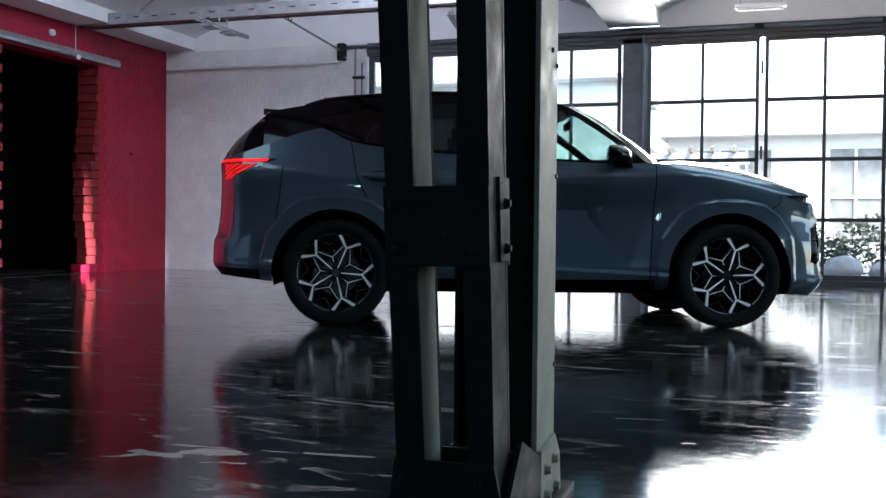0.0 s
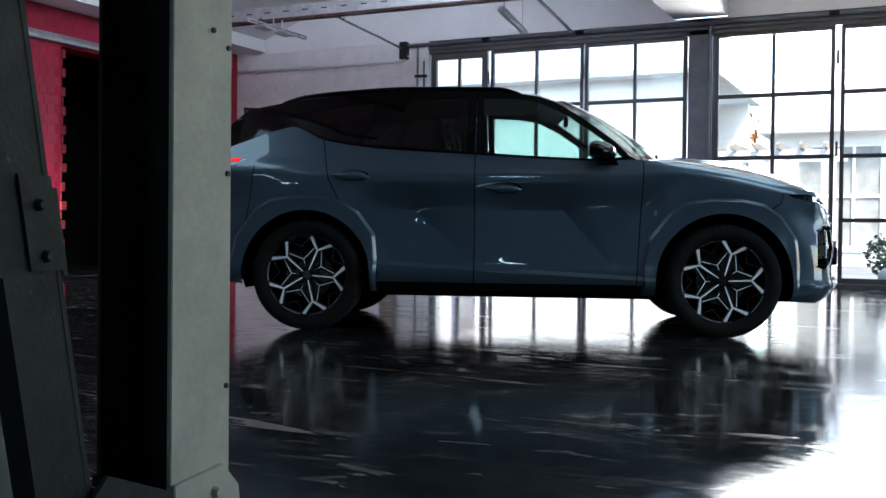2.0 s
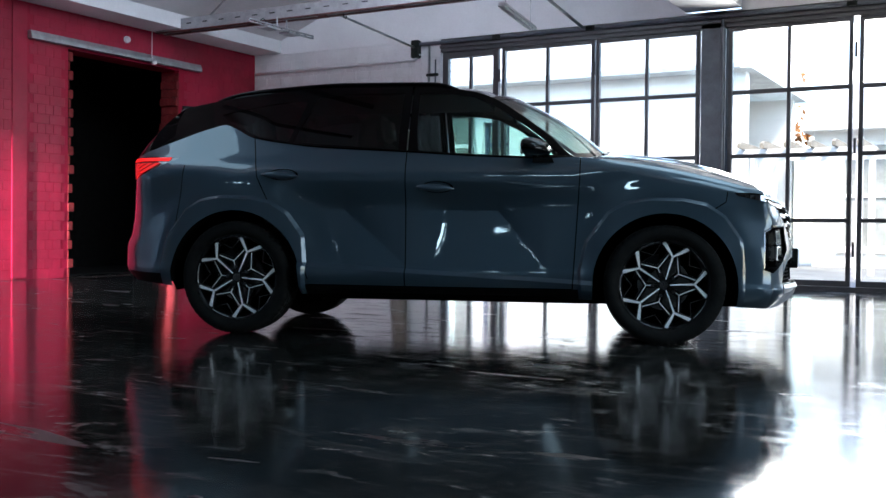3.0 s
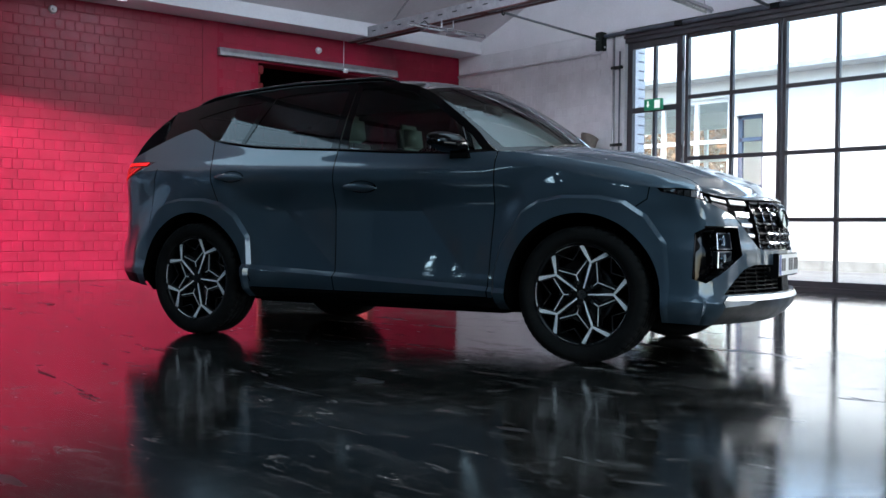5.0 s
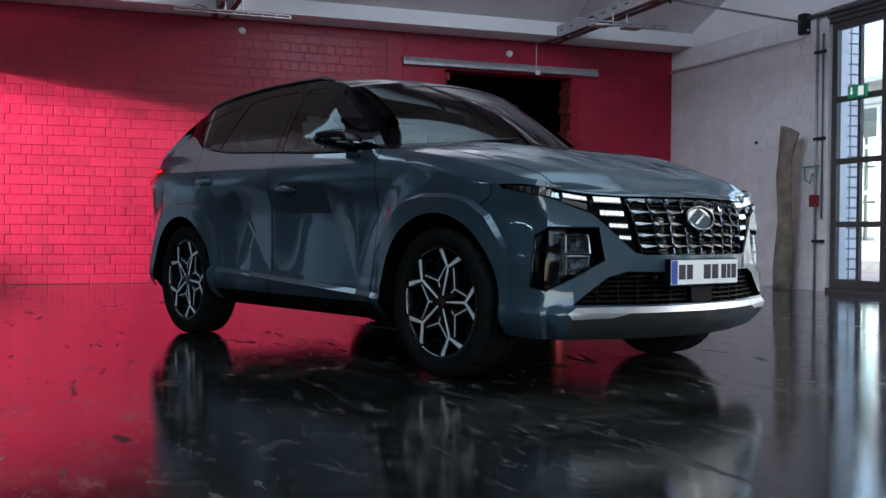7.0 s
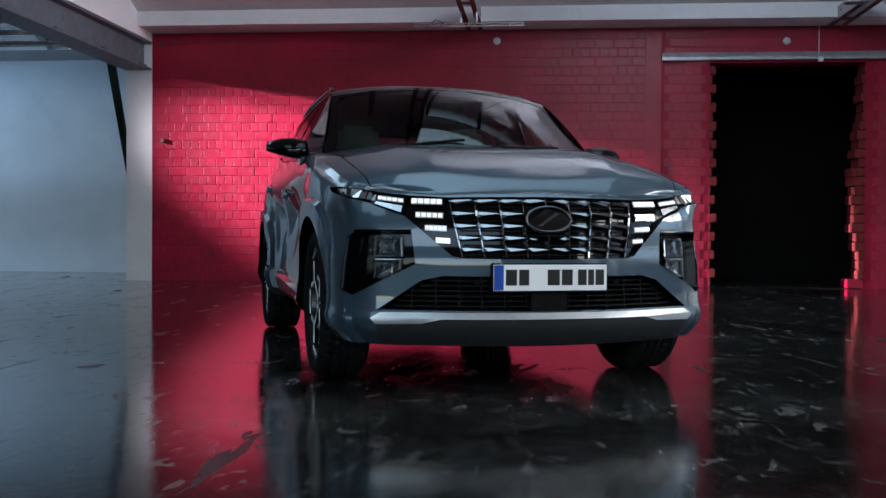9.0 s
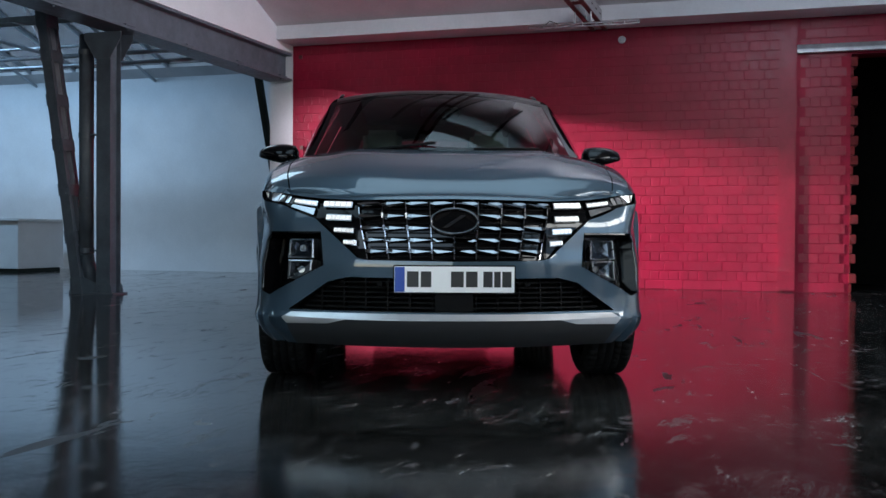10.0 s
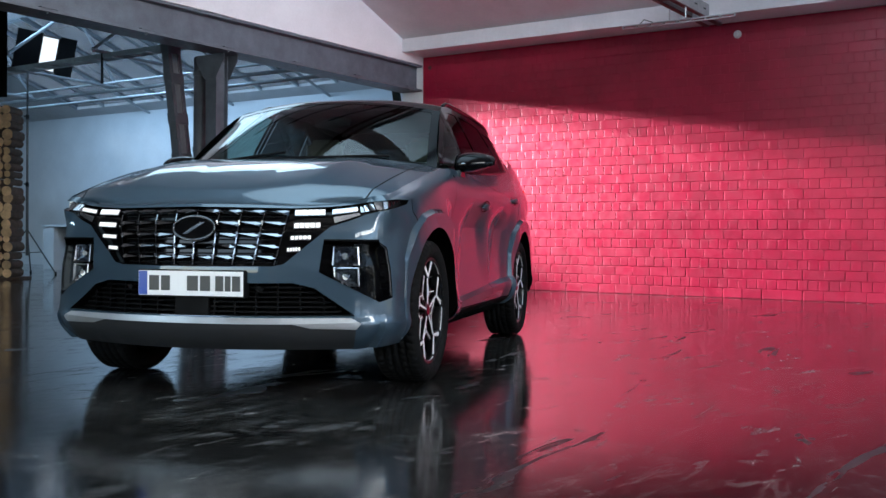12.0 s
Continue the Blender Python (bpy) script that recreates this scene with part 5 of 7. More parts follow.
STEER = 0.0
for ax, sp0 in ((1.34, 2), (-1.34, -5)):
    for side in (-1, 1):
        turn = (STEER if ax > 0 else 0) + (180 if side > 0 else 0)
        make_wheel(pose(ax, side * 0.80, 0.362, 0, 0, turn), sp0 if side < 0 else sp0 + 20)


# grille and lamps
def on_nose(y, z, out=0.0):
    v = shell(sy(abs(y)), z, out)
    return Vector((v.x, v.y if y >= 0 else -v.y, v.z))


def nose_quad(bm, pts, o0, o1):
    """A raised piece on the nose: corners (y, z), from depth o0 to o1."""
    back = [bm.verts.new(on_nose(y, z, o0)) for y, z in pts]
    front = [bm.verts.new(on_nose(y, z, o1 if not isinstance(o1, (list, tuple)) else o1[i])) for i, (y, z) in enumerate(pts)]
    n = len(pts)
    bm.faces.new(front)
    bm.faces.new(back[::-1])
    for i in range(n):
        bm.faces.new((back[i], back[(i + 1) % n], front[(i + 1) % n], front[i]))


grille = grille_back
GZ = [0.868, 0.805, 0.752, 0.70, 0.65, 0.607]


def g_edge(z):
    return lerp(z, [(0.60, 0.385), (0.868, 0.452)])


COLS = 8
for r in range(5):
    zt, zb = GZ[r], GZ[r + 1]
    for c in range(COLS):
        f0, f1 = -1 + 2 * c / COLS, -1 + 2 * (c + 1) / COLS
        y0t, y1t, y0b, y1b = f0 * g_edge(zt), f1 * g_edge(zt), f0 * g_edge(zb), f1 * g_edge(zb)
        if abs((y0t + y1t) / 2) < 0.1 and r in (1, 2):
            continue
        bm = bmesh.new()
        sg = -1 if (f0 + f1) < 0 else 1
        # a facetted wedge: deep and proud at one end, thin at the other, with a ridge across it
        deep = sg
        big, thin = (0.024, 0.014) if r else (0.036, 0.026)
        lo0, lo1 = (big, thin) if deep < 0 else (thin, big)
        za = zt - 0.002
        ym = y0t + (y1t - y0t) * (0.24 if deep < 0 else 0.76)
        top = [(y0t + 0.003, za, -0.012), (ym, za, -0.008), (y1t - 0.003, za, -0.012)]
        ridge = [(y0t + 0.003, za - lo0 * 0.45, -0.002), (ym, za - max(lo0, lo1) * 0.6, 0.002), (y1t - 0.003, za - lo1 * 0.45, -0.002)]
        foot = [(y0t + 0.004, za - lo0, -0.016), (ym, za - max(lo0, lo1) * 0.86, -0.012), (y1t - 0.004, za - lo1, -0.016)]
        rows = [[bm.verts.new(on_nose(y, z, o)) for y, z, o in q] for q in (top, ridge, foot)]
        rows.append([bm.verts.new(on_nose(y, z, -0.028)) for y, z, o in foot])
        rows.append([bm.verts.new(on_nose(y, z, -0.028)) for y, z, o in top])
        for qa, qb in zip(rows, rows[1:] + rows[:1]):
            for k in (0, 1):
                bm.faces.new((qa[k], qa[k + 1], qb[k + 1], qb[k]))
        for k in (0, 2):
            bm.faces.new([q[k] for q in rows])
        part("grille_blade", bm, M["chrome"], grille, "dark chrome grille blade")
        if c and r:
            bm = bmesh.new()   # bright knuckle where the blades meet the rib
            yk = f0 * g_edge(zt)
            nose_quad(bm, [(yk - 0.005, zt + 0.004), (yk + 0.005, zt + 0.004), (yk + 0.003, zt - 0.018), (yk - 0.003, zt - 0.018)], -0.02, (-0.002, -0.002, -0.008, -0.008))
            part("grille_knuckle", bm, M["knuckle"], grille, "bright chrome knuckle")
for c in range(COLS + 1):
    f = -1 + 2 * c / COLS
    bm = bmesh.new()
    for za, zb in zip(GZ, GZ[1:]):
        ya, yb = f * g_edge(za), f * g_edge(zb)
        nose_quad(bm, [(ya - 0.0025, za), (ya + 0.0025, za), (yb + 0.0025, zb), (yb - 0.0025, zb)], -0.028, -0.01)
    part("grille_rib", bm, M["chrome"], grille, "dark chrome grille rib")
# dark backing slats behind the blades
for z in np.linspace(0.62, 0.85, 12):
    bm = bmesh.new()
    e = g_edge(z) - 0.02
    ys = np.linspace(-e, e, 13)
    for a, b in zip(ys, ys[1:]):
        nose_quad(bm, [(a, z), (b, z), (b, z - 0.006), (a, z - 0.006)], -0.029, -0.024)
    part("grille_slat", bm, M["plastic"], grille, "black grille slat")
# emblem, a plain oval
bm = bmesh.new()
tube(bm, [on_nose(0.105 * math.cos(a), 0.772 + 0.054 * math.sin(a), 0.006) for a in np.linspace(0, 2 * math.pi, 49)], 0.0075, 8)
emblem = part("emblem", bm, M["emblem"], grille, "plain dark chrome oval emblem", smooth=True)
bm = bmesh.new()
nose_quad(bm, [(0.1 * math.cos(a), 0.772 + 0.05 * math.sin(a)) for a in np.linspace(0, 2 * math.pi, 28, endpoint=False)], -0.028, 0.003)
part("emblem_field", bm, M["gloss_black"], emblem, "gloss black oval field")
bm = bmesh.new()
nose_quad(bm, [(-0.055, 0.745), (-0.03, 0.745), (0.055, 0.80), (0.03, 0.80)], 0.0, 0.006)
part("emblem_bar", bm, M["emblem"], emblem, "plain slanted chrome bar")
# daytime lights stepping down beside the grille
for sg in (1, -1):
    rows = [(0.862, 0.832, 0.475, 0.605), (0.80, 0.772, 0.47, 0.585), (0.742, 0.718, 0.455, 0.545), (0.688, 0.665, 0.44, 0.50), (0.862, 0.84, 0.635, 0.755)]
    for k, (z1, z0, ya, yb) in enumerate(rows):
        dz = 0.014 if k == 4 else 0.004
        bm = bmesh.new()
        ys = np.linspace(ya, yb, 6)
        for a, b in zip(ys, ys[1:]):
            fa, fb = (a - ya) / (yb - ya) * dz, (b - ya) / (yb - ya) * dz
            nose_quad(bm, [(sg * a, z1 + fa), (sg * b, z1 + fb), (sg * b, z0 + fb), (sg * a, z0 + fa)], -0.028, -0.012)
        housing = part("daytime_lamp", bm, M["lamp_chrome"], grille, "chrome housing of a daytime lamp")
        bm = bmesh.new()
        for a, b in zip(ys[:-1], ys[1:]):
            fa, fb = (a - ya) / (yb - ya) * dz, (b - ya) / (yb - ya) * dz
            nose_quad(bm, [(sg * (a + 0.004), z1 + fa - 0.004), (sg * b, z1 + fb - 0.004), (sg * b, z0 + fb + 0.005), (sg * (a + 0.004), z0 + fa + 0.005)], -0.012, -0.008)
        part("daytime_light", bm, M["drl"], housing, "glowing white daytime light")
    # outer headlamp tail: facetted reflector blocks
    for k in range(9):
        bm = bmesh.new()
        s0 = sy(0.775) + (sx(1.765) - sy(0.775)) * k / 9
        s1 = sy(0.775) + (sx(1.765) - sy(0.775)) * (k + 0.85) / 9
        zt0, zb0 = 0.894 + 0.016 * k / 9, 0.85 + 0.04 * k / 9
        q = [shell(s0, zt0, -0.012), shell(s1, zt0 + 0.001, -0.016), shell(s1, zb0 + 0.003, -0.022), shell(s0, zb0, -0.022)]
        bk = [shell(s0, zt0, -0.028), shell(s1, zt0 + 0.001, -0.028), shell(s1, zb0 + 0.003, -0.028), shell(s0, zb0, -0.028)]
        f = [bm.verts.new((v.x, v.y * sg, v.z)) for v in q]
        b = [bm.verts.new((v.x, v.y * sg, v.z)) for v in bk]
        bm.faces.new(f)
        bm.faces.new(b[::-1])
        for i in range(4):
            bm.faces.new((b[i], b[(i + 1) % 4], f[(i + 1) % 4], f[i]))
        part("lamp_facet", bm, M["lamp_chrome"], grille, "chrome reflector facet")
    bm = bmesh.new()
    nose_quad(bm, [(sg * 0.64, 0.828), (sg * 0.76, 0.848), (sg * 0.77, 0.838), (sg * 0.645, 0.80)], -0.028, -0.012)
    part("lower_lamp", bm, M["lamp_chrome"], grille, "chrome lower lamp strip")
    # fog lamp: two stacked projector blocks with lenses, and a stepped blade under them
    for z0, z1 in ((0.607, 0.692), (0.512, 0.598)):
        y0, y1 = 0.628, 0.755
        corners = [(sg * (y0 + 0.012), z1), (sg * y1, z1), (sg * (y1 + 0.004), z0), (sg * (y0 + (0.02 if z0 < 0.55 else 0.006)), z0)]
        bm = bmesh.new()                    # a bowl with a rim
        yc, zc = sum(q[0] for q in corners) / 4, (z0 + z1) / 2
        rows = []
        for shrink, o in ((1.0, -0.068), (1.0, -0.02), (0.9, -0.018), (0.72, -0.042), (0.4, -0.056)):
            rows.append([bm.verts.new(on_nose(yc + (y - yc) * shrink, zc + (z - zc) * shrink, o)) for y, z in corners])
        for qa, qb in zip(rows, rows[1:]):
            for k in range(4):
                bm.faces.new((qa[k], qa[(k + 1) % 4], qb[(k + 1) % 4], qb[k]))
        bm.faces.new(rows[-1])
        lampb = part("fog_lamp", bm, M["fog_chrome"], car, "facetted chrome bowl of a fog lamp")
        bm = bmesh.new()
        c = on_nose(yc, zc, -0.05)
        rod(bm, c, c + Vector((0.022, 0, 0)), 0.022, 20, 0.015)
        part("projector", bm, M["lamp_chrome"], lampb, "small projector lens", smooth=False)
        bm = bmesh.new()
        nose_quad(bm, [(corners[3][0], z0 + 0.006), (corners[2][0], z0 + 0.006), (corners[2][0], z0), (corners[3][0], z0)], -0.04, -0.02)
        part("bowl_lip", bm, M["gloss_black"], lampb, "gloss black lip")
    bm = bmesh.new()
    nose_quad(bm, [(sg * 0.64, 0.705), (sg * 0.785, 0.7), (sg * 0.79, 0.495), (sg * 0.65, 0.58)], -0.02, -0.016)
    part("fog_lens", bm, M["lens"], car, "clear lamp lens")
    bm = bmesh.new()
    tube(bm, [on_nose(sg * y, 0.721, 0.0) for y in np.linspace(0.60, 0.838, 9)], 0.006, 6)
    part("lamp_brow", bm, M["gloss_black"], car, "gloss black brow over the lamp")
    for q in range(4):
        bm = bmesh.new()
        a = 0.64 + q * 0.045
        z = 0.555 - q * 0.026
        nose_quad(bm, [(sg * a, z), (sg * (a + 0.035), z - 0.02), (sg * (a + 0.033), z - 0.032), (sg * (a - 0.002), z - 0.012)], -0.06, -0.01)
        part("lamp_fin", bm, M["plastic"], car, "black fin under the lamp")

# lower intake mesh
for k, z in enumerate(np.linspace(0.398, 0.508, 6)):
    e = lerp(z, [(0.377, 0.72), (0.505, 0.55), (0.525, 0.46)]) - 0.02
    bm = bmesh.new()
    ys = np.linspace(-e, e, 17)
    for a, b in zip(ys, ys[1:]):
        nose_quad(bm, [(a, z), (b, z), (b, z - 0.007), (a, z - 0.007)], -0.068, -0.03)
    part("intake_slat", bm, M["plastic"], bumper, "black intake slat")
for y in np.linspace(-0.6, 0.6, 13):
    zt = lerp(abs(y), [(0.47, 0.52), (0.56, 0.5), (0.72, 0.39)])
    bm = bmesh.new()
    nose_quad(bm, [(y - 0.004, zt), (y + 0.004, zt), (y + 0.006, 0.38), (y - 0.002, 0.38)], -0.068, -0.035)
    part("intake_rib", bm, M["plastic"], bumper, "black intake rib")
bm = bmesh.new()
nose_quad(bm, [(-0.085, 0.47), (0.085, 0.47), (0.085, 0.378), (-0.085, 0.378)], -0.068, -0.01)
part("sensor_panel", bm, M["plastic"], bumper, "flat black sensor panel", bevel=0.004)
for y in (-0.33, 0.33):
    bm = bmesh.new()
    c = on_nose(y, 0.50, -0.012)
    rod(bm, c, c + Vector((0.02, 0, 0)), 0.012, 14)
    part("parking_sensor", bm, M["plastic"], bumper, "round black parking sensor")

# number plate
plate_x = on_nose(0.0, 0.52, 0).x + 0.006
bm = bmesh.new()
box(bm, plate_x - 0.06, plate_x, -0.265, 0.265, 0.457, 0.583)
plate = part("number_plate", bm, M["plastic"], car, "white number plate in a black holder", bevel=0.004)
bm = bmesh.new()
box(bm, plate_x, plate_x + 0.004, -0.26, 0.26, 0.465, 0.577)
part("plate_face", bm, M["plate"], plate, "white plate face", bevel=0.001)
bm = bmesh.new()
box(bm, plate_x + 0.004, plate_x + 0.005, -0.258, -0.215, 0.467, 0.575)
part("plate_band", bm, M["plate_blue"], plate, "plain blue band")
for y0, y1 in ((-0.205, -0.155), (-0.145, -0.1), (-0.015, 0.04), (0.05, 0.1), (0.125, 0.165), (0.172, 0.2), (0.207, 0.247)):
    bm = bmesh.new()
    box(bm, plate_x + 0.004, plate_x + 0.005, y0, y1, 0.488, 0.556)
    part("plate_bar", bm, M["ink"], plate, "plain black bar")
# wipers
for y in (-0.45, 0.15):
    bm = bmesh.new()
    tube(bm, [screen_at(0.03, y / 0.8 + 0.02) + Vector((0.01, 0, 0.012)), screen_at(0.09, y / 0.8 + 0.6 - 0.1) + Vector((0.01, 0, 0.012))], 0.008, 6)
    part("wiper", bm, M["plastic"], car, "black wiper")


# ---- brickwork helper ----
def brick_mesh(name, w, h, material, proud=0.0125, soft=0.006):
    bm = bmesh.new()
    back = [bm.verts.new((0, y, z)) for y, z in ((-w / 2, -h / 2), (w / 2, -h / 2), (w / 2, h / 2), (-w / 2, h / 2))]
    mid = [bm.verts.new((proud - soft * 0.22, v.co.y, v.co.z)) for v in back]
    front = [bm.verts.new((proud, v.co.y * (1 - 2 * soft / w), v.co.z * (1 - 2 * soft / h))) for v in back]
    for a, b in ((back, mid), (mid, front)):
        for i in range(4):
            bm.faces.new((a[i], a[(i + 1) % 4], b[(i + 1) % 4], b[i]))
    bm.faces.new(front)
    return mesh_of(bm, name, material)


def bond(length, height, course=0.125, brick=0.25):
    """English bond: courses of stretchers and of headers, as (middle, height, is stretcher, width)."""
    rows = int(height / course)
    for r in range(rows):
        st = r % 2 == 0
        w = brick if st else brick / 2
        x = 0.0 if st else -brick / 4
        while x < length - 0.03:
            a, b = max(0, x), min(length, x + w)
            if b - a > 0.05:
                yield (a + b) / 2, (r + 0.5) * course, abs((b - a) - w) < 0.01, st, b - a
            x += w


def clad(wall, length, height, to_wall, material, keep, near):
    """Bricks over a wall: those near as pieces of their own, the rest joined."""
    rng = random.Random(4)
    gap = 0.006
    st, hd = brick_mesh("brick_stretcher", 0.25 - gap, 0.125 - gap, material), brick_mesh("brick_header", 0.125 - gap, 0.125 - gap, material)
    verts, faces, count = [], [], 0
    for c, z, full, is_st, w in bond(length, height):
        if not keep(c, z):
            continue
        m = to_wall @ Matrix.Translation((rng.uniform(-0.0006, 0.0005), c + rng.uniform(-0.003, 0.003), z + rng.uniform(-0.002, 0.002))) @ Matrix.Rotation(rng.uniform(-0.004, 0.004), 4, "X")
        if full and count < 300 and near(c, z):
            piece("brick", st if is_st else hd, wall, m)
            count += 1
            continue
        sc = Matrix.Diagonal((1, (w - gap) / ((0.25 if is_st else 0.125) - gap), 1, 1))
        src = st if is_st else hd
        n = len(verts)
        verts += [m @ sc @ v.co for v in src.vertices]
        faces += [[n + i for i in p.vertices] for p in src.polygons]
    me = bpy.data.meshes.new("brickwork")
    me.from_pydata(verts, [], faces)
    me.materials.append(material)
    ob = new("brickwork", me)
    ob.parent = wall
    tagged(ob, "painted bricks in courses", "", "", "stuff")


# ---- steelwork ----
def arcade_column(x, light, dark, piped=True):
    """An H column with a raking lattice strut beside it, and a rain pipe."""
    c = thing("steel_column", pose(x, 2.375, 0), "riveted steel column with a leaning lattice strut", "column", "columns of the arcade")
    # light and dark: lit and shaded faces put into the colour of the parts
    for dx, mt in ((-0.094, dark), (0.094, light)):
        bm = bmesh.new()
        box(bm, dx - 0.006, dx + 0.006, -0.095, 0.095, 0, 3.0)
        part("flange", bm, mt, c, "flange in the light-side colour" if mt is light else "flange in the dark-side colour", bevel=0.002)
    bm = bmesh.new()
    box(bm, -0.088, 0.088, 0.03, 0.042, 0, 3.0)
    part("web", bm, dark, c, "web in the dark-side colour")
    # foot plates with bolts
    for sg, mt in ((1, light), (-1, dark)):
        bm = bmesh.new()
        prism(bm, [(-0.1, 0.0), (0.13, 0.0), (0.115, 0.1), (0.06, 0.155), (-0.095, 0.14)], "x", sg * 0.100 if sg > 0 else -0.112, sg * 0.112 if sg > 0 else -0.100)
        ft = part("foot_plate", bm, mt, c, "bolted foot plate", bevel=0.002)
        for y, z in ((-0.05, 0.09), (0.03, 0.1), (-0.05, 0.03), (0.05, 0.03)):
            bm = bmesh.new()
            rod(bm, (sg * 0.112, y, z), (sg * 0.126, y, z), 0.013, 8, 0.009)
            part("bolt", bm, mt, ft)
    bm = bmesh.new()
    box(bm, -0.14, 0.14, -0.16, 0.16, 0.0, 0.018)
    part("base_plate", bm, dark, c, "dark base plate")
    rng = random.Random(int(x * 10))
    for z in (0.32, 0.78, 1.05, 1.08, 1.6, 2.2):
        bm = bmesh.new()
        y = 0.08 if z != 1.08 else 0.03
        rod(bm, (0.1, y, z), (0.1045, y, z), 0.006, 8)
        part("rivet_hole", bm, dark, c, "small dark rivet")
    # leaning strut of two channels joined by riveted battens
    s = part("strut", bmesh.new(), dark, c, "leaning lattice strut")
    def fy(z):
        return (-0.40 if piped else -0.39) - (0.16 if piped else 0.21) * z

    def fx(z):
        return 0.0 if piped else 0.029 * z - 0.03
    H = 3.3
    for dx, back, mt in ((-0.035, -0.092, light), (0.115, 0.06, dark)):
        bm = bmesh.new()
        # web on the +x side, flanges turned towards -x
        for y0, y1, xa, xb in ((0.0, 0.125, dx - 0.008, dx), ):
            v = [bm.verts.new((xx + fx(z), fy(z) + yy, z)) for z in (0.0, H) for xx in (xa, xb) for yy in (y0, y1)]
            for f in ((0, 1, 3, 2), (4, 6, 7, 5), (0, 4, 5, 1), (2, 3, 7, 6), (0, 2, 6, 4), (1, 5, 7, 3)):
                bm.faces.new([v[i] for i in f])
        part("channel_web", bm, (M["lit_web"] if piped else light) if mt is light and back < 0 else dark, s, "channel web in its lit colour" if back < 0 else "channel web in the dark-side colour")
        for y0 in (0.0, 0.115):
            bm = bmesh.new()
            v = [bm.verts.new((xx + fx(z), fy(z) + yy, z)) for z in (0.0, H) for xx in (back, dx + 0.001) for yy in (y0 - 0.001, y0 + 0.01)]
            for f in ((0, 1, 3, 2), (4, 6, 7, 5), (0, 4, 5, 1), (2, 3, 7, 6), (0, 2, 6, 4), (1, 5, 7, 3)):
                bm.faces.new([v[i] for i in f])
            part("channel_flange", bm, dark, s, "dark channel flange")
    for zb, hh in ((0.0, 0.18), (0.575, 0.153), (1.13, 0.14), (1.66, 0.14), (2.18, 0.14), (2.7, 0.14), (3.1, 0.2)):
        for front in (True, False):
            bm = bmesh.new()
            wide = 0.03 if zb == 0 else 0.0
            yo = -0.013 if front else 0.127
            v = [bm.verts.new((xx + fx(z), fy(z) + yy, z)) for z, e in ((zb, wide), (zb + hh, 0.0)) for xx in (-0.092 - e, 0.118 + e) for yy in (yo, yo + 0.011)]
            for f in ((0, 1, 3, 2), (4, 6, 7, 5), (0, 4, 5, 1), (2, 3, 7, 6), (0, 2, 6, 4), (1, 5, 7, 3)):
                bm.faces.new([v[i] for i in f])
            bt = part("batten", bm, dark, s, "riveted batten plate")
            if front:
                for xx in (-0.07, 0.088):
                    for zz in ((zb + 0.034, zb + hh - 0.034) if zb else (0.04, 0.14)):
                        bm = bmesh.new()
                        for k in range(4):
                            a, b = k * 22.5, (k + 1) * 22.5
                            rod(bm, (xx + fx(zz), fy(zz) - 0.013 - 0.011 * math.sin(radians(a)), zz), (xx + fx(zz), fy(zz) - 0.013 - 0.011 * math.sin(radians(b)), zz), 0.0125 * math.cos(radians(a)) + 0.0005, 12, 0.0125 * math.cos(radians(b)) + 0.0005)
                        part("rivet", bm, dark, bt)
        bm = bmesh.new()   # side plate with two bolts
        if zb:
            v = [bm.verts.new((xx + fx(z), fy(z) + yy, z)) for z in (zb + 0.01, zb + hh + 0.02) for xx in (0.1155, 0.122) for yy in (0.055, 0.125)]
            for f in ((0, 1, 3, 2), (4, 6, 7, 5), (0, 4, 5, 1), (2, 3, 7, 6), (0, 2, 6, 4), (1, 5, 7, 3)):
                bm.faces.new([v[i] for i in f])
            for zz in (zb + 0.035, zb + hh - 0.03):
                rod(bm, (0.122 + fx(zz), fy(zz) + 0.09, zz), (0.134 + fx(zz), fy(zz) + 0.09, zz), 0.012, 10, 0.007)
            part("side_plate", bm, dark, s, "bolted side plate")
    bm = bmesh.new()
    prism(bm, [(-0.46, 0.0), (-0.1, 0.0), (-0.1, 0.13), (-0.28, 0.2), (-0.46, 0.03)], "x", 0.1, 0.112)
    part("foot_gusset", bm, dark, c, "dark gusset at the foot")
    # head gussets under the beam
    for dx in (-0.12, 0.108):
        bm = bmesh.new()
        prism(bm, [(-0.25, 3.0), (0.25, 3.0), (0.25, 2.93), (0.1, 2.7), (-0.1, 2.7), (-0.25, 2.93)], "x", dx, dx + 0.012)
        part("head_gusset", bm, dark, c, "riveted head gusset", bevel=0.002)
    if not piped:
        return c
    bm = bmesh.new()
    rod(bm, (-0.01, -0.31, 0.45), (-0.01, -0.31, 3.0), 0.083, 20)
    rod(bm, (-0.01, -0.31, 0.46), (-0.01, -0.22, 0.12), 0.08, 20)
    pipe = part("rain_pipe", bm, dark, c, "dark painted rain pipe", smooth=True)
    for z in (0.5, 1.84, 2.8):
        bm = bmesh.new()
        rod(bm, (-0.01, -0.31, z - 0.03), (-0.01, -0.31, z + 0.03), 0.091, 20)
        box(bm, 0.0, 0.03, -0.235, -0.05, z - 0.012, z + 0.012)
        part("pipe_clip", bm, dark, pipe, "pipe clip")
    return c


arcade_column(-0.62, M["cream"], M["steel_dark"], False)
for _x in (-5.62, 4.38, 9.38):
    arcade_column(_x, M["steel_grey"], M["steel_grey"])

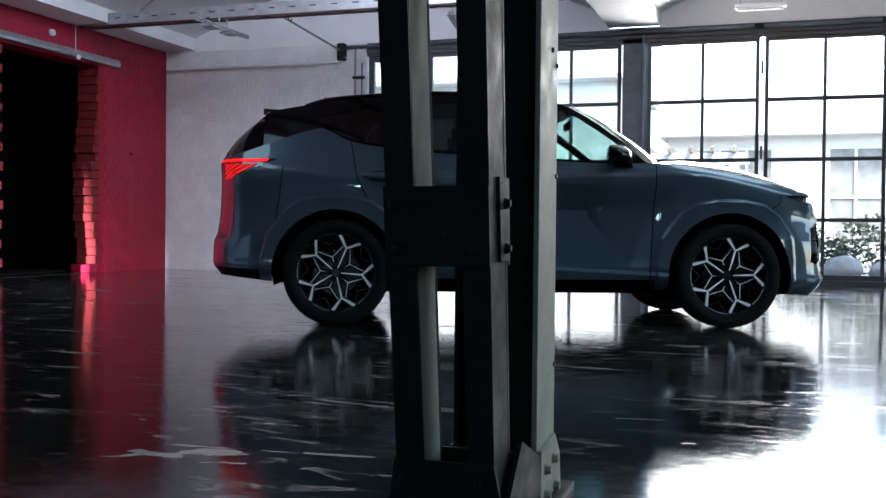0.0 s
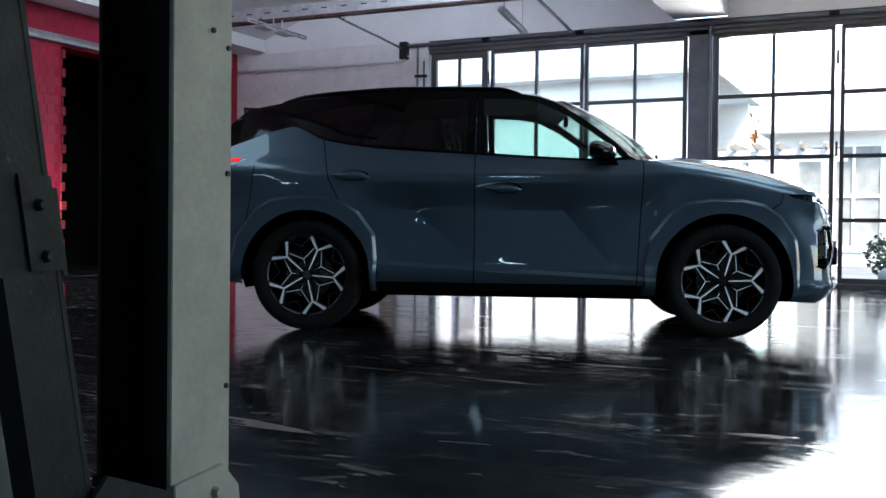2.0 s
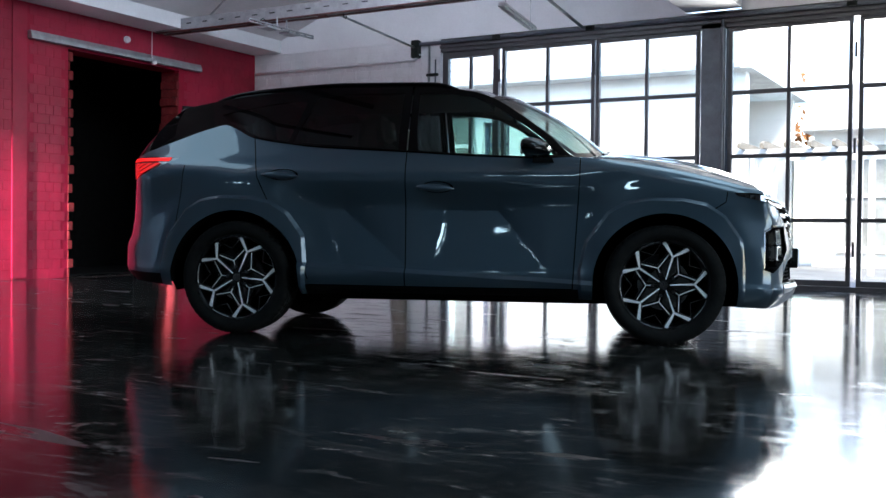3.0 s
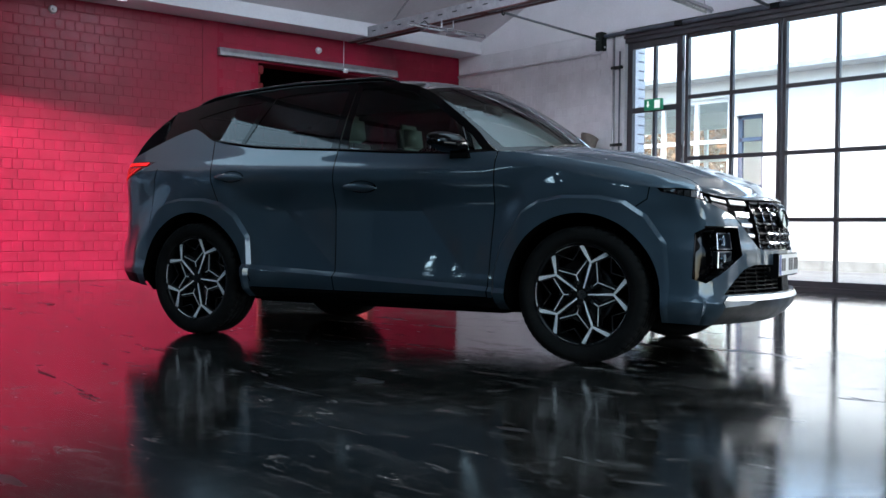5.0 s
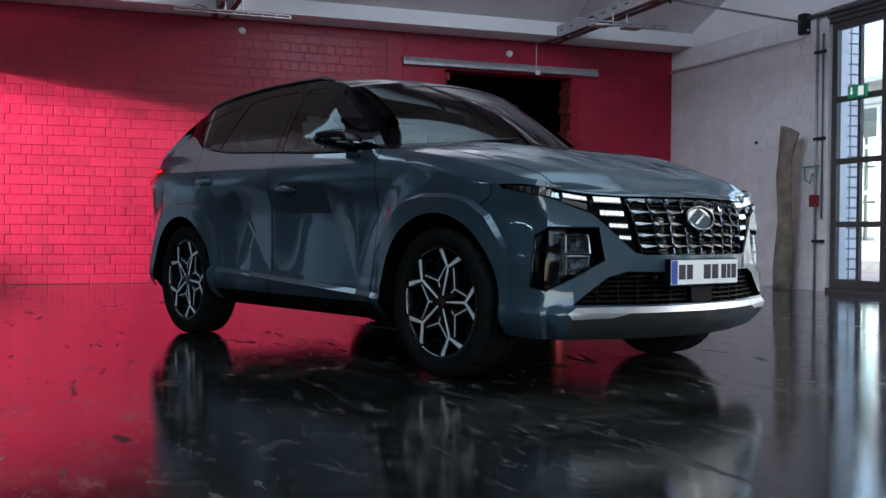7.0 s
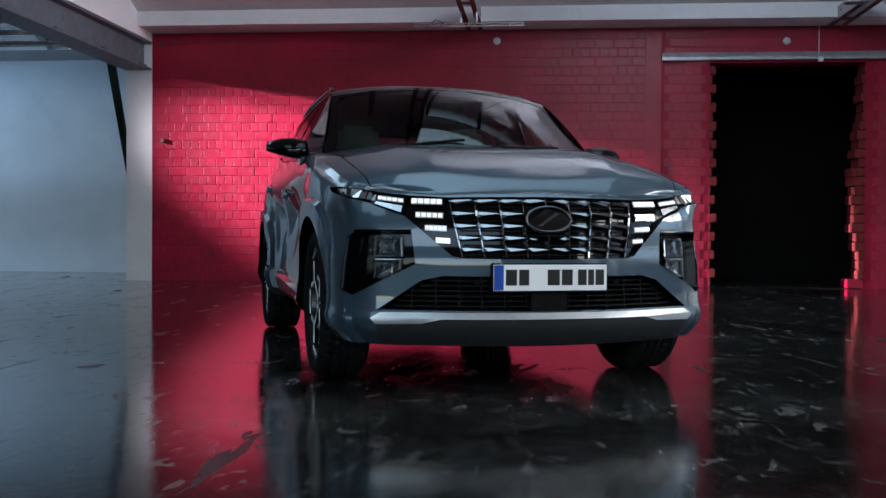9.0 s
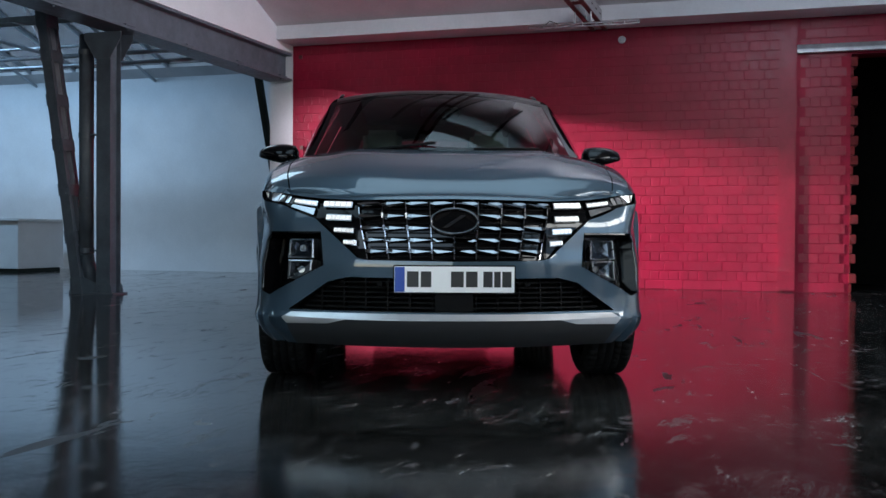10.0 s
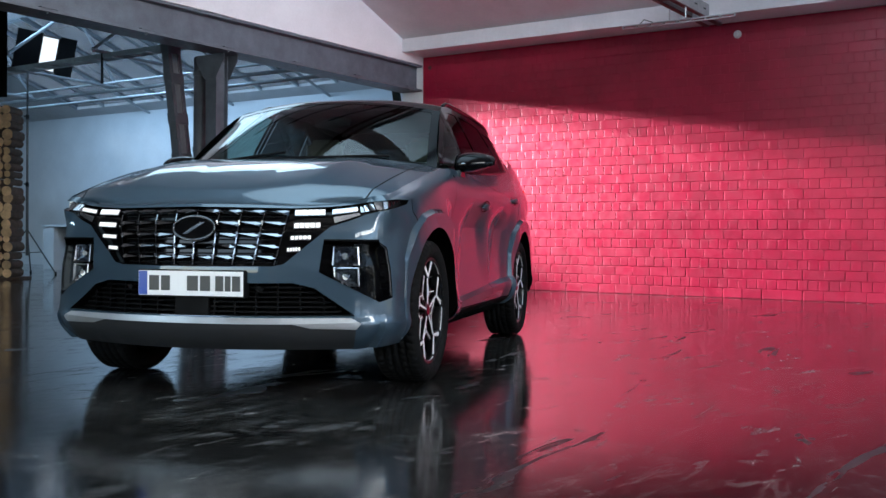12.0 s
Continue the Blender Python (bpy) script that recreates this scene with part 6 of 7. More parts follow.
beam = thing("arcade_beam", pose(0, 2.6, 0), "dark grey riveted steel beam over the arcade", "beam", "", "structure")
for z0, z1, nm in ((3.0, 3.03, "bottom_flange"), (3.37, 3.4, "top_flange")):
    bm = bmesh.new()
    box(bm, XW + 0.003, XE, -0.19, 0.19, z0, z1)
    part(nm, bm, M["steel_grey"], beam, bevel=0.004)
bm = bmesh.new()
box(bm, XW + 0.003, XE, 0.05, 0.08, 3.03, 3.37)
box(bm, XW + 0.003, XE, -0.08, -0.05, 3.03, 3.37)
part("beam_web", bm, M["steel_grey"], beam)
for x in np.arange(-9.2, 9, 1.25):
    bm = bmesh.new()
    rod(bm, (x, 0.15, 3.025), (x, 0.15, 2.985), 0.014, 8)
    part("beam_bolt", bm, M["steel_grey"], beam)
    bm = bmesh.new()
    box(bm, x - 0.1, x + 0.1, 0.12, 0.2, 3.031, 3.043)
    part("flange_clip", bm, M["steel_grey"], beam)

bm = bmesh.new()
prism(bm, [(2.43, 1.42), (2.36, 1.42), (2.02, 3.25), (2.12, 3.25)], "x", -9.78, -9.68)
one("pier_strut", bm, M["steel_dark"], "dark leaning steel strut beside the white pier", "strut", "structure")


def roof_girder(y, x1, label):
    """A tie girder: two perforated channels side by side with battens between, brown beneath."""
    g = thing("roof_girder", pose(0, y, 0), label, "girder", "tie girders under the roof", "structure")
    x0 = XW + 0.05
    for sg in (-1, 1):
        bm = bmesh.new()
        a, b = (0.10, 0.112) if sg > 0 else (-0.112, -0.10)
        box(bm, x0, x1, a, b, 3.5, 3.66)
        part("channel", bm, M["galv"], g, "grey channel side")
        bm = bmesh.new()
        a, b = (0.05, 0.112) if sg > 0 else (-0.112, -0.05)
        box(bm, x0, x1, a, b, 3.488, 3.499)
        part("channel_foot", bm, M["brown"], g, "red-brown channel underside")
        for x in np.arange(x0 + 0.3, x1, 0.3):
            bm = bmesh.new()
            c = sg * 0.112
            box(bm, x, x + 0.09, c if sg > 0 else c - 0.002, c + 0.002 if sg > 0 else c, 3.575, 3.59)
            part("slot", bm, M["steel_dark"], g, "dark slot")
    for x in np.arange(x0 + 0.4, x1, 1.2):
        bm = bmesh.new()
        box(bm, x, x + 0.12, -0.099, 0.099, 3.5, 3.512)
        part("batten", bm, M["brown"], g, "red-brown batten")
    # hanger from the roof
    for x in (-8.55, -5.6):
        bm = bmesh.new()
        top = EAVE + SLOPE * (x + 8.95 - 0.4)
        rod(bm, (x, 0, 3.65), (x + 0.6, 0, min(top + 0.35, 4.9)), 0.014, 8)
        part("hanger", bm, M["galv"], g, "thin steel hanger")
    return g


roof_girder(12.22, 4.9, "perforated steel tie girder with brown underside")
roof_girder(7.41, 4.9, "perforated steel tie girder with brown underside")


def cross_bar(x, y0, y1, z, label):
    c = thing("hanging_track", pose(x, (y0 + y1) / 2, z), label, "track", "tracks hung from the girders")
    h = (y1 - y0) / 2
    bm = bmesh.new()
    for dz in (0.0, 0.035):
        box(bm, -0.02, 0.02, -h, h, dz, dz + 0.012)
    for k in range(9):
        y = -h + 2 * h * k / 8
        box(bm, -0.012, 0.012, y - 0.008, y + 0.008, 0.012, 0.035)
    part("rail", bm, M["galv"], c)
    for y in (-0.1, 0.1):
        bm = bmesh.new()
        rod(bm, (0, y, 0.04), (0, y, 3.49 - z), 0.01, 8)
        part("hook", bm, M["galv"], c)
    bm = bmesh.new()
    tube(bm, [(0, -h * 0.7, 0.04), (0.02, -h * 0.6, 0.09), (0, -h * 0.45, 0.05)], 0.006, 6)
    part("wire", bm, M["steel_dark"], c)
    return c


cross_bar(-8.19, 6.72, 8.1, 3.3, "thin grey track hung under the girder")
t2 = cross_bar(-7.1, 11.4, 12.75, 3.32, "thin grey track hung under the girder with small lamps")
for y in (-0.4, 0.05):
    bm = bmesh.new()
    box(bm, -0.09, 0.09, y, y + 0.24, -0.03, -0.004)
    part("lamp_plate", bm, M["galv"], t2, "small flat lamp plate", bevel=0.004)
bm = bmesh.new()
tube(bm, [(-6.2, 12.22, 3.49), (-6.2, 12.22, 3.44), (-6.17, 12.22, 3.42), (-6.15, 12.22, 3.45)], 0.008, 6)
one("hook", bm, M["steel_dark"], "small dark steel hook under the girder", "hook")

# pipes and conduits on the window wall
for nm, pts, r, mt, lb in (
    ("conduit", [(XW + 0.05, YN - 0.05, 3.2), (-6.38, YN - 0.05, 3.22), (-6.3, YN - 0.05, 3.3)], 0.022, "plaster", "white painted pipe along the brick wall"),
    ("conduit", [(-6.3, YN - 0.05, 3.44), (XE - 0.1, YN - 0.05, 3.44)], 0.028, "steel_grey", "grey pipe over the windows"),
    ("conduit", [(-6.15, YN - 0.03, 3.42), (-6.15, YN - 0.03, 0.0)], 0.018, "galv", "thin upright conduit beside the door"),
    ("conduit", [(-6.04, YN - 0.03, 3.2), (-6.04, YN - 0.03, 0.9)], 0.012, "steel_grey", "thin upright conduit beside the door"),
    ("tie_rod", [(-6.37, 12.3, 3.52), (-6.37, YN - 0.02, 3.39)], 0.016, "galv", "thin tie rod from girder to wall"),
    ("tie_rod", [(-3.72, 12.3, 3.72), (-3.72, YN - 0.02, 3.46)], 0.022, "galv", "thin tie rod from girder to wall"),
    ("hanging_wire", [(XW + 0.09, 12.0, 3.5), (XW + 0.09, 12.0, 3.06)], 0.006, "plaster", "thin white wire over the rail")):
    bm = bmesh.new()
    tube(bm, pts, r, 10)
    one(nm, bm, M[mt], lb, "pipe", "", "", True)
bm = bmesh.new()
box(bm, -6.42, -6.3, YN - 0.12, YN - 0.003, 3.24, 3.5)
one("wall_bracket", bm, M["steel_dark"], "dark steel bracket at the wall corner", "bracket", bevel=0.01)
for z in (1.9, 2.98, 0.62):
    bm = bmesh.new()
    box(bm, -6.19, -6.0, YN - 0.05, YN - 0.003, z - 0.02, z + 0.02)
    one("pipe_clamp", bm, M["steel_dark"], "small dark pipe clamp on the wall", "clamp", group="pipe clamps", bevel=0.004)
for x in (-4.98, -3.56, -0.24, 1.34, 4.73):
    bm = bmesh.new()
    rod(bm, (x - 0.04, YN - 0.02, 3.44), (x - 0.04, YN - 0.09, 3.44), 0.03, 10)
    box(bm, x - 0.1, x + 0.02, YN - 0.09, YN - 0.06, 3.41, 3.47)
    one("pipe_fitting", bm, M["steel_dark"], "dark fitting on the pipe over the windows", "fitting", group="pipe fittings", bevel=0.003)
# hinges and handles on the window posts
for x in (-5.0, -3.56, -0.235, 1.34):
    for z in (0.5, 1.75, 2.9):
        bm = bmesh.new()
        rod(bm, (x, YN + 0.01, z - 0.09), (x, YN + 0.01, z + 0.09), 0.016, 8)
        one("hinge", bm, M["frame"], "dark steel hinge on the window post", "hinge", group="window hinges")
bm = bmesh.new()
tube(bm, [(-4.93, YN + 0.02, 1.02), (-4.93, YN - 0.04, 1.02), (-4.85, YN - 0.04, 1.0)], 0.011, 8)
one("door_lever", bm, M["galv"], "steel lever handle on the glazed door", "handle")


def batten_light(m, length, label, drop):
    l = thing("fluorescent_light", m, label, "light", "batten lights")
    bm = bmesh.new()
    prism(bm, [(-0.035, 0.05), (0.035, 0.05), (0.06, 0.0), (-0.06, 0.0)], "y", -length / 2, length / 2)
    part("body", bm, M["plaster"], l, "white batten body", bevel=0.003)
    for x in (-0.03, 0.03):
        bm = bmesh.new()
        rod(bm, (x, -length / 2 + 0.03, -0.016), (x, length / 2 - 0.03, -0.016), 0.013, 10)
        part("tube", bm, M["tube"], l, "unlit white tube", smooth=True)
    for y in (-length * 0.4, length * 0.4):
        bm = bmesh.new()
        rod(bm, (0, y, 0.05), (0, y, drop), 0.006, 6)
        part("cord", bm, M["galv"], l)
    return l


M["tube"] = paint("unlit_tube", (0.7, 0.72, 0.72), 0.3, vary=0.05, relief=0)
batten_light(pose(-4.15, 13.2, 3.42, 0, 0, 10), 1.5, "unlit twin-tube batten light hung near the windows", 1.0)
batten_light(pose(-0.25, 13.45, 3.5, 0, 0, 90), 0.62, "short unlit twin-tube batten light near the windows", 0.74)

# sliding door rail, wall discs and the smooth chase on the red wall
bm = bmesh.new()
prism(bm, [(XW + 0.013, 3.06), (XW + 0.10, 3.06), (XW + 0.10, 3.10), (XW + 0.075, 3.165), (XW + 0.013, 3.165)], "y", 9.95, 13.03)
one("door_rail", bm, M["galv"], "long galvanised sliding door rail over the opening", "rail", bevel=0.004)
bm = bmesh.new()
box(bm, XW + 0.10, XW + 0.14, 11.98, 12.05, 3.02, 3.08)
one("rail_runner", bm, M["plaster"], "small white runner on the door rail", "runner", bevel=0.006)
for y, z in ((7.71, 3.36), (11.6, 3.32), (13.4, 1.8)):
    bm = bmesh.new()
    r = 0.052 if z > 2 else 0.02
    rod(bm, (XW + 0.008, y, z), (XW + 0.045, y, z), r, 20, r * 0.8)
    rod(bm, (XW + 0.045, y, z), (XW + 0.06, y, z), r * 0.45, 16, r * 0.3)
    one("wall_disc", bm, M["plaster"] if z > 2 else M["red"], "small round white insulator on the red wall", "insulator", group="wall insulators", smooth=False)
bm = bmesh.new()
box(bm, XW - 0.003, XW + 0.014, 9.73, 9.95, 0.02, RED_TOP - 0.02)
one("wall_chase", bm, M["red"], "smooth red plastered strip on the brick wall", "trim", "structure", bevel=0.004)
for y, z in ((2.95, 2.0), (2.93, 3.35)):
    bm = bmesh.new()
    box(bm, XW + 0.0, XW + 0.018, y - 0.03, y + 0.03, z - 0.03, z + 0.03)
    one("wall_box", bm, M["brown"], "small dark box on the red wall", "box", bevel=0.006)

# jagged jambs of the opening
rng = random.Random(9)
jag = thing("broken_jamb", pose(XW, 0, 0), "broken red bricks along both sides of the opening", "wall", "", "structure")
for r in range(24):
    z = r * 0.125
    for y0, sg in ((OPEN_Y0 - 0.02, 1), (OPEN_Y1 + 0.02, -1)):
        reach = (0.085 if (r // 1) % 2 else 0.03) + rng.uniform(-0.015, 0.02)
        if sg < 0:
            reach = rng.uniform(0.02, 0.12) + (0.10 if r < 1 else 0) + max(0, 0.12 - abs(r - 9) * 0.02)
        bm = bmesh.new()
        a, b = sorted((y0, y0 + sg * reach))
        box(bm, -0.33, 0.004 + rng.uniform(-0.006, 0.004), a, b, z + 0.005, z + 0.12)
        part("brick", bm, M["red_raw"] if (r > 0 or sg > 0) else M["red"], jag, bevel=0.006)

# things against the white wall
def driftwood():
    bm = bmesh.new()
    rings, n = [], 18
    for i in range(22):
        t = i / 21
        z = 2.03 * t
        cx = -6.57 + 0.13 * t + 0.02 * math.sin(t * 7)
        cy = 14.16 + 0.02 * math.sin(t * 5 + 1)
        r0 = 0.108 * (1.12 - 0.26 * smooth_step(t * 1.5)) + 0.03 * max(0, (t - 0.86) / 0.1) * (1 if t < 0.96 else 0.75)
        ring = []
        for k in range(n):
            a = 2 * math.pi * k / n
            r = r0 * (1 + 0.3 * noise.noise(Vector((math.cos(a) * 1.3, math.sin(a) * 1.3, z * 1.6))) + 0.14 * noise.noise(Vector((math.cos(a) * 3, math.sin(a) * 3, z * 4))))
            ring.append(bm.verts.new((cx + r * math.cos(a) * 1.15, cy + r * math.sin(a) * 0.8, z + (0.05 * math.cos(a + 2) if i == 21 else 0))))
        rings.append(ring)
    for a, b in zip(rings, rings[1:]):
        for k in range(n):
            bm.faces.new((a[k], a[(k + 1) % n], b[(k + 1) % n], b[k]))
    bm.faces.new(rings[-1])
    bm.faces.new(rings[0][::-1])
    return one("tree_stump", bm, M["bark"], "tall weathered bare tree trunk leaning on the white wall", "trunk", smooth=True)


def smooth_step(t):
    t = min(1.0, max(0.0, t))
    return t * t * (3 - 2 * t)


M["bark"] = paint("weathered_wood", (0.2, 0.17, 0.145), 0.85, vary=0.5, scale=6, fine=40, relief=0.8)
M["green"] = emit("exit_sign_green", (0.01, 0.3, 0.14), 0.02)
M["sign_white"] = emit("exit_sign_white", (0.85, 0.95, 0.9), 0.08)
M["wire_green"] = paint("green_wire", (0.03, 0.22, 0.12), 0.5, vary=0.1)
M["alarm_red"] = paint("alarm_red", (0.18, 0.012, 0.014), 0.4, vary=0.1)
driftwood()
ex = thing("exit_sign", pose(-5.45, YN - 0.02, 2.41), "green emergency exit sign over the glazed door", "sign")
bm = bmesh.new()
box(bm, -0.15, 0.15, -0.02, 0.02, -0.075, 0.075)
part("sign_box", bm, M["green"], ex, bevel=0.004)
bm = bmesh.new()
prism(bm, [(-0.11, 0.0), (-0.08, -0.04), (-0.05, 0.0), (-0.07, 0.0), (-0.07, 0.05), (-0.09, 0.05), (-0.09, 0.0)], "y", -0.024, -0.021)
part("arrow", bm, M["sign_white"], ex, "white arrow")
bm = bmesh.new()
box(bm, 0.03, 0.12, -0.024, -0.021, -0.055, 0.055)
part("door_mark", bm, M["sign_white"], ex, "white door mark")
wr = thing("wall_rack", pose(-6.24, YN - 0.04, 1.45), "small green wire rack on the white wall", "rack")
for pts in ([(-0.15, 0, 0.11), (0.17, 0, 0.11)], [(-0.1, 0, 0.11), (-0.1, 0, -0.05), (0.0, 0, -0.1), (0.04, 0, 0.02)], [(0.12, 0, 0.11), (0.12, 0, -0.03), (0.04, 0, 0.02)]):
    bm = bmesh.new()
    tube(bm, pts, 0.009, 6)
    part("wire", bm, M["wire_green"], wr)
bm = bmesh.new()
box(bm, -6.2, -6.09, YN - 0.09, YN - 0.013, 1.05, 1.2)
one("alarm_box", bm, M["alarm_red"], "small red alarm box on the white wall", "alarm", bevel=0.006)
bm = bmesh.new()
rod(bm, (-7.35, YN - 0.013, 1.95), (-7.35, YN - 0.03, 1.95), 0.022, 12)
one("wall_plug", bm, M["steel_dark"], "small dark plug in the white wall", "plug")

# ---- the side hall ----
M["desk"] = paint("pale_grey_laminate", (0.5, 0.52, 0.53), 0.5, vary=0.08, relief=0.05)
cab = thing("white_cabinet", pose(-10.9, -3.45, 0), "pale grey low cabinet with an overhanging top", "cabinet")
bm = bmesh.new()
box(bm, -0.6, 0.6, -0.52, 0.54, 0.06, 0.9)
part("body", bm, M["desk"], cab, bevel=0.006)
bm = bmesh.new()
box(bm, -0.56, 0.56, -0.48, 0.5, 0.0, 0.06)
part("plinth", bm, M["steel_dark"], cab, "dark recessed plinth")
bm = bmesh.new()
box(bm, -0.66, 0.66, -0.62, 0.6, 0.902, 0.945)
part("top", bm, M["desk"], cab, bevel=0.006)
dk = thing("desk", pose(-10.55, -6.6, 0), "pale grey desk with closed side panels", "desk")
for y0, y1, nm in ((-0.94, -0.58, "side_panel"), (0.56, 0.94, "side_panel")):
    bm = bmesh.new()
    box(bm, -0.58, 0.58, y0, y1, 0, 0.915)
    part(nm, bm, M["desk"], dk, bevel=0.006)
bm = bmesh.new()
box(bm, -0.6, 0.6, -0.96, 0.96, 0.917, 0.965)
part("top", bm, M["desk"], dk, bevel=0.006)
bm = bmesh.new()
box(bm, -0.58, -0.54, -0.58, 0.56, 0.1, 0.915)
part("back_panel", bm, M["desk"], dk)

# pipes and light trusses over the side hall
for x, z, r in ((-9.18, 3.5, 0.035), (-9.24, 3.36, 0.03), (-9.02, 3.62, 0.022)):
    bm = bmesh.new()
    rod(bm, (x, YS, z), (x, YB - 0.4, z), r, 10)
    one("ceiling_pipe", bm, M["galv"], "long pale steel pipe under the side hall roof", "pipe", group="pipes of the side hall", smooth=True)
for y in (-6.8, -4.1, -1.4, 1.3):
    tr = thing("roof_truss", pose(0, y, 0), "light steel roof truss of the side hall", "truss", "roof trusses of the side hall", "structure")
    for a, b in (((XB, 3.56), (-6.4, 5.54)), ((-9.2, 3.55), (-8.2, 4.86)), ((-8.2, 4.86), (-6.6, 3.6)), ((-9.2, 3.55), (-6.6, 3.6))):
        bm = bmesh.new()
        rod(bm, (a[0], 0, a[1]), (b[0], 0, b[1]), 0.028, 8)
        part("truss_bar", bm, M["galv"], tr, "pale steel bar")
tray = thing("cable_tray", pose(-6.9, 0, 3.5), "pale cable tray under the side hall roof", "tray")
for dx in (-0.12, 0.12):
    bm = bmesh.new()
    box(bm, dx - 0.006, dx + 0.006, -8.5, 0.8, 0.0, 0.07)
    part("tray_side", bm, M["galv"], tray)
for y in np.arange(-8.4, 0.8, 0.4):
    bm = bmesh.new()
    box(bm, -0.114, 0.114, y, y + 0.03, 0.0, 0.012)
    part("rung", bm, M["galv"], tray)
bm = bmesh.new()
rod(bm, (-6.78, -1.4, 3.6), (-6.78, -1.4, 3.1), 0.02, 8)
one("hanging_stub", bm, M["steel_dark"], "short dark pipe stub hanging from the tray", "pipe")

# film lamps on stands
M["lamp_face"] = emit("film_lamp_face", (0.9, 0.96, 1.0), 0.14)


def film_lamp(x, y, h, target, face_size, label):
    f = thing("film_lamp", pose(x, y, 0), label, "lamp", "film lamps")
    for k in range(3):
        a = radians(90 + 120 * k + 20)
        bm = bmesh.new()
        rod(bm, (0, 0, 0.85), (0.62 * math.cos(a), 0.62 * math.sin(a), 0.02), 0.013, 8)
        rod(bm, (0, 0, 0.4), (0.3 * math.cos(a), 0.3 * math.sin(a), 0.42), 0.009, 6)
        leg = part("leg", bm, M["disc"], f)
        bm = bmesh.new()
        rod(bm, (0.62 * math.cos(a), 0.62 * math.sin(a), 0.0), (0.62 * math.cos(a), 0.62 * math.sin(a), 0.05), 0.02, 8)
        part("foot", bm, M["plastic"], leg, "black rubber foot")
    for z0, z1, r in ((0.35, h * 0.4, 0.027), (h * 0.4, h * 0.7, 0.022), (h * 0.7, h - 0.3, 0.018)):
        bm = bmesh.new()
        rod(bm, (0, 0, z0), (0, 0, z1), r, 10)
        part("pole", bm, M["disc"], f)
        bm = bmesh.new()
        rod(bm, (0, 0, z1 - 0.05), (0, 0, z1 + 0.03), 0.032, 10)
        rod(bm, (0, 0, z1), (0.07, 0, z1), 0.012, 8)
        part("clamp", bm, M["plastic"], f, "black stand clamp")
    m = look((0, 0, h), Vector(target) - Vector((x, y, 0))) @ Matrix.Translation((0, 0, -0.6)) @ Matrix.Diagonal((0.6, 1, 1, 1))
    s = face_size / 2
    bm = bmesh.new()
    prism(bm, [(-s * 0.4, -s * 0.4), (s * 0.4, -s * 0.4), (s * 0.4, s * 0.4), (-s * 0.4, s * 0.4)], "z", 0.25, 0.85)
    head = part("lamp_head", bm, M["plastic"], f, "black lamp head", bevel=0.02, m=m)
    bm = bmesh.new()
    a = [bm.verts.new((sx_ * s * 0.4, sy_ * s * 0.4, 0.25)) for sx_, sy_ in ((-1, -1), (1, -1), (1, 1), (-1, 1))]
    b = [bm.verts.new((sx_ * s, sy_ * s, 0.0)) for sx_, sy_ in ((-1, -1), (1, -1), (1, 1), (-1, 1))]
    for i in range(4):
        bm.faces.new((a[i], a[(i + 1) % 4], b[(i + 1) % 4], b[i]))
    bmesh.ops.solidify(bm, geom=bm.faces[:], thickness=0.01)
    part("reflector_hood", bm, M["plastic"], f, "black reflector hood", m=m)
    for sg in (-1, 1):
        bm = bmesh.new()
        prism(bm, [(sg * (s + 0.01), 0.0), (sg * (s + 0.8), 0.1), (sg * (s + 0.8), 0.115), (sg * (s + 0.01), 0.02)], "y", -s * 1.1, s * 1.1)
        part("barn_door", bm, M["plastic"], f, "black barn door", m=m)
    bm = bmesh.new()
    box(bm, -s + 0.01, s - 0.01, -s + 0.01, s - 0.01, 0.03, 0.035)
    part("diffuser", bm, M["lamp_face"], f, "glowing white diffuser", m=m)
    for sg in (-1, 1):
        bm = bmesh.new()
        tube(bm, [(0, 0, h - 0.32), (0.25 * sg, 0, h - 0.25), (0.25 * sg, 0, h)], 0.012, 6)
        part("yoke", bm, M["plastic"], f, "black yoke")
    return f


_back = (FILM_LAMP - FILM_AIM).normalized() * 0.06
film_lamp(FILM_LAMP.x + _back.x, FILM_LAMP.y + _back.y, FILM_LAMP.z + _back.z, FILM_AIM, 0.66, "black film lamp with a glowing face on a tall stand")

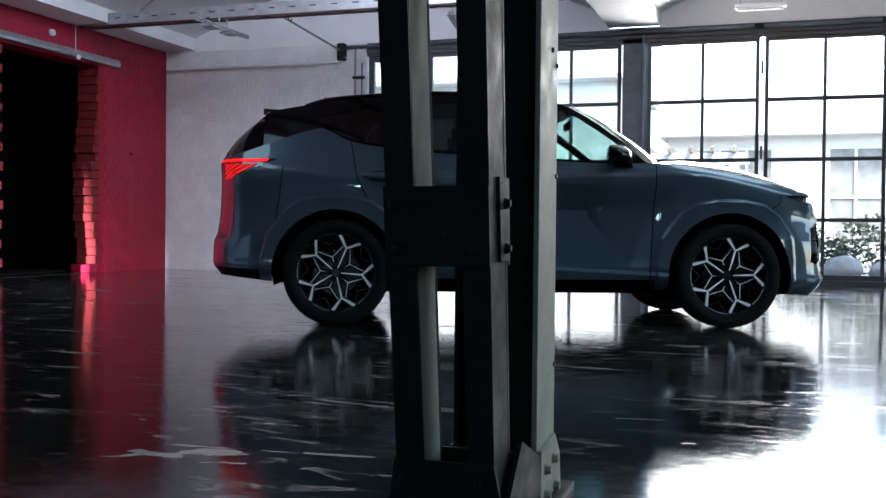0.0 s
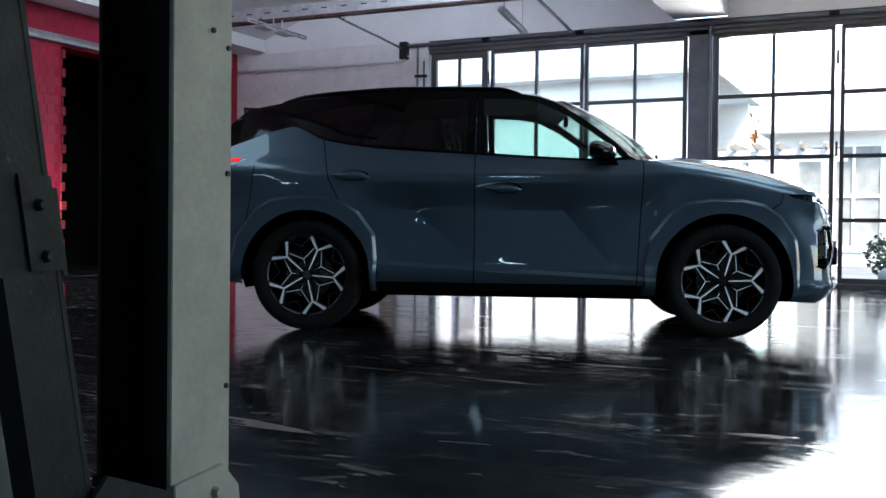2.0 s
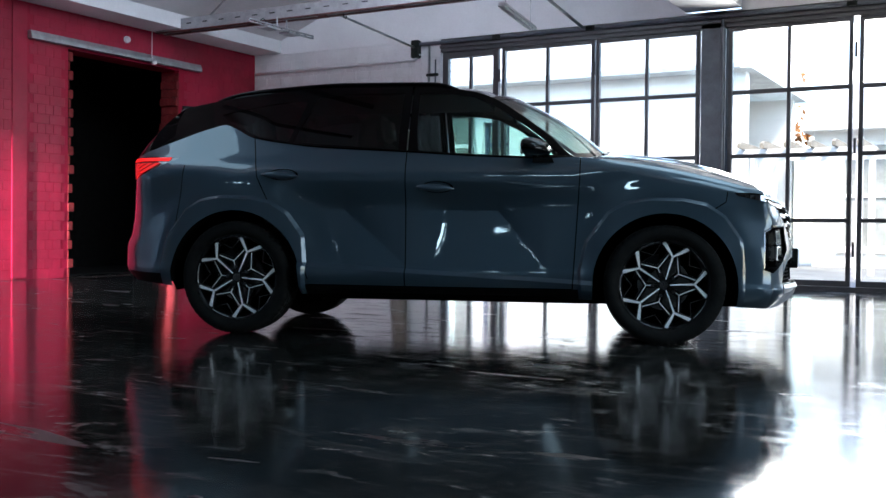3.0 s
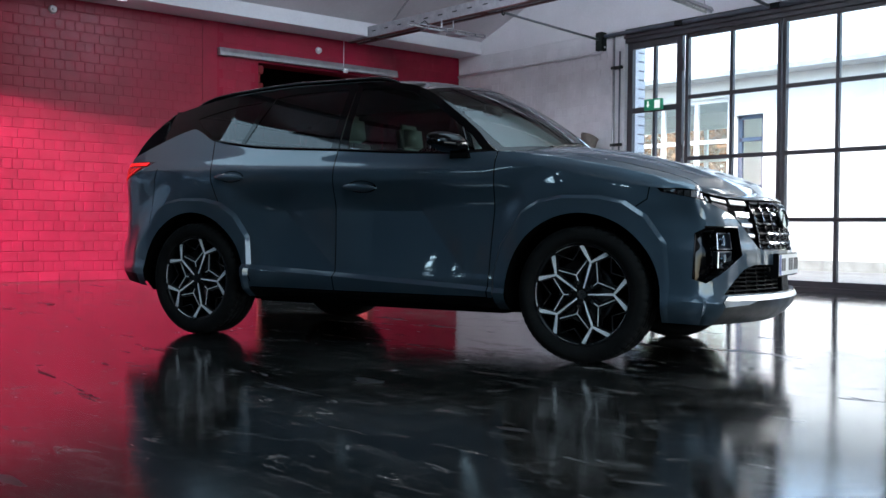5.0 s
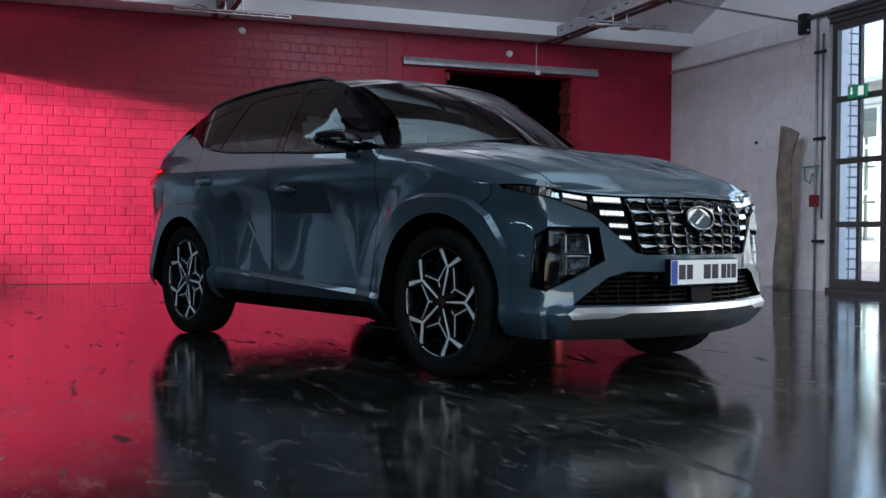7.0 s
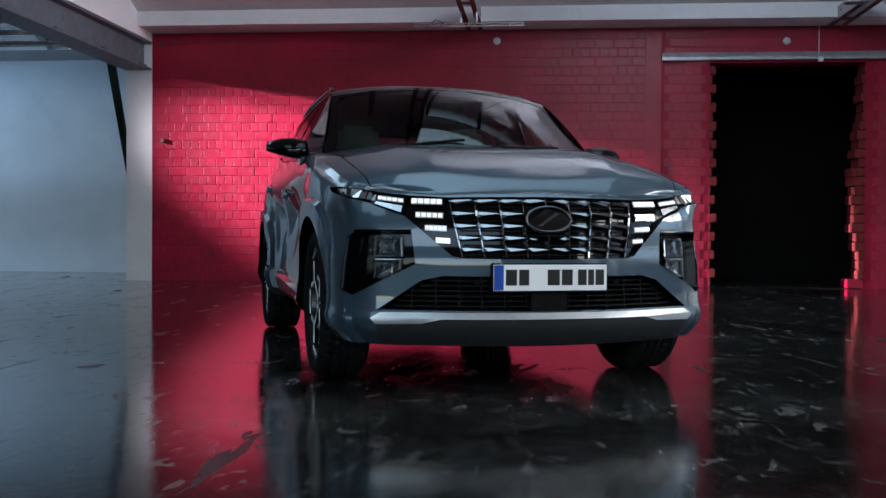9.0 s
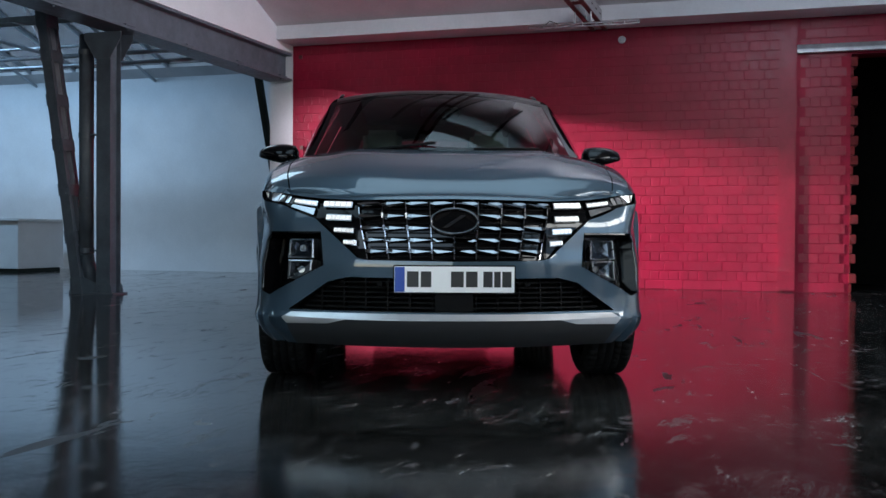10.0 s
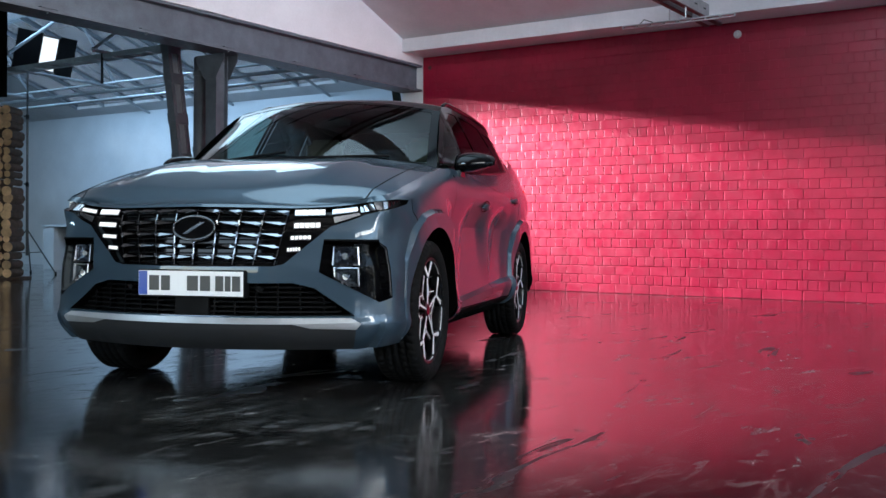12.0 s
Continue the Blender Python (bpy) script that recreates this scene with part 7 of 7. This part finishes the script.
# stacked firewood
M["log_end"] = paint("cut_wood", (0.74, 0.52, 0.29), 0.8, vary=0.35, scale=9, fine=60, relief=0.4, per_piece=0.35)
M["log_bark"] = paint("log_bark", (0.09, 0.06, 0.04), 0.9, vary=0.4, scale=9, fine=40, relief=0.8)
fw = thing("firewood_stack", pose(-6.66, -3.36, 0, 0, 0, 124.1), "tall stack of cut round firewood logs", "firewood")
rng = random.Random(3)
row, z = 0, 0.12
while z < 2.9:
    u = rng.uniform(0.0, 0.05) + 0.19
    while u < 1.5:
        r = rng.uniform(0.055, 0.095)
        bm = bmesh.new()
        n = 12
        w = rng.uniform(-0.05, 0.03)
        ring0, ring1 = [], []
        for k in range(n):
            a = 2 * math.pi * k / n
            rr = r * (1 + rng.uniform(-0.06, 0.06))
            ring0.append(bm.verts.new((rr * math.cos(a), w, rr * math.sin(a))))
            ring1.append(bm.verts.new((rr * math.cos(a), w + 0.5, rr * math.sin(a))))
        for k in range(n):
            bm.faces.new((ring0[k], ring0[(k + 1) % n], ring1[(k + 1) % n], ring1[k]))
        bm.faces.new(ring0)
        bm.faces.new(ring1)
        me = mesh_of(bm, "log", M["log_bark"])
        me.materials.append(M["log_end"])
        for p in me.polygons:
            if abs(p.normal.y) > 0.9:
                p.material_index = 1
        o = piece("log", me, fw, pose(-u, 0, z + rng.uniform(-0.02, 0.02)))
        u += r * 2 + 0.005
    z += 0.135
bm = bmesh.new()
box(bm, -1.6, 0.0, 0.0, 0.5, 0.0, 0.035)
part("pallet", bm, M["log_bark"], fw, "dark timber base")
# runs on unseen past its edge to hide roof glazing from floor reflections
bm = bmesh.new()
_fold = [(-3.4 + 0.07 * k, -0.4 + 0.025 * math.sin(k * 1.3)) for k in range(49)]
prism(bm, _fold + [(x, y + 0.008) for x, y in _fold[::-1]], "z", 2.96, 5.55)
dr = one("black_drape", bm, M["black"], "black drape hanging in folds above the firewood", "drape")
dr.matrix_world = pose(-6.66, -3.36, 0, 0, 0, 124.1)

# ---- outside ----
M["render_white"] = paint("white_render", (0.78, 0.77, 0.74), 0.8, vary=0.1, scale=1.0, fine=20, relief=0.2)
# pane grey raised: the bright sky it reflects is put into the colour
M["window_dark"] = paint("far_window_sky_tone", (0.34, 0.34, 0.32), 0.08, vary=0.3, relief=0)
M["white_wood"] = paint("white_wood", (0.8, 0.8, 0.79), 0.5, vary=0.06)
M["timber"] = paint("pergola_timber", (0.27, 0.23, 0.18), 0.8, vary=0.3)
M["leaf_green"] = paint("grey_green_leaves", (0.07, 0.1, 0.06), 0.7, vary=0.4, scale=4, per_piece=0.5)
M["leaf_autumn"] = paint("autumn_leaves", (0.32, 0.12, 0.03), 0.7, vary=0.5, scale=2, per_piece=0.5)
M["stone"] = paint("garden_stone", (0.34, 0.33, 0.31), 0.85, vary=0.3, scale=4, relief=0.6)
M["ground_far"] = paint("gravel_ground", (0.26, 0.24, 0.21), 0.9, vary=0.3, scale=0.6, fine=15, relief=0.6)
bm = bmesh.new()
n = 24
ring = [[bm.verts.new((r * math.cos(2 * math.pi * k / n), 20 + r * math.sin(2 * math.pi * k / n), -0.27)) for k in range(n)] for r in (60, 2000)]
bm.faces.new(ring[0])
for k in range(n):
    bm.faces.new((ring[0][k], ring[0][(k + 1) % n], ring[1][(k + 1) % n], ring[1][k]))
one("ground", bm, M["ground_far"], "open ground round the hall", "ground", "structure")
bm = bmesh.new()
box(bm, -16, 24, YN + 0.32, 26, -0.2, -0.04)
one("pavement", bm, M["asphalt"], "pale paved courtyard outside the windows", "pavement", "structure")


def far_house(x0, x1, y, h, cols, label, w=1.9, sill=0.35, head=2.75):
    b = thing("courtyard_building", pose(0, y, 0), label, "building", "buildings round the courtyard")
    step = (x1 - x0) / cols
    bm = bmesh.new()
    box(bm, x0, x1, 0, 0.3, -0.05, sill)
    box(bm, x0, x1, 0, 0.3, head, h)
    for i in range(cols + 1):
        c = x0 + step * i
        a, e = max(x0, c - (step - w) / 2), min(x1, c + (step - w) / 2)
        box(bm, a, e, 0, 0.3, sill, head)
    part("wall", bm, M["render_white"], b, "white rendered wall")
    bm = bmesh.new()
    prism(bm, [(-0.5, h), (-0.5, h + 0.12), (4.0, h + 1.9), (8.5, h + 0.12), (8.5, h)], "x", x0 - 0.2, x1 + 0.2)
    part("roof", bm, M["white_wood"], b, "pale low roof")
    bm = bmesh.new()
    box(bm, x0, x1, 0.3, 8, h - 0.1, h - 0.003)
    box(bm, x0, x1, 7.8, 8, -0.05, h - 0.1)
    part("back_wall", bm, M["render_white"], b)
    for i in range(cols):
        c = x0 + step * (i + 0.5)
        win = part("window", bmesh.new(), M["white_wood"], b, "white framed window")
        bm = bmesh.new()
        t = 0.07
        a, e = c - w / 2 + 0.002, c + w / 2 - 0.002
        box(bm, a, a + t, 0.05, 0.13, sill, head)
        box(bm, e - t, e, 0.05, 0.13, sill, head)
        for z in (sill, (sill + head) / 2 - 0.03, head - t):
            box(bm, a + t, e - t, 0.05, 0.13, z, z + t)
        for k in (1, 2):
            x = a + (e - a) * k / 3
            for z0, z1 in ((sill + t, (sill + head) / 2 - 0.03), ((sill + head) / 2 - 0.03 + t, head - t)):
                box(bm, x - 0.03, x + 0.03, 0.05, 0.13, z0, z1)
        part("frame", bm, M["white_wood"], win)
        bm = bmesh.new()
        box(bm, a, e, 0.10, 0.11, sill, head)
        part("pane", bm, M["window_dark"], win, "pane with bright sky reflection put into its colour")
        bm = bmesh.new()
        box(bm, a - 0.05, e + 0.05, -0.08, 0.04, sill - 0.06, sill - 0.003)
        part("sill", bm, M["white_wood"], win)
    return b


def passage_house(x0, x1, y, h, depth, label):
    """A long low wing with a glazed bay that looks right through it, a doorway and a plain wall."""
    b = thing("courtyard_building", pose(0, y, 0), label, "building", "buildings round the courtyard")
    # back opening added so orange trees show in the panes instead of reflections
    for y0, openings in ((0.0, [(-14.6, -12.0, 0.5, 3.5), (-11.75, -9.12, 0.5, 3.5), (-8.95, -8.3, 0.0, 3.1)]), (depth - 0.3, [(-21.0, -12.2, 0.5, 3.5)])):
        bm = bmesh.new()
        at = x0
        for a, e, z0, z1 in openings:
            box(bm, at, a, y0, y0 + 0.3, -0.05, h)
            box(bm, a, e, y0, y0 + 0.3, z1, h)
            if z0 > 0:
                box(bm, a, e, y0, y0 + 0.3, -0.05, z0)
            at = e
        box(bm, at, x1, y0, y0 + 0.3, -0.05, h)
        part("wall", bm, M["render_white"], b, "white rendered wall")
        for a, e, z0, z1 in openings:
            win = part("window", bmesh.new(), M["white_wood"], b, "tall white framed window")
            n = max(1, round((e - a) / 0.88))
            bm = bmesh.new()
            for k in range(n + 1):
                c = min(max(a + (e - a) * k / n, a + 0.045), e - 0.045)
                box(bm, c - 0.045, c + 0.045, y0 + 0.1, y0 + 0.18, z0, z1)
            for z in (z0 + 0.04, 1.62, 2.6, z1 - 0.04):
                for k in range(n):
                    c0, c1 = a + (e - a) * k / n + 0.045, a + (e - a) * (k + 1) / n - 0.045
                    if z > z0 + 0.03:
                        box(bm, c0, c1, y0 + 0.1, y0 + 0.18, z - 0.04, z + 0.04)
            part("frame", bm, M["white_wood"] if z0 > 0 else M["door_blue"], win, "" if z0 > 0 else "dark blue door frame")
            bm = bmesh.new()
            box(bm, a, e, y0 + 0.135, y0 + 0.141, z0, z1)
            part("pane", bm, M["glass"], win).visible_shadow = False
    bm = bmesh.new()
    prism(bm, [(-0.45, h), (-0.45, h + 0.1), (depth / 2, h + 1.5), (depth + 0.45, h + 0.1), (depth + 0.45, h)], "x", x0, x1 + 0.2)
    part("roof", bm, M["roof_tile"], b, "pale tiled low roof")
    bm = bmesh.new()
    box(bm, x0, x1, -0.56, -0.46, h + 0.0, h + 0.1)
    part("gutter", bm, M["galv"], b, "thin metal gutter")
    bm = bmesh.new()
    box(bm, x0, x1, -0.03, -0.003, -0.05, 0.16)
    part("plinth", bm, M["stone"], b, "grey plinth")
    return b


M["door_blue"] = paint("dark_blue_frame_paint", (0.05, 0.08, 0.13), 0.5, vary=0.15)
M["roof_tile"] = paint("pale_roof_tiles", (0.5, 0.53, 0.53), 0.8, vary=0.25, scale=3, fine=10, relief=0.4)
M["mortar"] = paint("grey_mortar", (0.3, 0.31, 0.33), 0.9, vary=0.2, relief=0.3)
passage_house(-26.0, -3.2, 21.5, 3.85, 5.0, "low white wing with tall glazed bays and a pale roof")
far_house(-2.6, 22.0, 25.5, 3.0, 8, "low white building with a pale roof")
bm = bmesh.new()
box(bm, -6.6, -6.155, YN + 0.31, YN + 0.66, -0.05, 3.6)
wing = one("garden_wall", bm, M["mortar"], "white brick pier with grey joints outside the door", "wall", "structure")
rng = random.Random(5)
bmj, fj = [], []
st_me = brick_mesh("wing_brick", 0.15, 0.105, M["white_brick"], 0.025)
for r in range(27):
    for c in ((0.085, 0.26) if r % 2 else (0.085, 0.26)):
        m = pose(-6.155, YN + 0.31, 0) @ Matrix.Translation((0, c, 0.07 + 0.13 * r))
        k = len(bmj)
        bmj += [m @ v.co for v in st_me.vertices]
        fj += [[k + i for i in p.vertices] for p in st_me.polygons]
me = bpy.data.meshes.new("brickwork")
me.from_pydata(bmj, [], fj)
me.materials.append(M["white_brick"])
o = new("brickwork", me)
o.parent = wing
tagged(o, "white painted bricks in courses", "", "", "stuff")

# pergola
pg = thing("pergola", pose(-2.5, 19.2, -0.17), "timber pergola in the courtyard", "pergola")
for x in (0.0, 1.7):
    for y in (0, 1.6):
        bm = bmesh.new()
        box(bm, x - 0.05, x + 0.05, y - 0.05, y + 0.05, 0.13, 2.2)
        part("post", bm, M["white_wood"], pg)
for y in (0, 1.6):
    bm = bmesh.new()
    box(bm, -0.3, 1.95, y - 0.04, y + 0.04, 2.2, 2.3)
    part("beam", bm, M["white_wood"], pg)
for k in range(6):
    bm = bmesh.new()
    prism(bm, [(-0.4, 2.3), (2.0, 2.3), (2.0, 2.42), (-0.25, 2.42), (-0.4, 2.37)], "x", -0.2 + k * 0.38, -0.14 + k * 0.38)
    part("rafter", bm, M["timber"], pg)


def leaf_mass(name, parent, centre, radii, count, size, material, seed, label=""):
    rng = random.Random(seed)
    verts, faces = [], []
    for _ in range(count):
        while True:
            p = Vector((rng.uniform(-1, 1), rng.uniform(-1, 1), rng.uniform(-1, 1)))
            if 0.35 < p.length < 1 and noise.noise(p * 2.3 + Vector((seed, 0, 0))) > -0.12:
                break
        c = Vector((centre[0] + p.x * radii[0], centre[1] + p.y * radii[1], centre[2] + p.z * radii[2]))
        a = Euler((rng.uniform(0, 6), rng.uniform(0, 6), rng.uniform(0, 6))).to_matrix()
        s = size * rng.uniform(0.6, 1.3)
        k = len(verts)
        verts += [c + a @ Vector(q) * s for q in ((0, -1, 0), (0.5, -0.2, 0.1), (0, 1, 0), (-0.5, -0.2, 0.1))]
        faces += [[k, k + 1, k + 2, k + 3]]
    me = bpy.data.meshes.new(name)
    me.from_pydata(verts, [], faces)
    me.materials.append(material)
    o = new(name, me)
    o.parent = parent
    return tagged(o, label)


for x, y, s, sd in ((0.5, 17.3, 0.55, 1), (1.5, 17.6, 0.7, 2), (2.6, 17.2, 0.5, 3), (-3.6, 19.3, 0.3, 6)):
    b = thing("bush", pose(x, y, -0.04), "grey-green garden bush beside the stones", "bush", "garden bushes")
    leaf_mass("leaves", b, (0, 0, s * 0.75), (s, s, s * 0.75), 900, 0.05, M["leaf_green"], sd)
    bm = bmesh.new()
    for k in range(6):
        a = k * 1.05
        rod(bm, (0, 0, 0), (s * 0.6 * math.cos(a), s * 0.6 * math.sin(a), s * 1.1), 0.015, 6, 0.006)
    part("stem", bm, M["timber"], b)
for x, y, r in ((0.95, 16.75, 0.3), (1.55, 16.7, 0.24), (0.35, 16.6, 0.2), (2.2, 16.7, 0.28)):
    bm = bmesh.new()
    bmesh.ops.create_icosphere(bm, subdivisions=3, radius=r)
    for v in bm.verts:
        v.co *= 1 + 0.25 * noise.noise(v.co * 4 + Vector((x, y, 0)))
        v.co.z *= 0.7
    o = one("garden_stone", bm, M["stone"], "rough grey garden stone in the courtyard", "stone", group="garden stones", smooth=True)
    o.location = (x, y, r * 0.45)


def tree(x, y, h, material, seed, label):
    t = thing("tree", pose(x, y, -0.25), label, "tree", "trees behind the courtyard")
    rng = random.Random(seed)
    bm = bmesh.new()
    rod(bm, (0, 0, 0), (0.1, 0.05, h * 0.5), 0.2, 10, 0.12)
    for k in range(7):
        a = k * 0.9
        b = (1.6 * math.cos(a), 1.6 * math.sin(a), h * rng.uniform(0.65, 0.95))
        rod(bm, (0.1, 0.05, h * (0.35 + 0.02 * k)), b, 0.07, 8, 0.02)
    part("trunk", bm, M["timber"], t)
    for k in range(6):
        leaf_mass("crown", t, (rng.uniform(-1.3, 1.3), rng.uniform(-1.3, 1.3), h * rng.uniform(0.55, 0.95)), (1.4, 1.4, 1.1), 500, 0.13, material, seed * 10 + k)


# first two trees added behind the glazed bay, in place of reflections in it
tree(-16.5, 30.5, 5.5, M["leaf_autumn"], 3, "autumn tree with orange leaves behind the building")
tree(-20.0, 31.5, 5.0, M["leaf_autumn"], 4, "autumn tree with orange leaves behind the building")
tree(-6.5, 33.5, 6.5, M["leaf_autumn"], 1, "autumn tree with orange leaves behind the building")

# ---- brick pieces ----
WEST = pose(XW - 0.0125, YB, 0)


def west_keep(c, z):
    y = c + YB
    if 9.71 < y < 9.97:
        return False
    return not (OPEN_Y0 - 0.1 < y < OPEN_Y1 + 0.1 and z < OPEN_Z + 0.05)


clad(wall_west, YN - YB - 0.02, RED_TOP, WEST, M["red"], west_keep, lambda c, z: 2.0 < c < 5.2 and 0.5 < z < 2.6)
clad(wall_north, WX0 - XW - 0.03, 3.4, pose(XW + 0.015, YN + 0.007, 0, 0, 0, -90), M["white_brick"], lambda c, z: True, lambda c, z: z > 0.6)
